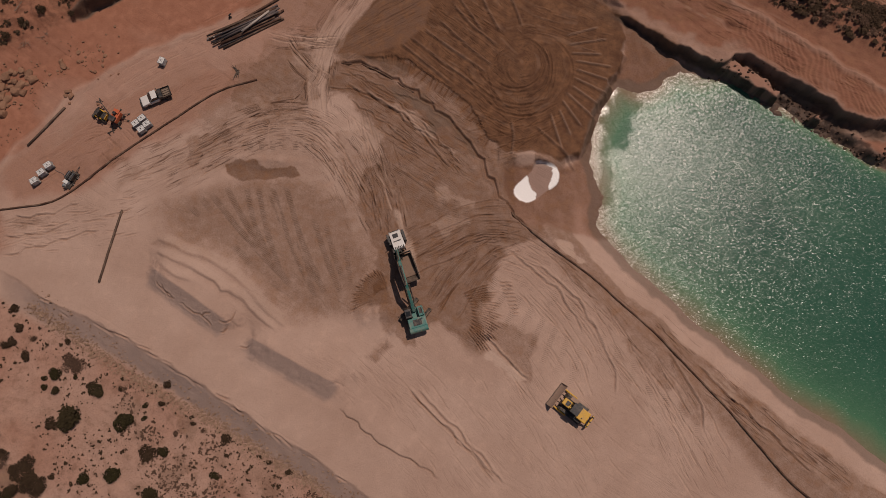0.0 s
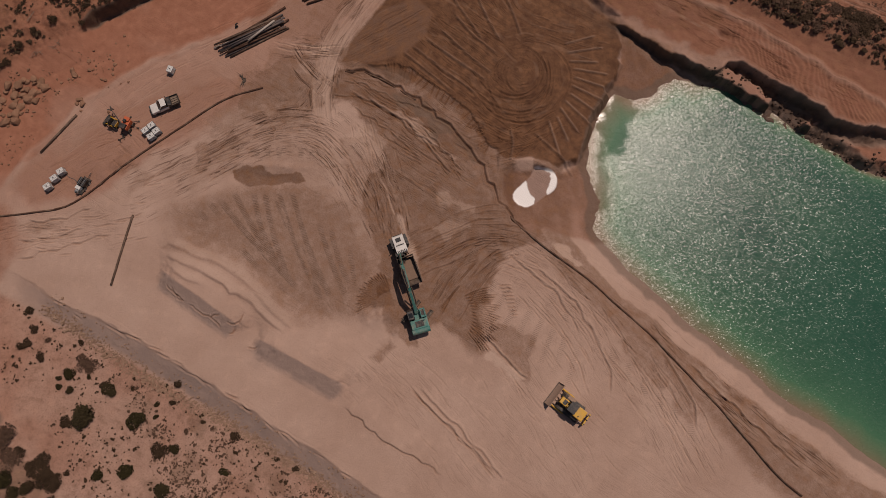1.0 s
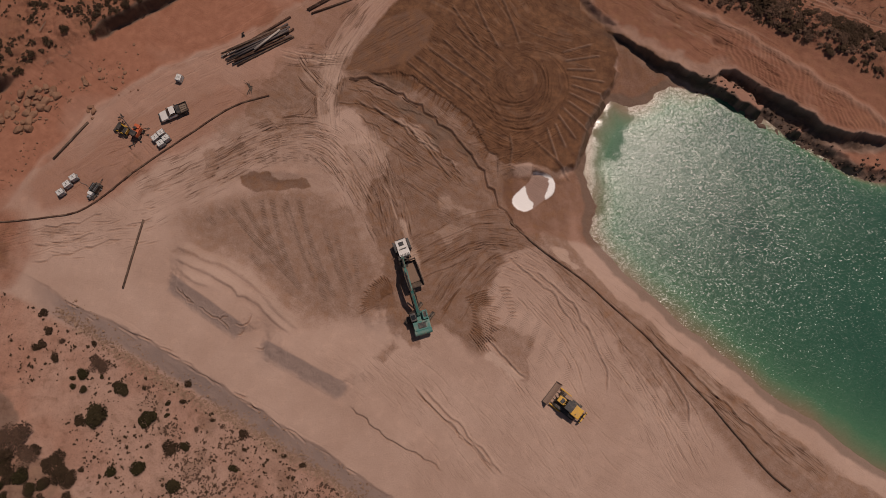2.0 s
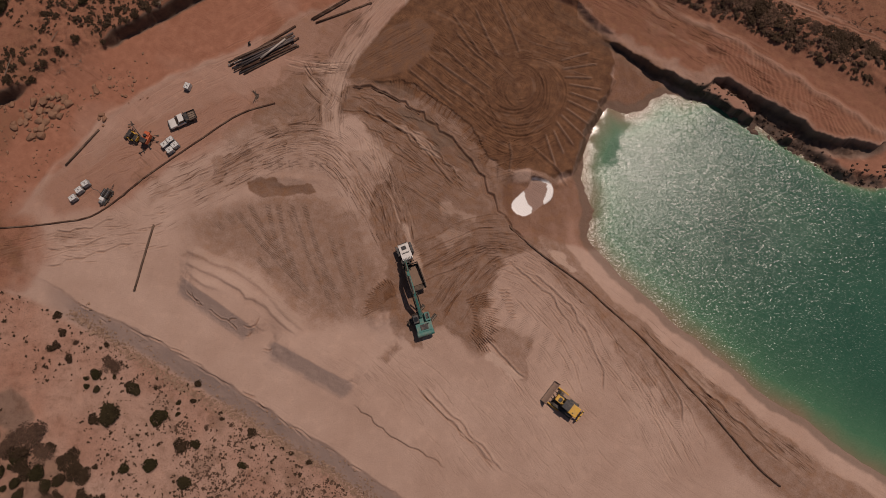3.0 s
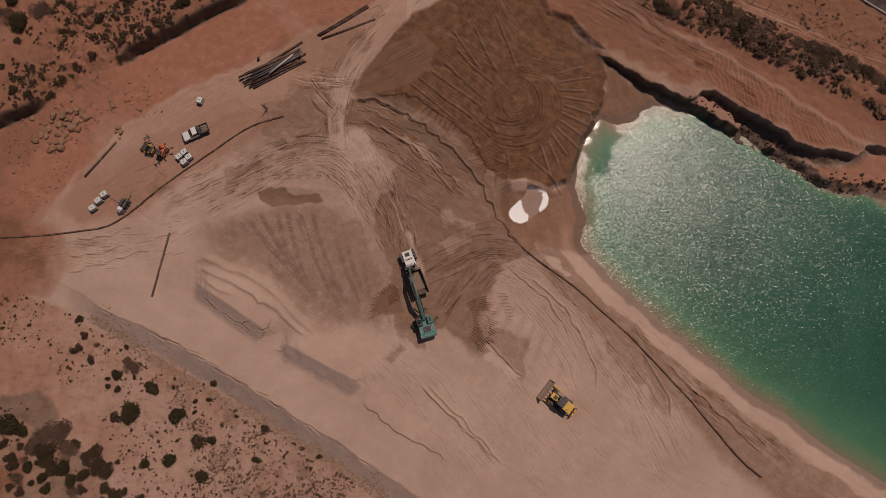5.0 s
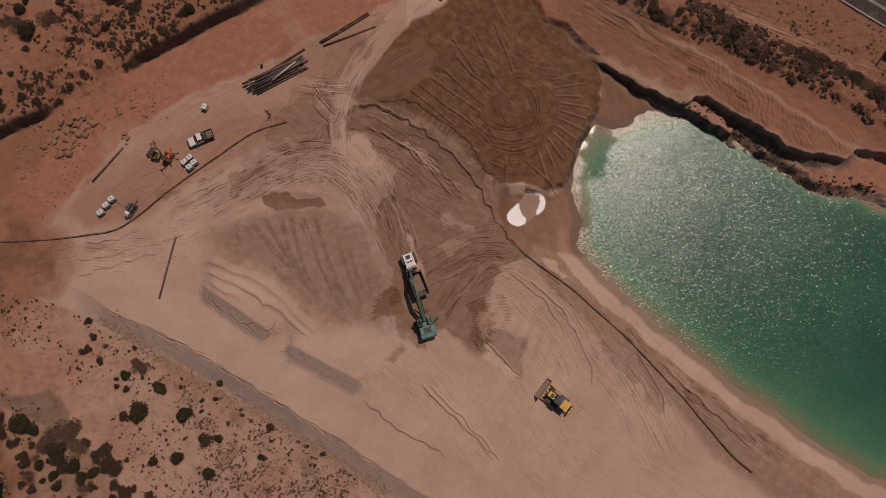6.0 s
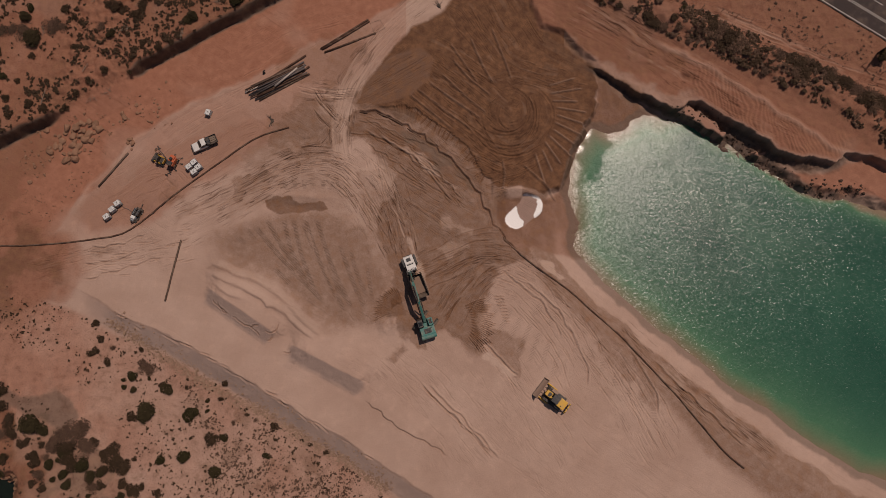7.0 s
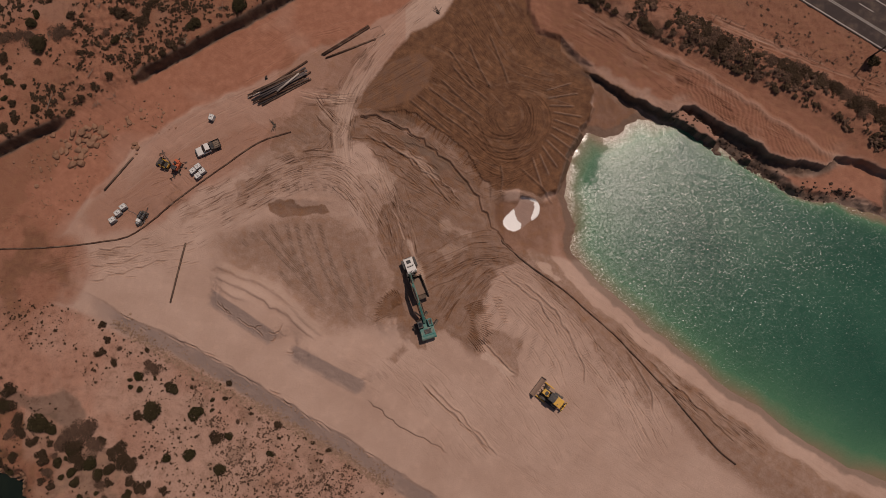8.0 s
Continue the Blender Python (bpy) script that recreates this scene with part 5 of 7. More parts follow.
def tube(points, r, wall=0.03, sides=12):
    """A hollow pipe along a line of points."""
    bm = bmesh.new()
    p = [Vector(q) for q in points]
    rings = []
    for k, q in enumerate(p):
        way = (p[min(k + 1, len(p) - 1)] - p[max(k - 1, 0)]).normalized()
        u = way.cross(Vector((0, 0, 1)))
        u = u.normalized() if u.length > 1e-3 else Vector((1, 0, 0))
        v = u.cross(way)
        pair = []
        for rad in (r, r - wall):
            pair.append([bm.verts.new(q + rad * (math.cos(a) * u + math.sin(a) * v)) for a in (2 * math.pi * i / sides for i in range(sides))])
        rings.append(pair)
    for k in range(len(rings) - 1):
        for i in range(sides):
            j = (i + 1) % sides
            bm.faces.new((rings[k][0][i], rings[k][0][j], rings[k + 1][0][j], rings[k + 1][0][i]))
            bm.faces.new((rings[k][1][j], rings[k][1][i], rings[k + 1][1][i], rings[k + 1][1][j]))
    for k in (0, -1):
        for i in range(sides):
            j = (i + 1) % sides
            bm.faces.new((rings[k][0][i], rings[k][1][i], rings[k][1][j], rings[k][0][j]))
    bmesh.ops.recalc_face_normals(bm, faces=bm.faces)
    return bm


def boulder(seed, flat=0.7):
    bm = bmesh.new()
    bmesh.ops.create_icosphere(bm, subdivisions=2, radius=0.5)
    r = random.Random(seed)
    cuts = [(Vector((r.gauss(0, 1), r.gauss(0, 1), r.gauss(0, 0.7))).normalized(), r.uniform(0.28, 0.44)) for _ in range(9)]
    for v in bm.verts:
        v.co *= 1 + 0.16 * noise.noise(v.co * 2.2 + Vector((seed, 0, 0)))
        for way, far in cuts:
            over = v.co.dot(way) - far
            if over > 0:
                v.co -= way * over * 0.98
        v.co.z = max(v.co.z * flat, -0.2)
    return bm


def crown(seed, clumps, spread=1.0, tall=0.7, size=0.16, hollow=0.0, lobes=4):
    """A shrub's crown of radius about 1: many small leaf clumps in uneven lobes."""
    r = random.Random(seed)
    bm = bmesh.new()
    hubs = [(r.uniform(0, 6.28), r.uniform(0.1, 0.5) * spread, r.uniform(0.42, 0.68)) for _ in range(lobes)]
    for _ in range(clumps):
        a, far, rad = hubs[r.randrange(lobes)]
        while True:
            q = Vector((r.uniform(-1, 1), r.uniform(-1, 1), r.uniform(-0.5, 1)))
            if hollow < q.length < 1:
                break
        c = Vector((far * math.cos(a), far * math.sin(a), 0.42 * tall)) + Vector((q.x * rad, q.y * rad, q.z * rad * tall))
        c.z = max(c.z, 0.03)
        s = size * r.uniform(0.6, 1.35)
        turn = Euler((r.uniform(-0.9, 0.9), r.uniform(-0.9, 0.9), r.uniform(0, 6.28))).to_matrix()
        tip = bm.verts.new(c + turn @ Vector((0, 0, 0.45 * s)))
        ring = [bm.verts.new(c + turn @ Vector((s * math.cos(t) * r.uniform(0.7, 1.1), s * math.sin(t) * r.uniform(0.7, 1.1), 0))) for t in (0, 1.26, 2.51, 3.77, 5.03)]
        for i in range(5):
            bm.faces.new((tip, ring[i], ring[(i + 1) % 5]))
    return bm


def stems(seed, count, reach=0.75, tall=0.5, r0=0.035):
    r = random.Random(seed)
    bm = bmesh.new()
    for _ in range(count):
        a, d = r.uniform(0, 6.28), r.uniform(0.3, reach)
        mid = Vector((0.45 * d * math.cos(a + 0.3), 0.45 * d * math.sin(a + 0.3), tall * 0.55))
        add_rod(bm, (0, 0, -0.15), mid, r0, r0 * 0.7, 5, False)
        add_rod(bm, mid, (d * math.cos(a), d * math.sin(a), tall * r.uniform(0.7, 1.0)), r0 * 0.7, r0 * 0.25, 5, False)
    return bm


teal = plain("teal_paint", (0.032, 0.165, 0.140), 0.45, 0, 0.2, 1.2, dust=0.35)
dark_steel = plain("dark_steel", (0.035, 0.032, 0.030), 0.6, 0.3, 0.3, 2.0, dust=0.35)
track_steel = plain("track_steel", (0.075, 0.062, 0.052), 0.65, 0.4, 0.35, 2.0, dust=0.6)
rubber = plain("tyre_rubber", (0.022, 0.021, 0.020), 0.85, 0, 0.25, 3.0, dust=0.45)
white_paint = plain("white_paint", (0.62, 0.59, 0.55), 0.4, 0, 0.08, 1.5, dust=0.14)
yellow = plain("yellow_paint", (0.62, 0.335, 0.030), 0.45, 0, 0.18, 1.6, dust=0.25)
orange = plain("orange_paint", (0.52, 0.105, 0.035), 0.5, 0, 0.2, 2.0, dust=0.2)
glass_dark = plain("tinted_glass", (0.010, 0.013, 0.014), 0.08, 0, 0.1, 2.0, dust=0.05, spec=0.7)
black_paint = plain("black_paint", (0.018, 0.018, 0.019), 0.5, 0, 0.2, 2.0, dust=0.2)
worn_tray = plain("worn_tray_steel", (0.085, 0.058, 0.042), 0.7, 0.2, 0.35, 1.5, dust=0.35)
pipe_black = plain("black_plastic_pipe", (0.085, 0.043, 0.029), 0.8, 0, 0.3, 0.7, dust=0.35, spec=0.2)
pipe_grey = plain("grey_plastic_pipe", (0.105, 0.084, 0.080), 0.7, 0, 0.25, 0.7, dust=0.25, spec=0.3)
pipe_pale = plain("pale_plastic_pipe", (0.42, 0.36, 0.31), 0.5, 0, 0.2, 0.7, dust=0.25)
pipe_rust = plain("rusty_pipe", (0.105, 0.062, 0.042), 0.75, 0.2, 0.35, 1.0, dust=0.4)
tote_white = plain("tote_plastic", (0.62, 0.61, 0.58), 0.45, 0, 0.1, 2.0, dust=0.15)
tote_cage = plain("galvanised_steel", (0.36, 0.36, 0.36), 0.45, 0.7, 0.2, 2.0, dust=0.2)
wood_grey = plain("weathered_wood", (0.20, 0.145, 0.105), 0.85, 0, 0.35, 3.0, dust=0.2)
wood_dark = plain("dark_treated_wood", (0.060, 0.040, 0.030), 0.85, 0, 0.35, 3.0, dust=0.15)
sand_dry = plain("dusty_sand_coat", (0.34, 0.225, 0.165), 0.95, 0, 0.3, 2.0, dust=0.1)
sand_load = plain("sand_load", (0.21, 0.135, 0.095), 0.95, 0, 0.25, 1.5, dust=0.1)
red_rock = rocky("red_rock", (0.175, 0.088, 0.054), (0.37, 0.205, 0.130))
dark_clod = rocky("dark_clay_clods", (0.040, 0.025, 0.019), (0.12, 0.072, 0.050))
grey_rock = rocky("grey_rock", (0.26, 0.155, 0.105), (0.43, 0.285, 0.20))
leaf_green = foliage("dark_green_leaves", (0.020, 0.016, 0.007), (0.050, 0.040, 0.017))
leaf_olive = foliage("olive_leaves", (0.032, 0.020, 0.012), (0.074, 0.045, 0.026))
leaf_dry = foliage("dry_grey_twigs", (0.080, 0.046, 0.032), (0.150, 0.088, 0.060))
bark = plain("bark", (0.085, 0.060, 0.045), 0.9, 0, 0.3, 4.0, dust=0.2)
asphalt = plain("asphalt", (0.036, 0.0225, 0.0192), 0.9, 0, 0.25, 0.5, dust=0.15)
line_paint = plain("road_line_paint", (0.42, 0.37, 0.34), 0.7, 0, 0.2, 1.0, dust=0.2)


# ---- excavator ----
def shoe_track(parent, length, width, height, y, shoe_gap, name="crawler_track"):
    """A crawler track: frame, wheels and shoes round it."""
    r = height / 2
    bm = box((length - height, width * 0.45, height * 0.5), (0, y, r), bevel=0.04)
    track = part(name, bm, track_steel, parent)
    straight, arc = length - height, math.pi * r
    n = int(2 * (straight + arc) / shoe_gap)
    shoe = None
    for k in range(n):
        s = k * 2 * (straight + arc) / n
        if s < straight:
            p, a = (-straight / 2 + s, height), 0
        elif s < straight + arc:
            t = (s - straight) / r
            p, a = (straight / 2 + r * math.sin(t), r + r * math.cos(t)), t
        elif s < 2 * straight + arc:
            p, a = (straight / 2 - (s - straight - arc), 0.0), math.pi
        else:
            t = (s - 2 * straight - arc) / r
            p, a = (-straight / 2 - r * math.sin(t), r - r * math.cos(t)), math.pi + t
        at = Matrix.Translation((p[0], y, p[1])) @ Euler((0, a, 0)).to_matrix().to_4x4()
        if shoe is None:
            sb = box((shoe_gap * 0.9, width, 0.05), bevel=0)
            add_box(sb, (0.03, width, 0.06), (0, 0, 0.05))
            shoe = part("track_shoe", sb, track_steel, track, at=at)
        else:
            share(shoe, track, at)
    for sx in (-1, 1):
        part("idler_wheel", rod((sx * straight / 2, y - width * 0.3, r), (sx * straight / 2, y + width * 0.3, r), r * 0.88, sides=16), dark_steel, track)
    return track


EXC_TURN, SLEW = 52.0, 106.5
ex, ey = (-4.68, 8.65)
exca = thing("excavator", ex, ey, EXC_TURN, "teal crawler excavator with its boom reaching over a dump truck", "excavator")
for side in (-1, 1):
    shoe_track(exca, 4.3, 0.6, 0.95, side * 1.3, 0.21)
part("undercarriage", box((2.0, 2.2, 0.5), (0, 0, 0.75), bevel=0.08), dark_steel, exca)
part("slew_ring", rod((0, 0, 0.95), (0, 0, 1.15), 0.75, sides=24), dark_steel, exca)


def upper(parent):
    """The slewing house, built with its boom along +x."""
    turn = pose(0, 0, 0, 0, 0, SLEW - EXC_TURN)
    house = part("house", box((3.2, 2.9, 0.35), (-0.7, 0, 1.33), bevel=0.05), teal, parent, "teal painted house", at=turn)
    part("counterweight", extrude([(-2.95, 1.2), (-2.15, 1.2), (-2.15, 2.3), (-2.75, 2.3), (-2.95, 2.1)], 2.95, bevel=0.08), teal, house)
    part("engine_hood", box((1.5, 2.7, 0.85), (-1.45, 0, 1.9), bevel=0.07), teal, house)
    part("hood_grille", box((0.95, 1.35, 0.07), (-1.45, -0.05, 2.35), bevel=0.02), black_paint, house, "black engine cover grille")
    for k in range(6):
        part("grille_slat", box((0.05, 1.25, 0.03), (-1.82 + 0.15 * k, -0.05, 2.40), bevel=0), dark_steel, house)
    part("exhaust_pipe", rod((-1.0, -0.9, 2.2), (-1.0, -0.9, 2.75), 0.07), dark_steel, house)
    part("side_tank", box((1.5, 0.85, 0.95), (0.15, -0.98, 1.95), bevel=0.06), teal, house)
    part("step_tread", box((0.9, 0.5, 0.04), (0.2, -0.98, 2.45), bevel=0), dark_steel, house)
    for sx in (-0.5, 0.8):
        part("handrail", rod((sx, -1.38, 2.3), (sx, -1.38, 2.95), 0.025, sides=6), dark_steel, house)
    part("handrail", rod((-0.5, -1.38, 2.95), (0.8, -1.38, 2.95), 0.025, sides=6), dark_steel, house)
    cab = part("cab", extrude([(-0.55, 1.45), (1.15, 1.45), (1.2, 2.2), (0.85, 2.98), (-0.55, 2.98)], 0.98, bevel=0.05), black_paint, house, "black cab with tinted glass", at=pose(0, 0.96, 0))
    part("roof_hatch", box((0.75, 0.7, 0.05), (0.1, 0, 3.0), bevel=0.02), glass_dark, cab)
    part("windscreen", box((0.03, 0.85, 1.1), (1.07, 0, 2.45), (0, -23, 0), bevel=0), glass_dark, cab)
    part("mirror", box((0.06, 0.25, 0.35), (1.05, 0.68, 2.5), bevel=0.02), black_paint, cab)
    # boom, stick and bucket, with rams
    foot, elbow, knee, tip = Vector((0.5, 0, 1.75)), Vector((3.6, 0, 5.0)), Vector((6.3, 0, 5.2)), Vector((8.1, 0, 2.8))
    boom = part("boom", extrude([(0.35, 1.5), (0.75, 1.55), (3.55, 4.45), (6.35, 4.95), (6.4, 5.35), (3.5, 5.35), (0.3, 2.0)], 0.52, bevel=0.04), teal, house, "teal boom")
    part("boom_ram", rod((1.6, -0.42, 1.6), (3.5, -0.42, 4.4), 0.11), track_steel, boom)
    part("boom_ram", rod((1.6, 0.42, 1.6), (3.5, 0.42, 4.4), 0.11), track_steel, boom)
    part("stick_ram", rod((3.4, 0, 5.6), (5.9, 0, 5.75), 0.11), track_steel, boom)
    part("hose", rod((0.7, 0.2, 2.3), (3.4, 0.2, 5.45), 0.05, sides=6), rubber, boom)
    part("hose", rod((3.4, 0.2, 5.45), (6.1, 0.2, 5.5), 0.05, sides=6), rubber, boom)
    stick = part("stick", extrude([(5.75, 5.6), (6.4, 5.75), (8.5, 3.0), (8.2, 2.75), (6.1, 4.85)], 0.42, bevel=0.03), teal, house, "teal dipper stick")
    part("bucket_ram", rod((6.6, 0, 5.7), (8.2, 0, 3.75), 0.09), track_steel, stick)
    bucket = part("bucket", extrude([(8.05, 3.0), (8.6, 3.0), (8.75, 2.5), (8.45, 1.9), (7.75, 1.75), (7.35, 2.0), (7.45, 2.1), (7.85, 1.98), (8.25, 2.1), (8.4, 2.45), (8.15, 2.75)], 1.3, bevel=0.02), dark_steel, house, "worn dark steel bucket")
    for sy in (-0.62, 0.62):
        part("bucket_cheek", extrude([(8.05, 3.0), (8.6, 3.0), (8.75, 2.5), (8.45, 1.9), (7.75, 1.75), (7.35, 2.0)], 0.05, bevel=0), dark_steel, bucket, at=pose(0, sy, 0))
    for k in range(5):
        part("bucket_tooth", box((0.28, 0.12, 0.08), (7.28, -0.5 + 0.25 * k, 1.98), (0, 20, 0), bevel=0.02), track_steel, bucket)


upper(exca)
for ob in exca.children_recursive:
    if ob.name.split(".")[0] in ("boom", "stick", "bucket", "boom_ram", "stick_ram", "bucket_ram", "hose", "bucket_cheek", "bucket_tooth"):
        for v in ob.data.vertices:
            v.co.x = 0.5 + (v.co.x - 0.5) * 1.24
exca.scale = (0.9, 0.9, 0.9)


# ---- dump truck ----
def dump_truck(x, y, turn):
    t = thing("dump_truck", x, y, turn, "white-cabbed articulated dump truck with an empty sandy steel tray", "dump truck")
    part("front_frame", box((3.6, 1.1, 0.4), (2.8, 0, 1.0), bevel=0.05), dark_steel, t)
    part("rear_frame", box((4.6, 1.0, 0.4), (-1.9, 0, 1.0), bevel=0.05), dark_steel, t)
    part("hitch", rod((0.75, 0, 0.7), (0.75, 0, 1.6), 0.35, sides=16), dark_steel, t)
    hood = part("hood", extrude([(2.75, 1.2), (4.55, 1.2), (4.6, 1.75), (4.4, 2.05), (2.75, 2.35)], 1.95, bevel=0.08), white_paint, t, "white bonnet")
    part("hood_vent", box((0.75, 0.9, 0.05), (3.7, 0.05, 2.23), (0, 9, 0), bevel=0.02), black_paint, hood)
    part("grille", box((0.06, 1.5, 0.6), (4.62, 0, 1.6), bevel=0.02), black_paint, hood)
    for sy in (-0.85, 0.85):
        part("headlight", box((0.08, 0.3, 0.18), (4.62, sy, 1.75), bevel=0.03), line_paint, hood)
    for sy in (-1.28, 1.28):
        part("fender", box((1.9, 0.42, 0.12), (3.5, sy, 1.78), bevel=0.05), black_paint, t)
    cab = part("cab", extrude([(1.2, 1.3), (2.85, 1.3), (2.9, 2.2), (2.6, 3.2), (1.2, 3.2)], 1.75, bevel=0.07), white_paint, t, "white cab", at=pose(0, 0, 0))
    part("cab_roof", box((1.35, 1.95, 0.12), (1.95, 0, 3.25), bevel=0.05), white_paint, cab)
    part("roof_light_bar", box((0.14, 1.3, 0.12), (2.5, 0, 3.36), bevel=0.03), black_paint, cab)
    for k in range(6):
        part("roof_mark", box((0.32, 0.16, 0.012), (1.42 + 0.05 * (k % 2), -0.7 + 0.28 * k, 3.317), (0, 0, 8 * (k % 3 - 1)), bevel=0), black_paint, cab)
    part("windscreen", box((0.04, 1.5, 0.95), (2.77, 0, 2.65), (0, -17, 0), bevel=0), glass_dark, cab)
    for sy in (-0.89, 0.89):
        part("side_window", box((1.1, 0.03, 0.75), (2.0, sy, 2.6), bevel=0), glass_dark, cab)
        part("mirror", box((0.08, 0.22, 0.4), (2.75, sy * 1.5, 2.6), bevel=0.02), black_paint, cab)
    part("exhaust_pipe", rod((1.0, -0.8, 1.4), (1.0, -0.8, 3.1), 0.09), dark_steel, t)
    part("air_filter", rod((0.95, 0.15, 1.7), (0.95, 0.15, 2.25), 0.32, sides=14), black_paint, t)
    # tray
    tray = part("tray", extrude([(0.35, 1.5), (-3.6, 1.35), (-4.55, 2.0), (-4.5, 2.1), (-3.55, 1.55), (0.3, 1.68)], 2.75, bevel=0.02), worn_tray, t, "brown worn steel tray")
    for sy in (-1.38, 1.38):
        part("tray_side", extrude([(0.4, 1.5), (-3.6, 1.35), (-4.5, 2.0), (-4.4, 2.55), (-0.2, 2.85), (0.45, 2.95)], 0.09, bevel=0.01), worn_tray, tray, at=pose(0, sy, 0))
        part("tray_rail", rod((-4.4, sy, 2.58), (0.45, sy, 2.95), 0.08, sides=8), worn_tray, tray)
        for k in range(5):
            part("tray_rib", box((0.12, 0.1, 1.1), (-3.4 + 0.85 * k, sy * 1.05, 2.1), bevel=0.02), dark_steel, tray)
    part("headboard", box((0.1, 2.8, 1.7), (0.42, 0, 2.35), (0, -6, 0), bevel=0.02), worn_tray, tray)
    bm = box((3.7, 2.55, 0.18), (-1.7, 0, 1.66), (0, 2, 0), bevel=0.08)
    bmesh.ops.subdivide_edges(bm, edges=list(bm.edges), cuts=5, use_grid_fill=True)
    for v in bm.verts:
        if v.co.z > 1.7:
            v.co.z += 0.14 * noise.noise(v.co * 1.7)
    part("sand_residue", bm, sand_load, tray, "damp sand left in the tray", smooth_faces=True)
    for wx in (3.4, -1.4, -3.1):
        for sy in (-1, 1):
            wheel = part("wheel", rod((wx, sy * 0.95, 0.85), (wx, sy * 1.5, 0.85), 0.5, sides=18), white_paint, t, "steel rim")
            bm = bmesh.new()
            bmesh.ops.create_cone(bm, cap_ends=True, segments=28, radius1=0.85, radius2=0.85, depth=0.6, matrix=pose(wx, sy * 1.22, 0.85, 90))
            bmesh.ops.bevel(bm, geom=[e for e in bm.edges if not e.is_contiguous or e.calc_face_angle(0) > 1], offset=0.1, segments=2, affect="EDGES")
            for k in range(28):
                a = 2 * math.pi * k / 28
                add_box(bm, (0.07, 0.62, 0.1), (wx + 0.86 * math.cos(a), sy * 1.22, 0.85 + 0.86 * math.sin(a)), (0, -math.degrees(a), 0))
            part("tyre", bm, rubber, wheel)
    return t


truck = dump_truck(*(-6.43, 16.76), 110.5)
truck.scale = (0.86, 0.86, 0.86)


# ---- bulldozer ----
def bulldozer(x, y, turn):
    d = thing("bulldozer", x, y, turn, "yellow crawler bulldozer with a dusty blade and rear ripper", "bulldozer")
    for side in (-1, 1):
        track = shoe_track(d, 3.9, 0.62, 1.05, side * 1.12, 0.24)
        # sunny side's guard is sandy; the other is dark to deepen the shadow side
        part("track_guard", box((2.6, 0.62, 0.08), (-0.1, side * 1.12, 1.22), bevel=0.02), sand_dry if side < 0 else dark_steel, d, "sand-covered track guard" if side < 0 else "track guard darkened on the machine's shadow side")
    part("hull", box((3.4, 1.5, 0.8), (0, 0, 1.0), bevel=0.06), dark_steel, d)
    hood = part("engine_hood", extrude([(0.35, 1.3), (2.0, 1.3), (2.0, 2.05), (0.35, 2.25)], 1.05, bevel=0.06), yellow, d, "yellow engine bonnet")
    part("hood_grille", box((0.55, 0.75, 0.04), (1.25, 0, 2.18), (0, 7, 0), bevel=0.01), black_paint, hood)
    part("exhaust_pipe", rod((0.95, -0.2, 2.1), (0.95, -0.2, 2.9), 0.07), dark_steel, hood)
    part("air_intake", rod((0.65, 0.25, 2.15), (0.65, 0.25, 2.6), 0.13), yellow, hood)
    cab = part("cab", extrude([(-0.7, 1.4), (0.7, 1.4), (0.75, 2.2), (0.5, 2.95), (-0.65, 2.95)], 1.45, bevel=0.05), black_paint, d, "dark glazed cab")
    part("cab_roof", box((1.35, 1.6, 0.1), (-0.07, 0, 3.0), bevel=0.04), black_paint, cab)
    part("windscreen", box((0.03, 1.2, 0.75), (0.65, 0, 2.55), (0, -18, 0), bevel=0), glass_dark, cab)
    part("fuel_tank", box((1.55, 1.75, 1.05), (-1.55, 0, 1.85), bevel=0.1), yellow, d, "yellow rear tank")
    part("tank_cap", rod((-1.5, 0.5, 2.35), (-1.5, 0.5, 2.48), 0.1), dark_steel, d)
    for sy in (-0.75, 0.75):
        part("fender", box((1.7, 0.5, 0.1), (-0.9, sy * 1.35, 1.62), bevel=0.03), black_paint, d)
        arm = part("push_arm", rod((0.3, sy * 2.05, 0.55), (2.9, sy * 2.05, 0.5), 0.14, sides=8), yellow, d)
        part("lift_ram", rod((1.7, sy * 0.85, 1.6), (2.85, sy * 0.8, 0.9), 0.09), track_steel, arm)
    prof = [(3.35 - 0.62 * z + 0.25 * (z - 0.75) ** 2, z) for z in (0.05, 0.3, 0.6, 0.9, 1.2, 1.42)]
    blade = part("blade", extrude(prof + [(x + 0.1, z) for x, z in reversed(prof)], 4.0, bevel=0.01), sand_dry, d, "sandy steel blade")
    part("cutting_edge", box((0.08, 4.05, 0.2), (3.47, 0, 0.12), (0, 15, 0), bevel=0.01), track_steel, blade)
    for sy in (-2.0, 2.0):
        part("blade_end", extrude([(2.95, 0.05), (3.55, 0.05), (3.2, 0.8), (2.75, 1.42), (2.5, 1.42)], 0.06, bevel=0), worn_tray, blade, at=pose(0, sy, 0))
    rip = part("ripper", box((0.25, 2.1, 0.35), (-3.0, 0, 1.05), bevel=0.04), yellow, d)
    for sy in (-0.8, 0, 0.8):
        part("ripper_shank", box((0.28, 0.12, 1.3), (-3.1, sy, 0.75), (0, 8, 0), bevel=0.02), dark_steel, rip)
    for sy in (-0.5, 0.5):
        part("ripper_arm", rod((-1.9, sy, 1.2), (-3.0, sy, 1.0), 0.1, sides=8), yellow, rip)
        part("ripper_ram", rod((-1.9, sy, 1.9), (-2.9, sy, 1.2), 0.08), track_steel, rip)
    return d


bulldozer(*(17.05, -4.2), 141.0).scale = (0.91, 0.91, 0.91)


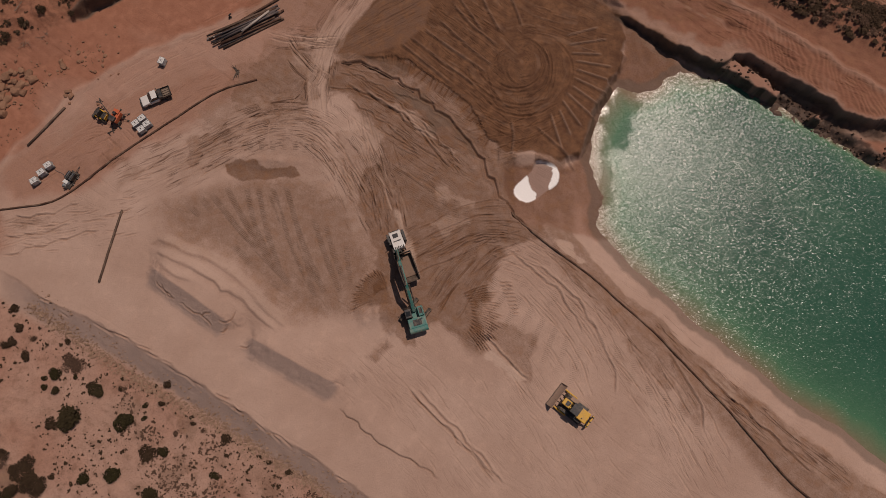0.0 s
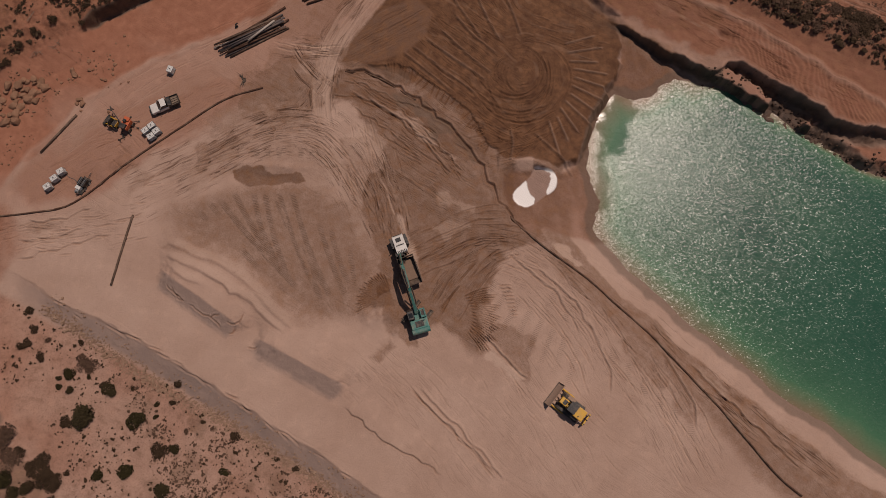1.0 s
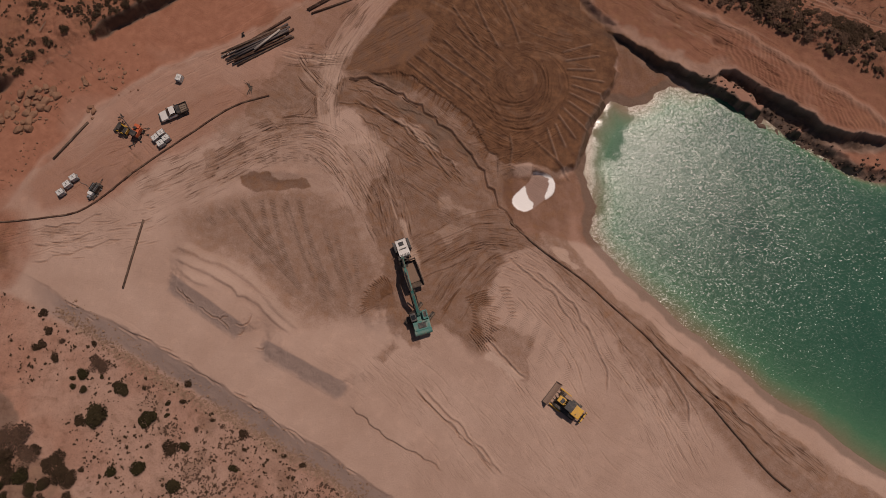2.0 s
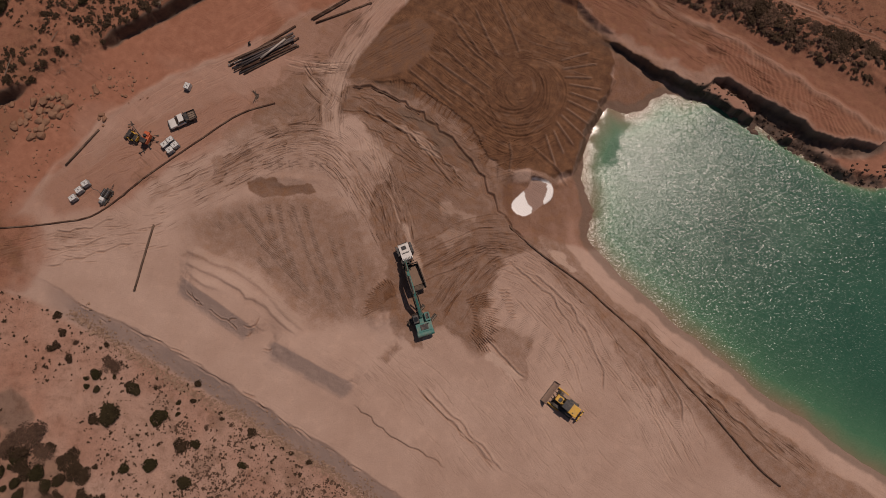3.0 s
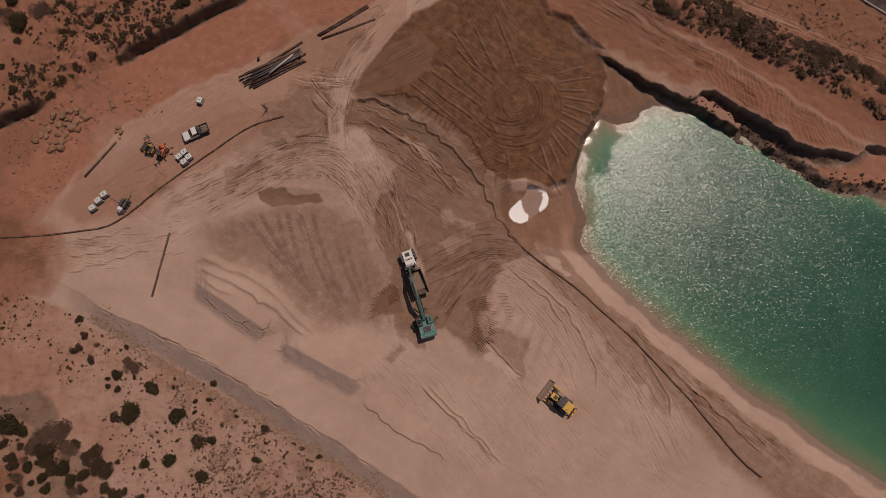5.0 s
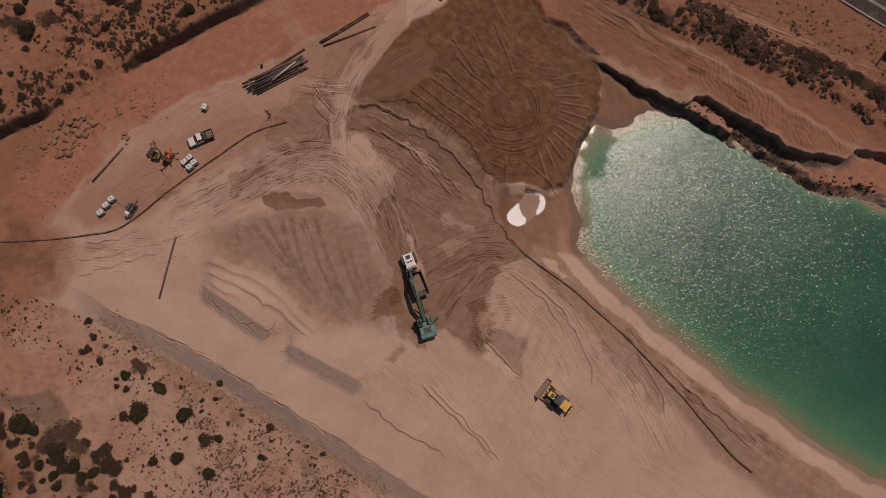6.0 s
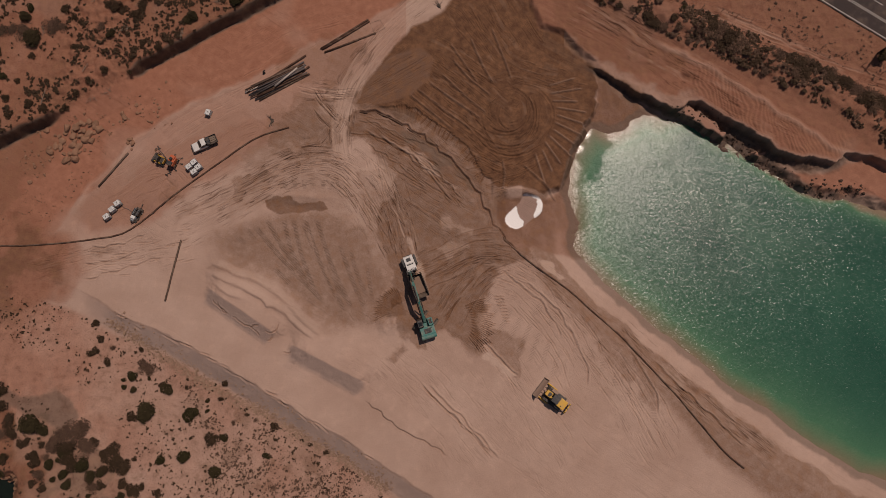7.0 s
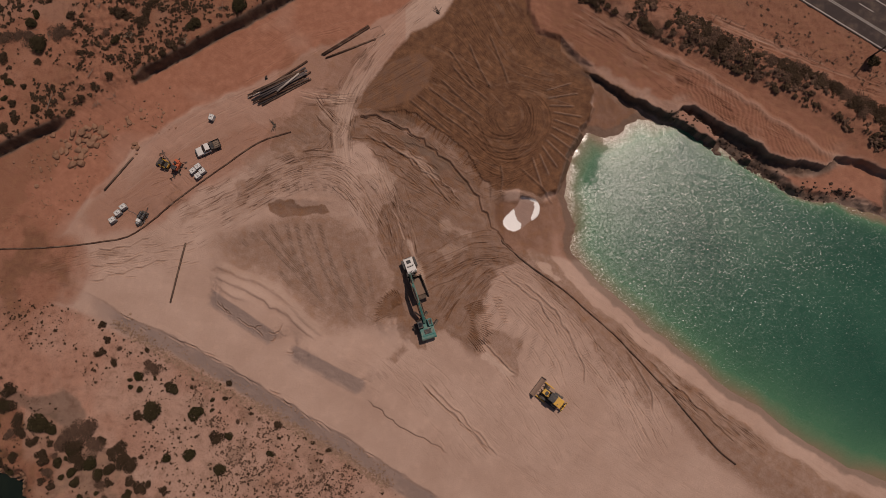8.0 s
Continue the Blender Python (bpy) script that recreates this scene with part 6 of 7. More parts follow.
# ---- utility truck ----
def ute(x, y, turn):
    u = thing("pickup_truck", x, y, turn, "white pickup truck with a dark tray, parked on sand", "pickup truck")
    part("chassis", box((4.8, 1.2, 0.25), (0, 0, 0.5), bevel=0.03), dark_steel, u)
    body = part("body", extrude([(0.55, 0.45), (2.45, 0.45), (2.6, 0.6), (2.6, 0.85), (2.45, 1.02), (1.3, 1.12), (0.55, 1.12), (-0.5, 1.12), (-0.5, 0.45)], 1.8, bevel=0.06), white_paint, u, "white bodywork")
    for sy in (-0.7, 0.7):
        part("headlight", box((0.06, 0.35, 0.16), (2.58, sy, 0.85), bevel=0.02), glass_dark, body)
    part("bull_bar", box((0.1, 1.75, 0.35), (2.7, 0, 0.65), bevel=0.04), black_paint, body)
    cab = part("cab", extrude([(-0.5, 1.1), (1.25, 1.1), (0.55, 1.72), (0.35, 1.76), (-0.4, 1.76)], 1.62, bevel=0.06), glass_dark, u, "dark cabin windows")
    part("roof", box((0.98, 1.5, 0.05), (0.02, 0, 1.785), bevel=0.02), white_paint, cab, "white roof")
    for sy in (-0.76, 0.76):
        part("pillar", rod((1.2, sy, 1.1), (0.5, sy, 1.76), 0.035, sides=6), white_paint, cab)
        part("mirror", box((0.12, 0.22, 0.16), (1.0, sy * 1.35, 1.2), bevel=0.03), black_paint, cab)
    part("headboard", box((0.08, 1.85, 1.05), (-0.72, 0, 1.35), bevel=0.02), black_paint, u)
    part("toolbox", box((0.62, 1.75, 0.55), (-0.95, 0, 1.2), bevel=0.03), black_paint, u, "black tool box behind the cab")
    tray = part("tray_floor", box((2.0, 1.85, 0.08), (-1.75, 0, 0.92), bevel=0.01), worn_tray, u, "brown tray floor")
    for sy in (-0.92, 0.92):
        part("tray_side", box((2.0, 0.05, 0.3), (-1.75, sy, 1.1), bevel=0.01), black_paint, tray)
    part("tailgate", box((0.05, 1.85, 0.3), (-2.74, 0, 1.1), bevel=0.01), black_paint, tray)
    for k in range(3):
        part("plank", box((1.1, 0.28, 0.07), (-1.95, -0.5 + 0.42 * k, 1.0 + 0.02 * k), (0, 0, 4 * k - 4), bevel=0.01), wood_grey, tray)
    for wx in (1.65, -1.65):
        for sy in (-0.8, 0.8):
            wheel = part("wheel", rod((wx, sy - 0.1, 0.37), (wx, sy + 0.1, 0.37), 0.22, sides=14), tote_cage, u)
            bm = bmesh.new()
            bmesh.ops.create_cone(bm, cap_ends=True, segments=22, radius1=0.37, radius2=0.37, depth=0.25, matrix=pose(wx, sy, 0.37, 90))
            bmesh.ops.bevel(bm, geom=[e for e in bm.edges if e.calc_face_angle(0) > 1], offset=0.05, segments=2, affect="EDGES")
            part("tyre", bm, rubber, wheel)
    return u


ute(*(-44.74, 41.82), 204.5).scale = (0.88, 0.88, 0.88)


# ---- caged liquid totes ----
def tote(x, y, turn):
    t = thing("liquid_tote", x, y, turn, "white plastic liquid tote in a steel cage on a pallet", "tote", "liquid totes")
    pallet = part("pallet", box((1.2, 1.0, 0.03), (0, 0, 0.13), bevel=0), wood_grey, t, "grey timber pallet")
    for sx in (-0.5, 0, 0.5):
        for sy in (-0.42, 0, 0.42):
            part("pallet_block", box((0.12, 0.12, 0.11), (sx, sy, 0.058), bevel=0), wood_grey, pallet)
    bottle = part("bottle", box((1.12, 0.93, 0.98), (0, 0, 0.64), bevel=0.07), tote_white, t, "off-white plastic bottle")
    part("cap", rod((0, 0, 1.12), (0, 0, 1.17), 0.11, sides=14), black_paint, bottle, "dark screw cap")
    cage = part("cage", box((1.2, 0.05, 0.03), (0, -0.49, 1.12), bevel=0), tote_cage, t, "galvanised cage bars")
    for k in range(5):
        z = 0.25 + 0.21 * k
        for sy in (-0.49, 0.49):
            part("cage_bar", rod((-0.59, sy, z), (0.59, sy, z), 0.012, sides=5), tote_cage, cage)
        for sx in (-0.59, 0.59):
            part("cage_bar", rod((sx, -0.49, z), (sx, 0.49, z), 0.012, sides=5), tote_cage, cage)
    for k in range(5):
        for sy in (-0.49, 0.49):
            part("cage_bar", rod((-0.59 + 0.295 * k, sy, 0.15), (-0.59 + 0.295 * k, sy, 1.14), 0.012, sides=5), tote_cage, cage)
        for sx in (-0.59, 0.59):
            part("cage_bar", rod((sx, -0.49 + 0.245 * k, 0.15), (sx, -0.49 + 0.245 * k, 1.14), 0.012, sides=5), tote_cage, cage)
    for sy in (-0.25, 0.25):
        part("top_rail", box((1.2, 0.05, 0.025), (0, sy, 1.145), bevel=0), tote_cage, cage)
    part("valve", rod((0.6, 0, 0.3), (0.7, 0, 0.3), 0.05, sides=8), orange, bottle)
    t.scale = (0.92, 0.92, 0.92)
    return t


first_tote = tote(*(-46.48, 38.31), 38)
for (x, y), turn in zip(((-47.34, 37.49), (-45.62, 37.4), (-46.38, 36.54), (-59.81, 30.87), (-60.72, 29.77), (-61.59, 28.45), (-44.36, 47.78)), (40, 37, 36, 35, 38, 36, 72)):
    copy_thing(first_tote, pose(x, y, height_at(x, y), 0, 0, turn))


# ---- pump set, orange implement and yellow loader in the yard ----
def pump_set(x, y, turn):
    p = thing("pump_trailer", x, y, turn, "skid pump with black engine covers and a white end box", "pump")
    part("skid", box((2.7, 1.3, 0.16), (0, 0, 0.3), bevel=0.03), dark_steel, p)
    for sy in (-0.33, 0.33):
        cover = part("engine_cover", box((1.25, 0.55, 0.75), (0.45, sy, 0.78), bevel=0.06), black_paint, p, "black engine cover")
        part("cover_rail", box((1.2, 0.05, 0.05), (0.45, sy, 1.17), bevel=0), tote_cage, cover)
    part("control_box", box((0.55, 0.8, 0.6), (-0.6, 0.1, 0.72), bevel=0.05), tote_white, p, "white control box")
    part("pump_body", rod((-1.15, -0.3, 0.6), (-1.15, 0.3, 0.6), 0.33, sides=16), tote_cage, p)
    part("outlet_pipe", rod((-1.15, 0, 0.6), (-1.45, -0.1, 1.05), 0.11), dark_steel, p)
    for sx in (-0.4, 0.7):
        for sy in (-0.72, 0.72):
            wheel = part("wheel", rod((sx, sy - 0.08, 0.28), (sx, sy + 0.08, 0.28), 0.28, sides=16), rubber, p)
            part("rim", rod((sx, sy - 0.09, 0.28), (sx, sy + 0.09, 0.28), 0.14, sides=12), tote_white, wheel)
    part("drawbar", rod((1.35, 0, 0.35), (2.3, 0.1, 0.3), 0.05), dark_steel, p)


pump_set(*(-56.56, 28.83), 62)


def loader(x, y, turn):
    m = thing("skid_loader", x, y, turn, "small dark and yellow loader with an open bucket", "loader")
    part("body", box((1.3, 1.0, 0.75), (-0.35, 0, 0.75), bevel=0.06), dark_steel, m, "dark body")
    part("side_panel", box((1.1, 0.06, 0.5), (-0.35, -0.53, 0.85), bevel=0.02), yellow, m, "yellow side panel")
    part("rear_panel", box((0.08, 0.9, 0.55), (-1.03, 0, 0.85), bevel=0.02), yellow, m, "yellow rear panel")
    cab = part("cab", extrude([(-0.35, 1.1), (0.35, 1.1), (0.3, 1.95), (-0.3, 1.95)], 0.9, bevel=0.04), black_paint, m, "black cab")
    part("roof_panel", box((0.6, 0.85, 0.05), (0, 0, 1.98), bevel=0.02), dark_steel, cab)
    for sy in (-0.62, 0.62):
        arm = part("lift_arm", rod((-0.8, sy, 1.3), (0.95, sy, 0.5), 0.07, sides=8), yellow, m)
    bucket = part("bucket", extrude([(0.9, 0.1), (1.7, 0.08), (1.7, 0.14), (1.0, 0.16), (0.95, 0.7), (0.88, 0.7)], 1.7, bevel=0.01), dark_steel, m, "black steel bucket")
    for sy in (-0.84, 0.84):
        part("bucket_cheek", extrude([(0.9, 0.1), (1.7, 0.1), (0.95, 0.7)], 0.05, bevel=0), dark_steel, bucket, at=pose(0, sy, 0))
    for sx in (-0.75, 0.15):
        for sy in (-0.6, 0.6):
            wheel = part("wheel", rod((sx, sy - 0.12, 0.38), (sx, sy + 0.12, 0.38), 0.38, sides=18), rubber, m)
            part("rim", rod((sx, sy - 0.13, 0.38), (sx, sy + 0.13, 0.38), 0.2, sides=12), yellow, wheel)


loader(*(-52.73, 38.92), 150)


def implement(x, y, turn):
    m = thing("orange_rig", x, y, turn, "orange drilling rig with a folded mast and outriggers", "drilling rig")
    part("body", box((1.7, 1.15, 0.85), (0, 0, 0.95), bevel=0.07), orange, m, "orange body")
    part("engine_cover", box((0.8, 1.0, 0.5), (-0.55, 0, 1.55), bevel=0.06), black_paint, m, "black engine cover")
    part("seat", box((0.45, 0.45, 0.5), (0.35, 0.1, 1.55), bevel=0.06), black_paint, m)
    part("hopper", box((0.6, 0.9, 0.35), (0.75, 0, 1.45), bevel=0.05), orange, m)
    mast = part("mast", rod((-0.2, 0.5, 1.5), (1.2, 3.2, 1.6), 0.09, 0.06, sides=8), dark_steel, m, "dark folded mast")
    for k, (px, py) in enumerate(((1.0, 3.0), (1.4, 3.3), (1.25, 2.85), (0.9, 3.4))):
        part("mast_head", box((0.35, 0.16, 0.2), (px, py, 1.5), (0, 0, 40 * k), bevel=0.03), dark_steel, mast)
    for k, (a, far) in enumerate(((20, 1.6), (-35, 1.7), (-75, 1.5), (150, 1.3), (-140, 1.5), (55, 1.4))):
        leg = part("outrigger", rod((0.6 * math.cos(radians(a)), 0.5 * math.sin(radians(a)), 1.0), (far * math.cos(radians(a)), far * math.sin(radians(a)), 0.15), 0.05, sides=6), dark_steel, m)
        part("foot_plate", box((0.28, 0.28, 0.06), (far * math.cos(radians(a)), far * math.sin(radians(a)), 0.05), bevel=0.01), dark_steel, leg)
    for sx in (-0.55, 0.55):
        for sy in (-0.62, 0.62):
            part("wheel", rod((sx, sy - 0.1, 0.32), (sx, sy + 0.1, 0.32), 0.32, sides=16), rubber, m)


implement(*(-50.35, 38.45), 66)
gx0, gy0 = (-51.26, 36.48)
g = thing("drill_stand", gx0, gy0, 30, "dark metal stand with bent tubes lying on the sand", "stand")
part("base_bar", box((1.3, 0.12, 0.12), (0, 0, 0.08), bevel=0.02), dark_steel, g)
part("cross_bar", box((0.12, 0.8, 0.12), (0.3, 0, 0.2), bevel=0.02), dark_steel, g)
part("bent_tube", rod((-0.5, 0.1, 0.15), (-0.2, -0.5, 0.5), 0.06), dark_steel, g)
part("bent_tube", rod((0.4, 0.2, 0.2), (0.6, 0.5, 0.55), 0.06), dark_steel, g)


# ---- pipes ----
def pipe_thing(name, pts, r, material, label, group="", lift=None, wall=0.03, sides=12, sink=0.0):
    line = [(x, y, (height_at(x, y) if lift is None else lift) + r - sink) for x, y in pts]
    o = Vector(line[0])
    ob = part(name, tube([Vector(q) - o for q in line], r, wall, sides), material, smooth_faces=True)
    ob.matrix_basis = Matrix.Translation(o)
    return tagged(ob, label, "pipe", group)


pipe_thing("pipeline", curve([(9.29, 23.9), (11.31, 21.67), (14.92, 18.54)] + [(20.52, 14.43), (24.41, 10.82), (27.11, 8.26), (30.17, 5.31), (32.98, 2.1), (35.76, -1.18), (38.06, -3.84), (40.32, -6.77), (42.56, -9.68), (44.79, -12.56), (46.58, -14.47), (48.59, -16.1)], 1.5), 0.15, pipe_black,
           "long dark plastic pipeline lying along the pit's edge", sink=0.05)
pipe_thing("delivery_pipe", curve([(-112, 22), (-95, 22.6), (-81.98, 23.48), (-75.83, 23.49), (-68.18, 24.01), (-63.09, 24.66), (-58.92, 25.44), (-54.66, 28.32), (-49.32, 32.93), (-41.84, 38.55), (-35.57, 42.95), (-29.59, 44.96)], 1.5), 0.14, pipe_black,
           "dark pipe curving along the yard's edge", sink=0.03)
pipe_thing("ditch_pipe", curve([(-16.65, 47.77), (-13.48, 47.66), (-10.64, 46.6), (-7.71, 44.5), (-5.33, 42.9)], 1.2), 0.11, pipe_black, "dark pipe lying in the eroded ditch", sink=0.02)
pipe_thing("steel_pipe", curve([(-48.22, 24.06), (-50.38, 13.26)], 2.0), 0.16, pipe_rust, "rusty brown pipe lying alone on the sand")
pipe_thing("steel_pipe", curve([(-58.82, 40.41), (-63.77, 34.17)], 2.0), 0.17, pipe_rust, "rusty brown pipe lying on red earth")
r = random.Random(5)
ax0, ay0 = (-31.61, 53.87)
way = Vector((10.9, 5.7, 0)).normalized()
perp = Vector((-way.y, way.x, 0))
base_z = height_at(ax0, ay0)
for layer, count in ((0, 9), (1, 7), (2, 3)):
    for k in range(count):
        off = (k - (count - 1) / 2) * 0.37 + r.uniform(-0.05, 0.05)
        slide, length, skew = r.uniform(-0.9, 0.9), r.uniform(8.6, 11.0), r.uniform(-0.035, 0.035)
        c = Vector((ax0, ay0, 0)) + perp * off + way * slide
        d = (way + perp * skew).normalized()
        rad = r.choice((0.13, 0.15, 0.15))
        m = r.choice((pipe_grey, pipe_grey, pipe_black, pipe_black, pipe_rust)) if layer < 2 else pipe_grey
        ends = [c - d * length / 2, c, c + d * length / 2]
        pipe_thing("stacked_pipe", [(q.x, q.y) for q in ends], rad, m, "dark plastic pipe in a loose stack", "stacked pipes", lift=base_z + 0.02 + layer * 0.30)
for pts, m, lift in ((curve([(-37.53, 51.72), (-26.72, 59.02)], 6), pipe_black, 0.0), (curve([(-37.8, 51.72), (-34.7, 53.18)], 4), pipe_pale, 0.0), (curve([(-32.11, 52.53), (-28.09, 56.04)], 4), pipe_pale, 0.92),
                     (curve([(-28.21, 55.23), (-26.05, 56.81)], 3), pipe_black, 0.0)):
    pipe_thing("loose_pipe", pts, 0.17, m, "loose plastic pipe beside the stack" if m is pipe_black else "pale plastic pipe on the stack", "loose pipes", lift=base_z + lift)
for pts in (curve([(-24.01, 60.29), (-15.14, 66.23)], 6), curve([(-23.68, 60.17), (-14.92, 65.87)], 6), curve([(-23.24, 59.58), (-13.72, 63.51)], 6)):
    pipe_thing("loose_pipe", pts, 0.17, pipe_black, "long dark pipe laid on red earth", "loose pipes")
vx, vy = (-34.52, 55.65)
v = thing("pipe_valve", vx, vy, 20, "small dark valve standing by the stacked pipes", "valve")
part("flange", rod((0, 0, 0), (0, 0, 0.12), 0.28, sides=14), dark_steel, v)
part("neck", rod((0, 0, 0.1), (0, 0, 0.7), 0.12), dark_steel, v)
part("elbow", rod((0, 0, 0.65), (0.4, 0.1, 0.75), 0.12), dark_steel, v)


# ---- road, verge, fence and pole in the north-east ----
def strip(name, line, left, right, lift, material, label, parent=None, category="", kind=""):
    """A flat band along a line that follows the ground."""
    bm = bmesh.new()
    p = np.array(line)
    t = np.gradient(p, axis=0)
    t /= np.linalg.norm(t, axis=1)[:, None]
    n = np.stack([-t[:, 1], t[:, 0]], 1)
    cols = [p + n * (left + (right - left) * f) for f in (0, 1)]
    top = [[bm.verts.new((q[0], q[1], lift)) for q in c] for c in cols]
    low = [[bm.verts.new((q[0], q[1], lift - 0.5)) for q in c] for c in cols]
    for k in range(len(p) - 1):
        bm.faces.new((top[0][k], top[0][k + 1], top[1][k + 1], top[1][k]))
        for f, s in ((0, 1), (1, -1)):
            q = (top[f][k], low[f][k], low[f][k + 1], top[f][k + 1])
            bm.faces.new(q[::s])
    bmesh.ops.recalc_face_normals(bm, faces=bm.faces)
    ob = part(name, bm, material, parent)
    return tagged(ob, label, category, kind=kind)


ROAD = [(76.5 + 0.809 * s, 64.4 - 0.588 * s) for s in range(-700, 701, 50)]
road_z = max(height_at(x + 3 * k, y + 4 * k) for x, y in ((70, 71), (77.3, 65.5), (84, 60.5)) for k in (0, 1)) + 0.12
road = strip("road", ROAD, -0.35, 14.0, road_z, asphalt, "dark asphalt road with white lines", None, "road", "structure")
for off, wide in ((0.0, 0.16), (2.85, 0.12), (3.2, 0.12), (8.2, 0.16)):
    strip("road_line", ROAD, off - wide / 2, off + wide / 2, road_z + 0.006, line_paint, "worn white road line", road)
for k in range(-4, 8):
    seg = [(76.5 + 0.809 * s, 64.4 - 0.588 * s) for s in (k * 9.0, k * 9.0 + 3.0)]
    strip("road_dash", seg, 5.6, 5.74, road_z + 0.006, line_paint, "worn white road dash", road)

FENCE = [(37.55, 71.66), (44.48, 68.23), (51.46, 66.24), (56.99, 64.28), (63.3, 61.61), (69.89, 58.96), (76.98, 55.4), (83.46, 51.88)]
fence = thing("fence", *FENCE[0], 0, "old wire fence on thin leaning posts", "fence")
o = fence.matrix_basis.translation.copy()
run = curve(FENCE, 3.4)
prev = None
for k, (x, y) in enumerate(run):
    z = height_at(x, y)
    lean = r.uniform(-0.12, 0.12)
    a, b = Vector((x, y, z - 0.2)) - o, Vector((x + lean, y + lean, z + 1.25)) - o
    part("post", rod(a, b, 0.055, sides=7), wood_grey, fence)
    if prev is not None:
        for h in (0.35, 0.7, 1.1):
            part("wire", rod(prev + Vector((0, 0, h + 0.2)), a + Vector((0, 0, h + 0.2)), 0.008, sides=4), dark_steel, fence)
    prev = a
px, py = (80.08, 57.66)
pole = thing("power_pole", px, py, 0, "tall dark timber power pole beside a small tree", "pole")
part("mast", rod((0, 0, -0.3), (0, 0, 9.5), 0.17, 0.12, sides=10), wood_dark, pole)
part("crossarm", box((0.12, 2.2, 0.14), (0.1, 0, 8.9), (0, 0, 36), bevel=0.01), wood_dark, pole)
for s in (-0.95, -0.4, 0.95):
    part("insulator", rod((0.1 - 0.588 * s, 0.809 * s, 8.95), (0.1 - 0.588 * s, 0.809 * s, 9.2), 0.05, sides=8), tote_white, pole)
part("stay_wire", rod((0, 0, 6.5), (-1.9, -3.4, 0.0), 0.02, sides=5), dark_steel, pole)


# ---- rocks ----
def grid_at(field, x, y):
    return float(field[np.searchsorted(YS, y) - 1, np.searchsorted(XS, x) - 1])


rock_meshes = []
for k in range(7):
    ob = part("boulder", boulder(k + 3), red_rock)
    rock_meshes.append(ob.data)
    bpy.data.objects.remove(ob)


def rock(x, y, size, seed, label="weathered brown boulder lying on red earth", group="boulders"):
    q = random.Random(seed)
    ob = new("boulder", rock_meshes[seed % 7])
    s = size * q.uniform(0.85, 1.15)
    ob.matrix_basis = pose(x, y, height_at(x, y) + 0.1 * s, 0, 0, q.uniform(0, 360)) @ Matrix.Diagonal((s, s * q.uniform(0.7, 1.0), s * q.uniform(0.7, 1.0), 1))
    return tagged(ob, label, "rock", group)


ROCKS = ((-74.07, 44.94), (-73.19, 40.86), (-71.05, 42.91), (-70.52, 44.22), (-69.09, 42.11), (-68.49, 45.3), (-67.4, 44.84), (-66.29, 44.16), (-67.95, 43.75), (-66.24, 46.38), (-65.54, 45.48), (-64.56, 45.02), (-68.01, 41.77), (-69.59, 40.48), (-68.55, 40.68), (-70.12, 39.17), (-71.36, 41.6), (-66.84, 43.07), (-65.77, 42.83), (-65.17, 46.14), (-67.71, 46.18), (-69.22, 43.76), (-70.06, 45.1), (-72.22, 41.83), (-68.35, 39.37))
for k, (x, y) in enumerate(ROCKS):
    rock(x, y, 1.1 + 1.0 * ((k * 37) % 10) / 10, k)
for k, ((x, y), s) in enumerate(zip(((-59.94, 47.29), (-60.41, 47.97), (-58.6, 42.95), (-58.14, 42.28), (-58.98, 42.3), (-76.36, 35.15)), (1.5, 1.3, 1.2, 1.4, 0.9, 1.3))):
    rock(x, y, s, 40 + k)
for k in range(46):
    x, y = ROCKS[(k * 7) % len(ROCKS)]
    rock(x + r.gauss(0, 0.75), y + r.gauss(0, 0.75), r.uniform(0.45, 1.05), 160 + k)
for k in range(90):
    t = r.uniform(0, 1)
    rock(-78 + 26 * t + r.gauss(0, 2.0), 39 + 12 * t + r.gauss(0, 2.5), r.uniform(0.3, 0.75), 60 + k)


def scatter_stones(name, places, label, material, lo, hi, category="stones"):
    """Countless small stones in one mesh."""
    q = random.Random(len(places))
    verts, faces = [], []
    for x, y in places:
        s, z = q.uniform(lo, hi) * (1 if q.random() < 0.85 else 1.7), height_at(x, y)
        k = len(verts)
        a = q.uniform(0, 6.28)
        for i in range(5):
            t = a + i * 1.2566
            e = q.uniform(0.75, 1.2)
            verts.append((x + s * e * math.cos(t), y + s * 0.8 * e * math.sin(t), z - 0.05))
        for i in range(5):
            t = a + i * 1.2566 + 0.2
            e = q.uniform(0.45, 0.8)
            verts.append((x + s * e * math.cos(t), y + s * 0.8 * e * math.sin(t), z + s * q.uniform(0.45, 0.85)))
        faces += [(k + i, k + (i + 1) % 5, k + 5 + (i + 1) % 5, k + 5 + i) for i in range(5)] + [tuple(k + 5 + i for i in range(5))]
    me = bpy.data.meshes.new(name)
    me.from_pydata(verts, [], faces)
    me.materials.append(material)
    return tagged(new(name, me), label, category, kind="stuff")


toe = [(-60.5, 9.8), (-56.8, 7.3), (-47.8, 1.4), (-39.6, -3.3), (-31.7, -6.9), (-25.3, -10.9), (-20.2, -13.7), (-11.5, -19.3)]
line = np.array(curve(toe, 0.5))
places = []
for _ in range(2600):
    p = line[r.randrange(len(line))]
    off, slip = r.gauss(0.1, 0.55), r.uniform(-0.6, 0.6)
    places.append((p[0] + 0.538 * off + 0.843 * slip, p[1] + 0.843 * off - 0.538 * slip))
for _ in range(380):
    p = line[r.randrange(len(line))]
    off, slip = r.uniform(0.3, 3.2), r.uniform(-0.6, 0.6)
    places.append((p[0] + 0.538 * off + 0.843 * slip, p[1] + 0.843 * off - 0.538 * slip))
scatter_stones("rubble", places, "loose pale rubble along the haul road's foot", grey_rock, 0.07, 0.20)
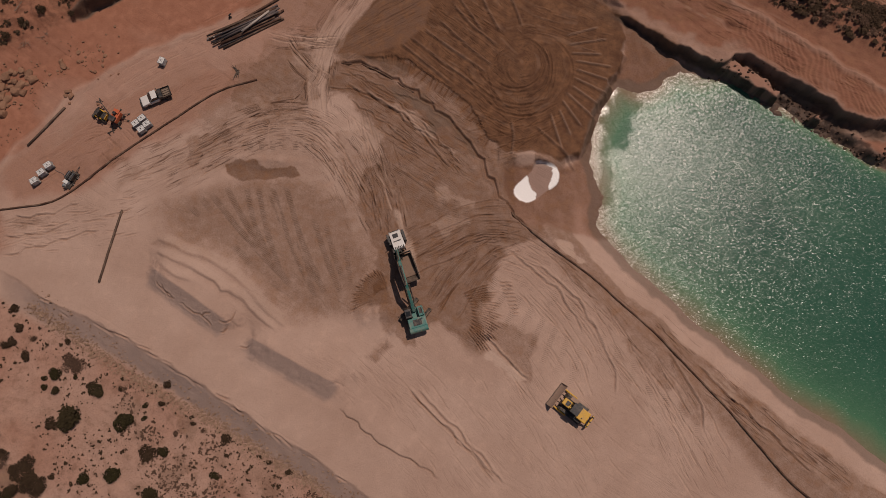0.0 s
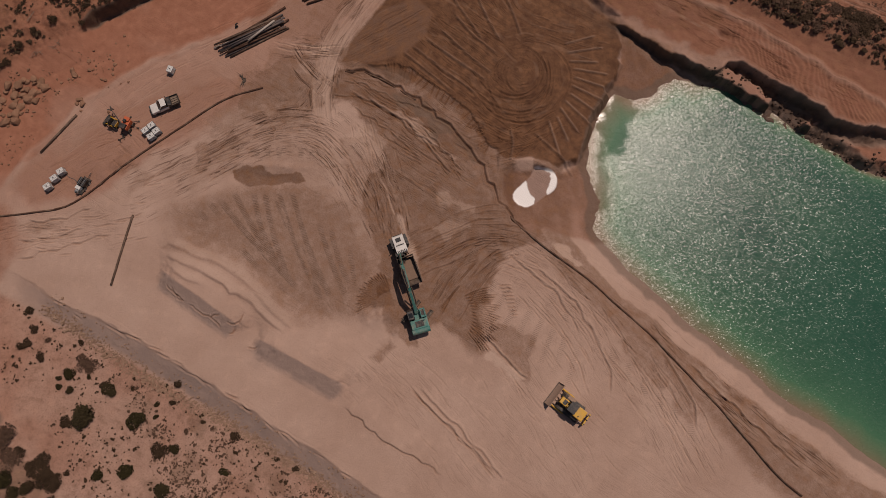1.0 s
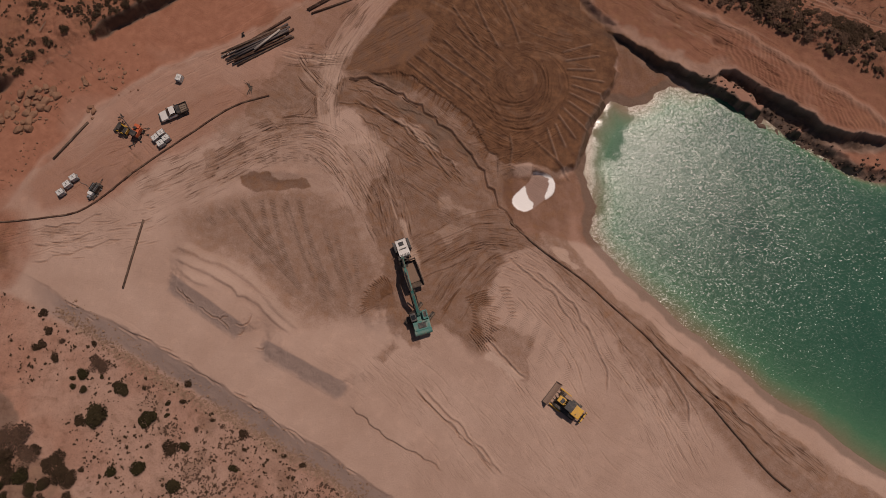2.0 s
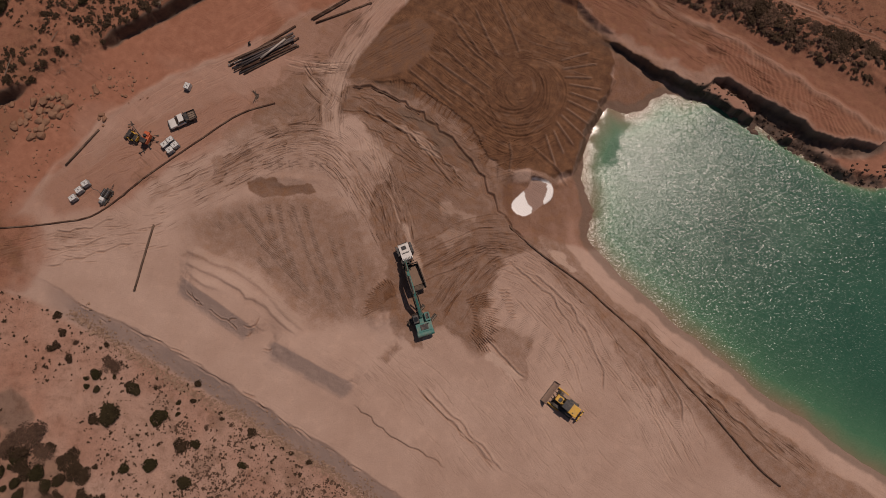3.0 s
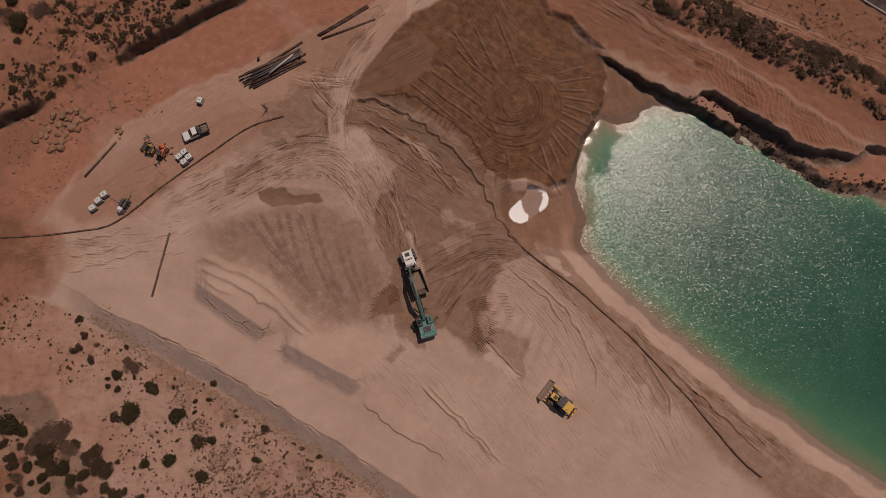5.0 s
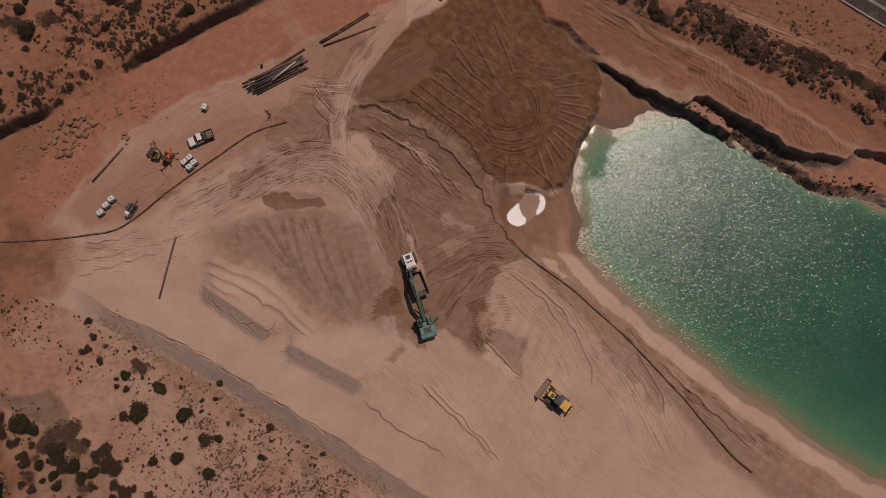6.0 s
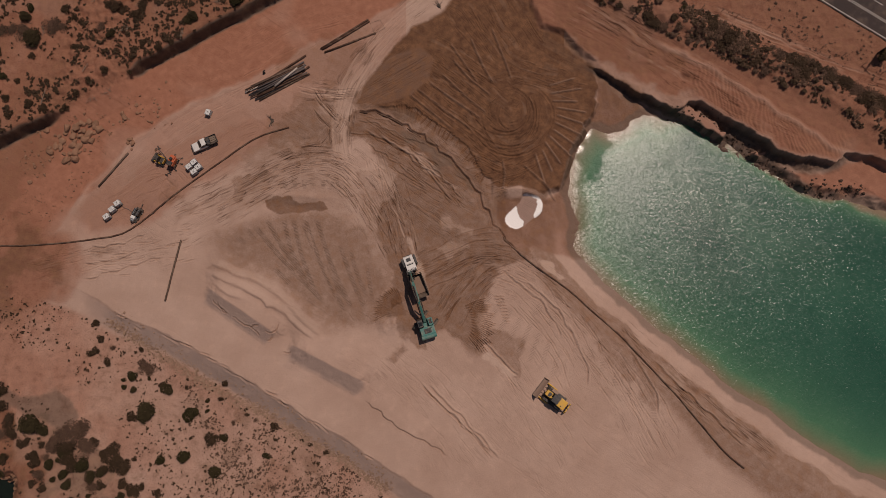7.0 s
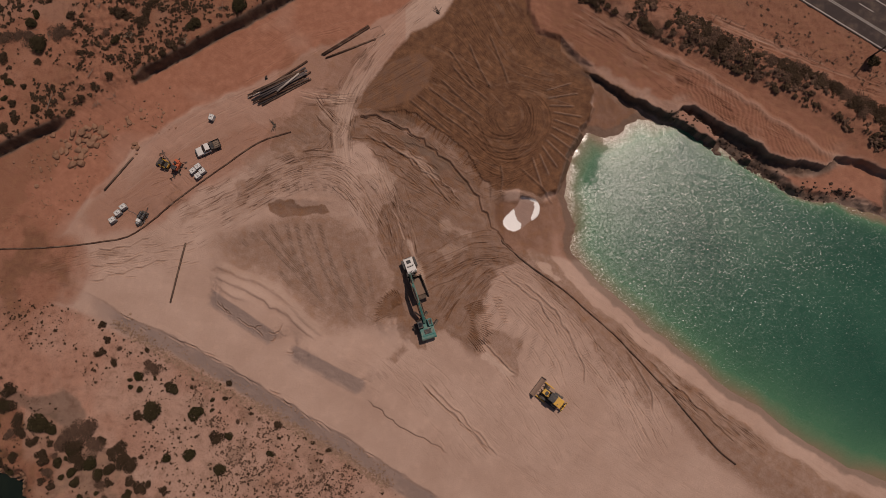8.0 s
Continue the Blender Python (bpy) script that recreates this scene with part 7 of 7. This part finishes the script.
places = [(r.uniform(-84, -55), r.uniform(27, 52)) for _ in range(1500)]
scatter_stones("gravel", [p for p in places if rough(np.array(p[0]), np.array(p[1]), 5, 201)[0] > 0.1 and grid_at(bench, *p) > 2], "loose gravel on the red bench", red_rock, 0.06, 0.16)
foot = np.array(curve([(23.7, 59.15), (31.56, 54.44), (40.32, 48.65), (47.73, 47.42), (54.76, 42.42), (60.75, 36.4), (67.55, 33.05), (75.95, 32.93)], 0.6))
places = [(foot[k][0] + r.gauss(-0.6, 0.8), foot[k][1] + r.gauss(-0.9, 0.9)) for k in (r.randrange(len(foot)) for _ in range(330))]
places = [p for p in places if p[0] > 41 and grid_at(north_d, *p) > -0.5 and height_at(*p) < 0.4 and outside(np.array(p[0]), np.array(p[1]), FILL) > 0.3]
scatter_stones("cliff_rubble", places, "dark clods fallen from the pit's cliff", dark_clod, 0.10, 0.3)
places = [(r.uniform(-88, -60), r.uniform(-27, -10)) for _ in range(1600)]
scatter_stones("shore_rubble", [p for p in places if -6.5 < height_at(*p) < -1.9], "broken red rock on the cove's steep shore", red_rock, 0.15, 0.5)

# dry sticks, stumps and scrap
for name, (x, y), label in (("dead_stump", (-32.68, 46.19), "dark uprooted stump on the sand"), ("dead_stump", (-1.66, 68.87), "dark heap of dead branches on the sand")):
    s = thing(name, x, y, r.uniform(0, 360), label, "stump", "stumps")
    part("root_ball", boulder(31, 0.6), bark, s, at=Matrix.Diagonal((0.9, 0.6, 0.7, 1)))
    for k in range(9):
        a = r.choice((0.3, 0.7, 2.9, 3.5, 5.2)) + r.uniform(-0.35, 0.35)
        c = Vector((r.uniform(-0.4, 0.4), r.uniform(-0.25, 0.25), 0.12))
        far = r.uniform(0.4, 1.5)
        part("branch", rod(c, c + Vector((far * math.cos(a), far * math.sin(a), r.uniform(-0.05, 0.5))), r.uniform(0.05, 0.1), 0.025, 6), bark, s)
fx, fy = (-13.39, 64.91)
f = thing("stick_frame", fx, fy, 25, "flat square frame of thin sticks on red earth", "frame")
for a, b in (((-1.1, -1.1), (1.1, -1.0)), ((1.1, -1.1), (1.0, 1.1)), ((1.1, 1.0), (-1.1, 1.1)), ((-1.0, 1.1), (-1.1, -1.1))):
    part("stick", rod((*a, 0.06), (*b, 0.08), 0.022, sides=6), wood_grey, f)
for (x, y), turn, long in zip(((-73.35, 50.28), (-66.3, 55.83)), (76, 58), (3.0, 1.9)):
    s = thing("fallen_pole", x, y, turn, "pale fallen timber pole among dry shrubs", "pole", "fallen poles")
    part("shaft", rod((-long / 2, 0, 0.25), (long / 2, 0, 0.4), 0.075, 0.05, 8), wood_grey, s)


# thin hose from the totes to the pump, and dead branches in the scrub
pipe_thing("hose", curve([(-59.48, 30.73), (-58.9, 30.19), (-58.18, 29.93), (-57.6, 29.39)], 0.6), 0.05, pipe_grey, "thin grey hose between totes and pump", wall=0.015, sides=6)
for k, (x, y) in enumerate([(-59.54, 63.62), (-60.56, 62.95), (-57.38, 68.19), (-65.49, 69.46), (-74.56, 62.92), (-77.85, 64.11), (-49.04, 61.99), (-42.4, 68.21), (-65.67, 50.47), (-62.63, 51.75)]):
    s = thing("dead_branches", x, y, 37 * k, "pale dead branches lying among dry shrubs", "branches", "dead branches")
    for j in range(7):
        a, far = r.uniform(0, 6.28), r.uniform(0.6, 1.5)
        c = Vector((r.uniform(-0.5, 0.5), r.uniform(-0.5, 0.5), 0.15))
        part("branch", rod(c, c + Vector((far * math.cos(a), far * math.sin(a), r.uniform(0, 0.35))), 0.04, 0.015, 5), wood_grey, s)


# ---- shrubs ----
SHRUBS = []
for k, (leaf, clumps, tall, size, hollow, lobes) in enumerate(((leaf_green, 1050, 0.75, 0.070, 0.6, 7), (leaf_green, 950, 0.65, 0.072, 0.55, 6), (leaf_olive, 850, 0.6, 0.072, 0.4, 7),
                                                             (leaf_olive, 800, 0.55, 0.072, 0.35, 6), (leaf_dry, 750, 0.4, 0.062, 0.2, 8), (leaf_green, 850, 0.75, 0.075, 0.65, 3))):
    s = tagged(new("shrub"), "", "shrub", "shrubs")
    part("stem", stems(k + 50, 9, 0.75, 0.5 * tall), bark, s)
    part("crown", crown(k + 20, clumps, 1.0, tall, size, hollow, lobes), leaf, s)
    SHRUBS.append(s)
WORDS = ("rounded dark green shrub on red sandy ground", "dense dark green shrub on red sandy ground", "low olive brown shrub on red sandy ground",
         "patchy olive brown shrub on red sandy ground", "dry grey leafless shrub on red sandy ground", "compact dark green shrub on red sandy ground")
used = set()


def shrub(x, y, radius, kind, seed, low=1.0):
    q = random.Random(seed)
    m = pose(x, y, height_at(x, y) - 0.03, 0, 0, q.uniform(0, 360)) @ Matrix.Diagonal((radius, radius * q.uniform(0.8, 1.1), radius * low * q.uniform(0.75, 1.0), 1))
    if kind not in used:
        used.add(kind)
        SHRUBS[kind].matrix_basis = m
        ob = SHRUBS[kind]
    else:
        ob = copy_thing(SHRUBS[kind], Matrix())
        ob.matrix_basis = m
    return tagged(ob, WORDS[kind])


def spread(count, x0, x1, y0, y1, keep, cell, seed):
    q = np.random.default_rng(seed)
    x, y = q.uniform(x0, x1, count * 30), q.uniform(y0, y1, count * 30)
    likely = rough(x, y, cell, seed) + q.normal(0, 0.35, len(x)) > 0.05
    out = []
    for a, b in zip(x[likely].tolist(), y[likely].tolist()):
        if keep(a, b):
            out.append((a, b))
            if len(out) == count:
                break
    return out


# south-west scrub: place, radius, sort
BIG = zip(((-53.39, -5.46), (-45.15, -6.56), (-49.94, -2.35), (-55.97, 0.32), (-54.21, 2.03), (-53.02, 1.41), (-41.64, -10.47), (-39.5, -10.24), (-46.36, -13.53), (-50.3, -13.83), (-40.63, -15.73), (-31.02, -8.53), (-55.66, -1.98), (-57.38, -1.53), (-50.86, -1.29), (-59.7, 5.31), (-60.36, 2.72), (-59.79, -12.85), (-58.22, -14.14), (-56.39, -15.14), (-54.83, 4.93), (-61.78, 6.9), (-32.24, -13.56), (-39.62, -1.04), (-55.66, -6.59), (-62.82, 9.55), (-62.43, 4.76), (-42.86, -3.93), (-42.66, -5.88), (-40.37, -3.78), (-35.68, -6.47), (-23.24, -9.76), (-21.92, -12.88), (-24.66, -11.58), (-57.57, -0.15), (-63.17, 4.36), (-52.99, -0.06), (-38.04, -7.81), (-35.91, -5.57), (-29.13, -2.54), (-34.2, -7.43), (-46.47, -1.81)),
          (2.1, 1.5, 1.2, 1.15, 1.5, 1.3, 1.4, 1.0, 1.35, 1.1, 1.4, 0.95, 0.75, 0.6, 0.7, 0.7, 0.9, 1.2, 1.6, 1.3, 0.6, 0.8, 0.8, 0.7, 1.1, 0.8, 0.9, 0.5, 0.5, 0.6, 0.5, 0.5, 0.7, 0.5, 0.5, 0.8, 0.4, 0.6, 0.5, 0.4, 0.5, 0.5),
          (0, 5, 5, 1, 4, 4, 2, 1, 0, 1, 0, 2, 1, 1, 3, 4, 3, 2, 2, 3, 3, 2, 5, 2, 2, 2, 2, 5, 5, 3, 3, 2, 3, 3, 5, 3, 5, 4, 3, 2, 4, 3))
for k, ((x, y), rad, kind) in enumerate(BIG):
    if grid_at(shoulder, x, y) > 2.4:
        shrub(x, y, rad, kind, k)
COAST = zip(((-78.02, -1.59), (-78.03, -4.48), (-76.06, -6.62), (-72.53, -7.63), (-75.36, -8.82), (-66.22, -9.25), (-64.14, -8.33), (-68.05, -10.82), (-62.93, -11.37), (-65.86, -11.33), (-61.8, -10.73), (-58.48, -12.1), (-63.18, -14.37), (-70.2, -10.79), (-60.18, -15.63), (-57.7, -13.52), (-56.39, -14.29), (-54.78, -13.57), (-68.53, -14.29), (-56.45, -17.73), (-54.84, -18.77), (-50.56, -19.2), (-53.24, -18.05), (-59.89, -12.83), (-65.69, -13.4), (-72.78, -10.28), (-77.27, -9.26), (-73.71, -10.74)),
            (1.6, 1.6, 1.4, 2.2, 1.5, 2.2, 2.4, 1.8, 2.0, 2.0, 1.1, 1.5, 1.5, 0.8, 1.1, 1.2, 1.1, 0.6, 1.2, 1.2, 1.3, 1.0, 0.8, 1.3, 1.6, 1.0, 1.2, 0.9),
            (2, 3, 3, 0, 3, 4, 4, 4, 4, 3, 2, 2, 1, 2, 1, 2, 2, 2, 0, 2, 2, 2, 3, 4, 3, 3, 4, 3))
for k, ((x, y), rad, kind) in enumerate(COAST):
    shrub(x, y, rad, kind, 200 + k)
for k, (x, y) in enumerate(spread(64, -84, -54, -22, -3, lambda x, y: outside(np.array(x), np.array(y), HEADLAND) < -0.4 and height_at(x, y) > -2.6, 3, 227)):
    shrub(x, y, 0.45 + 1.0 * ((k * 37) % 11) / 11, (0, 2, 3, 1, 2, 4)[k % 6], 600 + k)
# northern bank
BANKSIDE = zip(((37.72, 65.86), (38.91, 64.21), (40.49, 63.49), (49.13, 63.14), (50.4, 61.38), (51.81, 60.21), (50.63, 59.08), (53.06, 58.47), (54.78, 59.59), (56.56, 55.56), (58.35, 54.06), (62.54, 56.27), (64.25, 55.11), (66.21, 55.42), (64.94, 53.51), (67.66, 53.93), (69.12, 52.55), (70.5, 53.43), (63.3, 53.2), (72.19, 51.38), (73.88, 49.33), (75.52, 47.96), (77.49, 49.28), (78.64, 47.36), (79.78, 45.46), (76.7, 46.28), (81.22, 46.77), (74.9, 50.77), (44.55, 66.94), (28.38, 70.11), (32.4, 67.81), (31.05, 69.01), (34.74, 66.84), (43.16, 62.99), (45.17, 60.88), (46.88, 62.01), (60.43, 56.65), (42.2, 64.63), (81.4, 43.99), (26.25, 71.08)),
               (1.5, 1.7, 1.3, 1.6, 1.8, 2.0, 1.7, 1.5, 1.2, 1.5, 1.6, 1.7, 1.9, 1.8, 1.7, 2.0, 1.8, 1.4, 1.3, 1.8, 2.0, 2.1, 1.8, 2.0, 1.9, 1.6, 1.7, 1.3, 0.9, 1.2, 0.9, 0.8, 0.8, 1.1, 1.1, 1.0, 1.3, 1.0, 1.7, 1.3),
               (2, 3, 4, 2, 4, 3, 2, 4, 4, 3, 4, 2, 3, 4, 2, 3, 2, 4, 4, 2, 4, 2, 4, 3, 2, 4, 2, 4, 0, 2, 2, 3, 4, 4, 4, 4, 4, 3, 2, 2))
for k, ((x, y), rad, kind) in enumerate(BANKSIDE):
    shrub(x, y, rad, kind, 300 + k, 0.8)
# north-west scrub
WILD = zip(((-76, 61.12), (-77.79, 65.83), (-77.52, 67.55), (-78.28, 62.97), (-80.46, 63.57), (-73.07, 64.04), (-71.45, 63.79), (-62.34, 62.52), (-61.64, 67.9), (-60.53, 67.31), (-63.28, 68.51), (-57.79, 66.12), (-56.61, 67.83), (-39.23, 69.33), (-46.87, 65.39), (-48.12, 64.84), (-82.88, 59.07), (-82.1, 55.36), (-76.26, 58.19), (-81.91, 51.26), (-81.13, 54.01), (-70.88, 67.23), (-68.95, 65.7), (-67.82, 64.88), (-68.5, 60), (-66.57, 59.63), (-64.03, 63.91), (-62.89, 55.43), (-58.69, 55.37), (-57.8, 57.93), (-56.14, 60.16), (-53.16, 59.78), (-51.1, 60.89), (-49.89, 62.01), (-55.86, 69.56), (-55.06, 70.48), (-75.21, 70.41), (-82.53, 63.03), (-78.46, 53.42), (-73.22, 53.35), (-75.96, 48.97), (-80.23, 50.13), (-68.14, 51.39), (-65.92, 53.8), (-73.29, 48.06), (-79.4, 46.84), (-81.34, 45.45), (-70.21, 48.56), (-49.42, 69.47), (-51.71, 68.11)),
           (2.3, 1.4, 1.0, 1.9, 1.4, 1.8, 1.2, 1.1, 1.6, 1.3, 0.9, 1.4, 1.3, 1.9, 1.3, 1.2, 1.5, 0.8, 0.9, 0.7, 0.9, 1.0, 1.0, 0.9, 1.0, 0.9, 1.0, 0.9, 0.7, 0.9, 0.9, 0.9, 0.9, 0.9, 1.2, 1.0, 0.7, 1.8, 0.7, 0.6, 1.1, 0.9, 0.8, 0.8, 1.2, 1.0, 1.2, 0.9, 1.0, 0.8),
           (0, 0, 5, 4, 4, 4, 4, 5, 2, 2, 2, 2, 3, 0, 0, 1, 2, 2, 2, 5, 5, 2, 3, 3, 3, 2, 4, 2, 2, 3, 3, 2, 2, 3, 2, 2, 2, 4, 2, 2, 2, 2, 2, 3, 2, 2, 3, 2, 2, 3))
for k, ((x, y), rad, kind) in enumerate(WILD):
    shrub(x, y, rad, kind, 400 + k)


def tufts(name, places, label, material, lo, hi):
    """Countless low dry tussocks in one mesh."""
    q = random.Random(len(places) + 3)
    verts, faces = [], []
    for x, y in places:
        s, z = q.uniform(lo, hi) * q.choice((0.6, 0.8, 1.0, 1.5)), height_at(x, y)
        for _ in range(9):
            a, d = q.uniform(0, 6.28), q.uniform(0, 0.7) * s
            cx, cy, cz = x + d * math.cos(a), y + d * math.sin(a), z + q.uniform(0.12, 0.5) * s
            k = len(verts)
            w = s * q.uniform(0.22, 0.42)
            verts.append((cx, cy, cz + 0.35 * w))
            for i in range(4):
                t = a + i * 1.5708 + q.uniform(-0.4, 0.4)
                verts.append((cx + w * math.cos(t), cy + w * math.sin(t), cz + q.uniform(-0.3, 0.1) * w))
            faces += [(k, k + 1 + i, k + 1 + (i + 1) % 4) for i in range(4)]
    me = bpy.data.meshes.new(name)
    me.from_pydata(verts, [], faces)
    me.materials.append(material)
    return tagged(new(name, me), label, "tussocks", kind="stuff")


def bare_lane(x, y):
    """The sandy lane between the coastal shrubs and the scrub."""
    d, _, _ = to_line(np.array(x), np.array(y), [(-90, 9), (-76.6, 2.6), (-68.2, -1.6), (-59.5, -11.0), (-55.7, -18.8), (-52, -26)])
    return abs(float(d)) < 3.2


south = spread(1700, -85, 0, -26, 22, lambda x, y: grid_at(SCRUB_IN, x, y) > 0.6 and height_at(x, y) > -2.1 and not bare_lane(x, y), 6, 211)
tufts("dry_tussocks", south, "small dry brown tussocks on sandy ground", leaf_olive, 0.12, 0.30)
thicket = spread(1500, -48, -16, -22, -1, lambda x, y: grid_at(SCRUB_IN, x, y) > 0.8 and x + 0.4 * y > -49, 3, 223)
tufts("grey_tussocks", thicket, "thin dry grey-brown tussocks on sandy ground", leaf_dry, 0.10, 0.28)
upland = spread(2200, -95, -25, 42, 80, lambda x, y: grid_at(NW_IN, x, y) > 0.8, 5, 213)
tufts("upland_tussocks", upland, "small dark dry shrubs on red ground", leaf_olive, 0.25, 0.6)
verge = spread(2300, 20, 95, 30, 82, lambda x, y: grid_at(NORTH_IN, x, y) > 0.9 and -3.6 < grid_at(bank, x, y) < 3.4, 4, 217)
tufts("bank_tussocks", verge[::3], "dry brown tussocks on the red bank", leaf_olive, 0.3, 0.75)
tufts("bank_twigs", verge[1::3], "dry grey twigs on the red bank", leaf_dry, 0.3, 0.75)
far_verge = spread(420, 30, 95, 40, 82, lambda x, y: grid_at(bank, x, y) > 5.5 and grid_at(bank, x, y) < 15, 4, 219)
tufts("verge_tussocks", far_verge, "sparse dry tussocks on the road verge", leaf_dry, 0.14, 0.34)
# a small tree by the pole
tx, ty = (80.11, 56.69)
tree = thing("tree", tx, ty, 40, "small dark green tree beside the power pole", "tree")
part("trunk", stems(91, 6, 0.8, 1.6, 0.09), bark, tree)
part("crown", crown(95, 420, 1.0, 0.95, 0.16, 0.35, 6), leaf_green, tree, at=pose(0, 0, 0.7) @ Matrix.Diagonal((1.35, 1.35, 1.7, 1)))
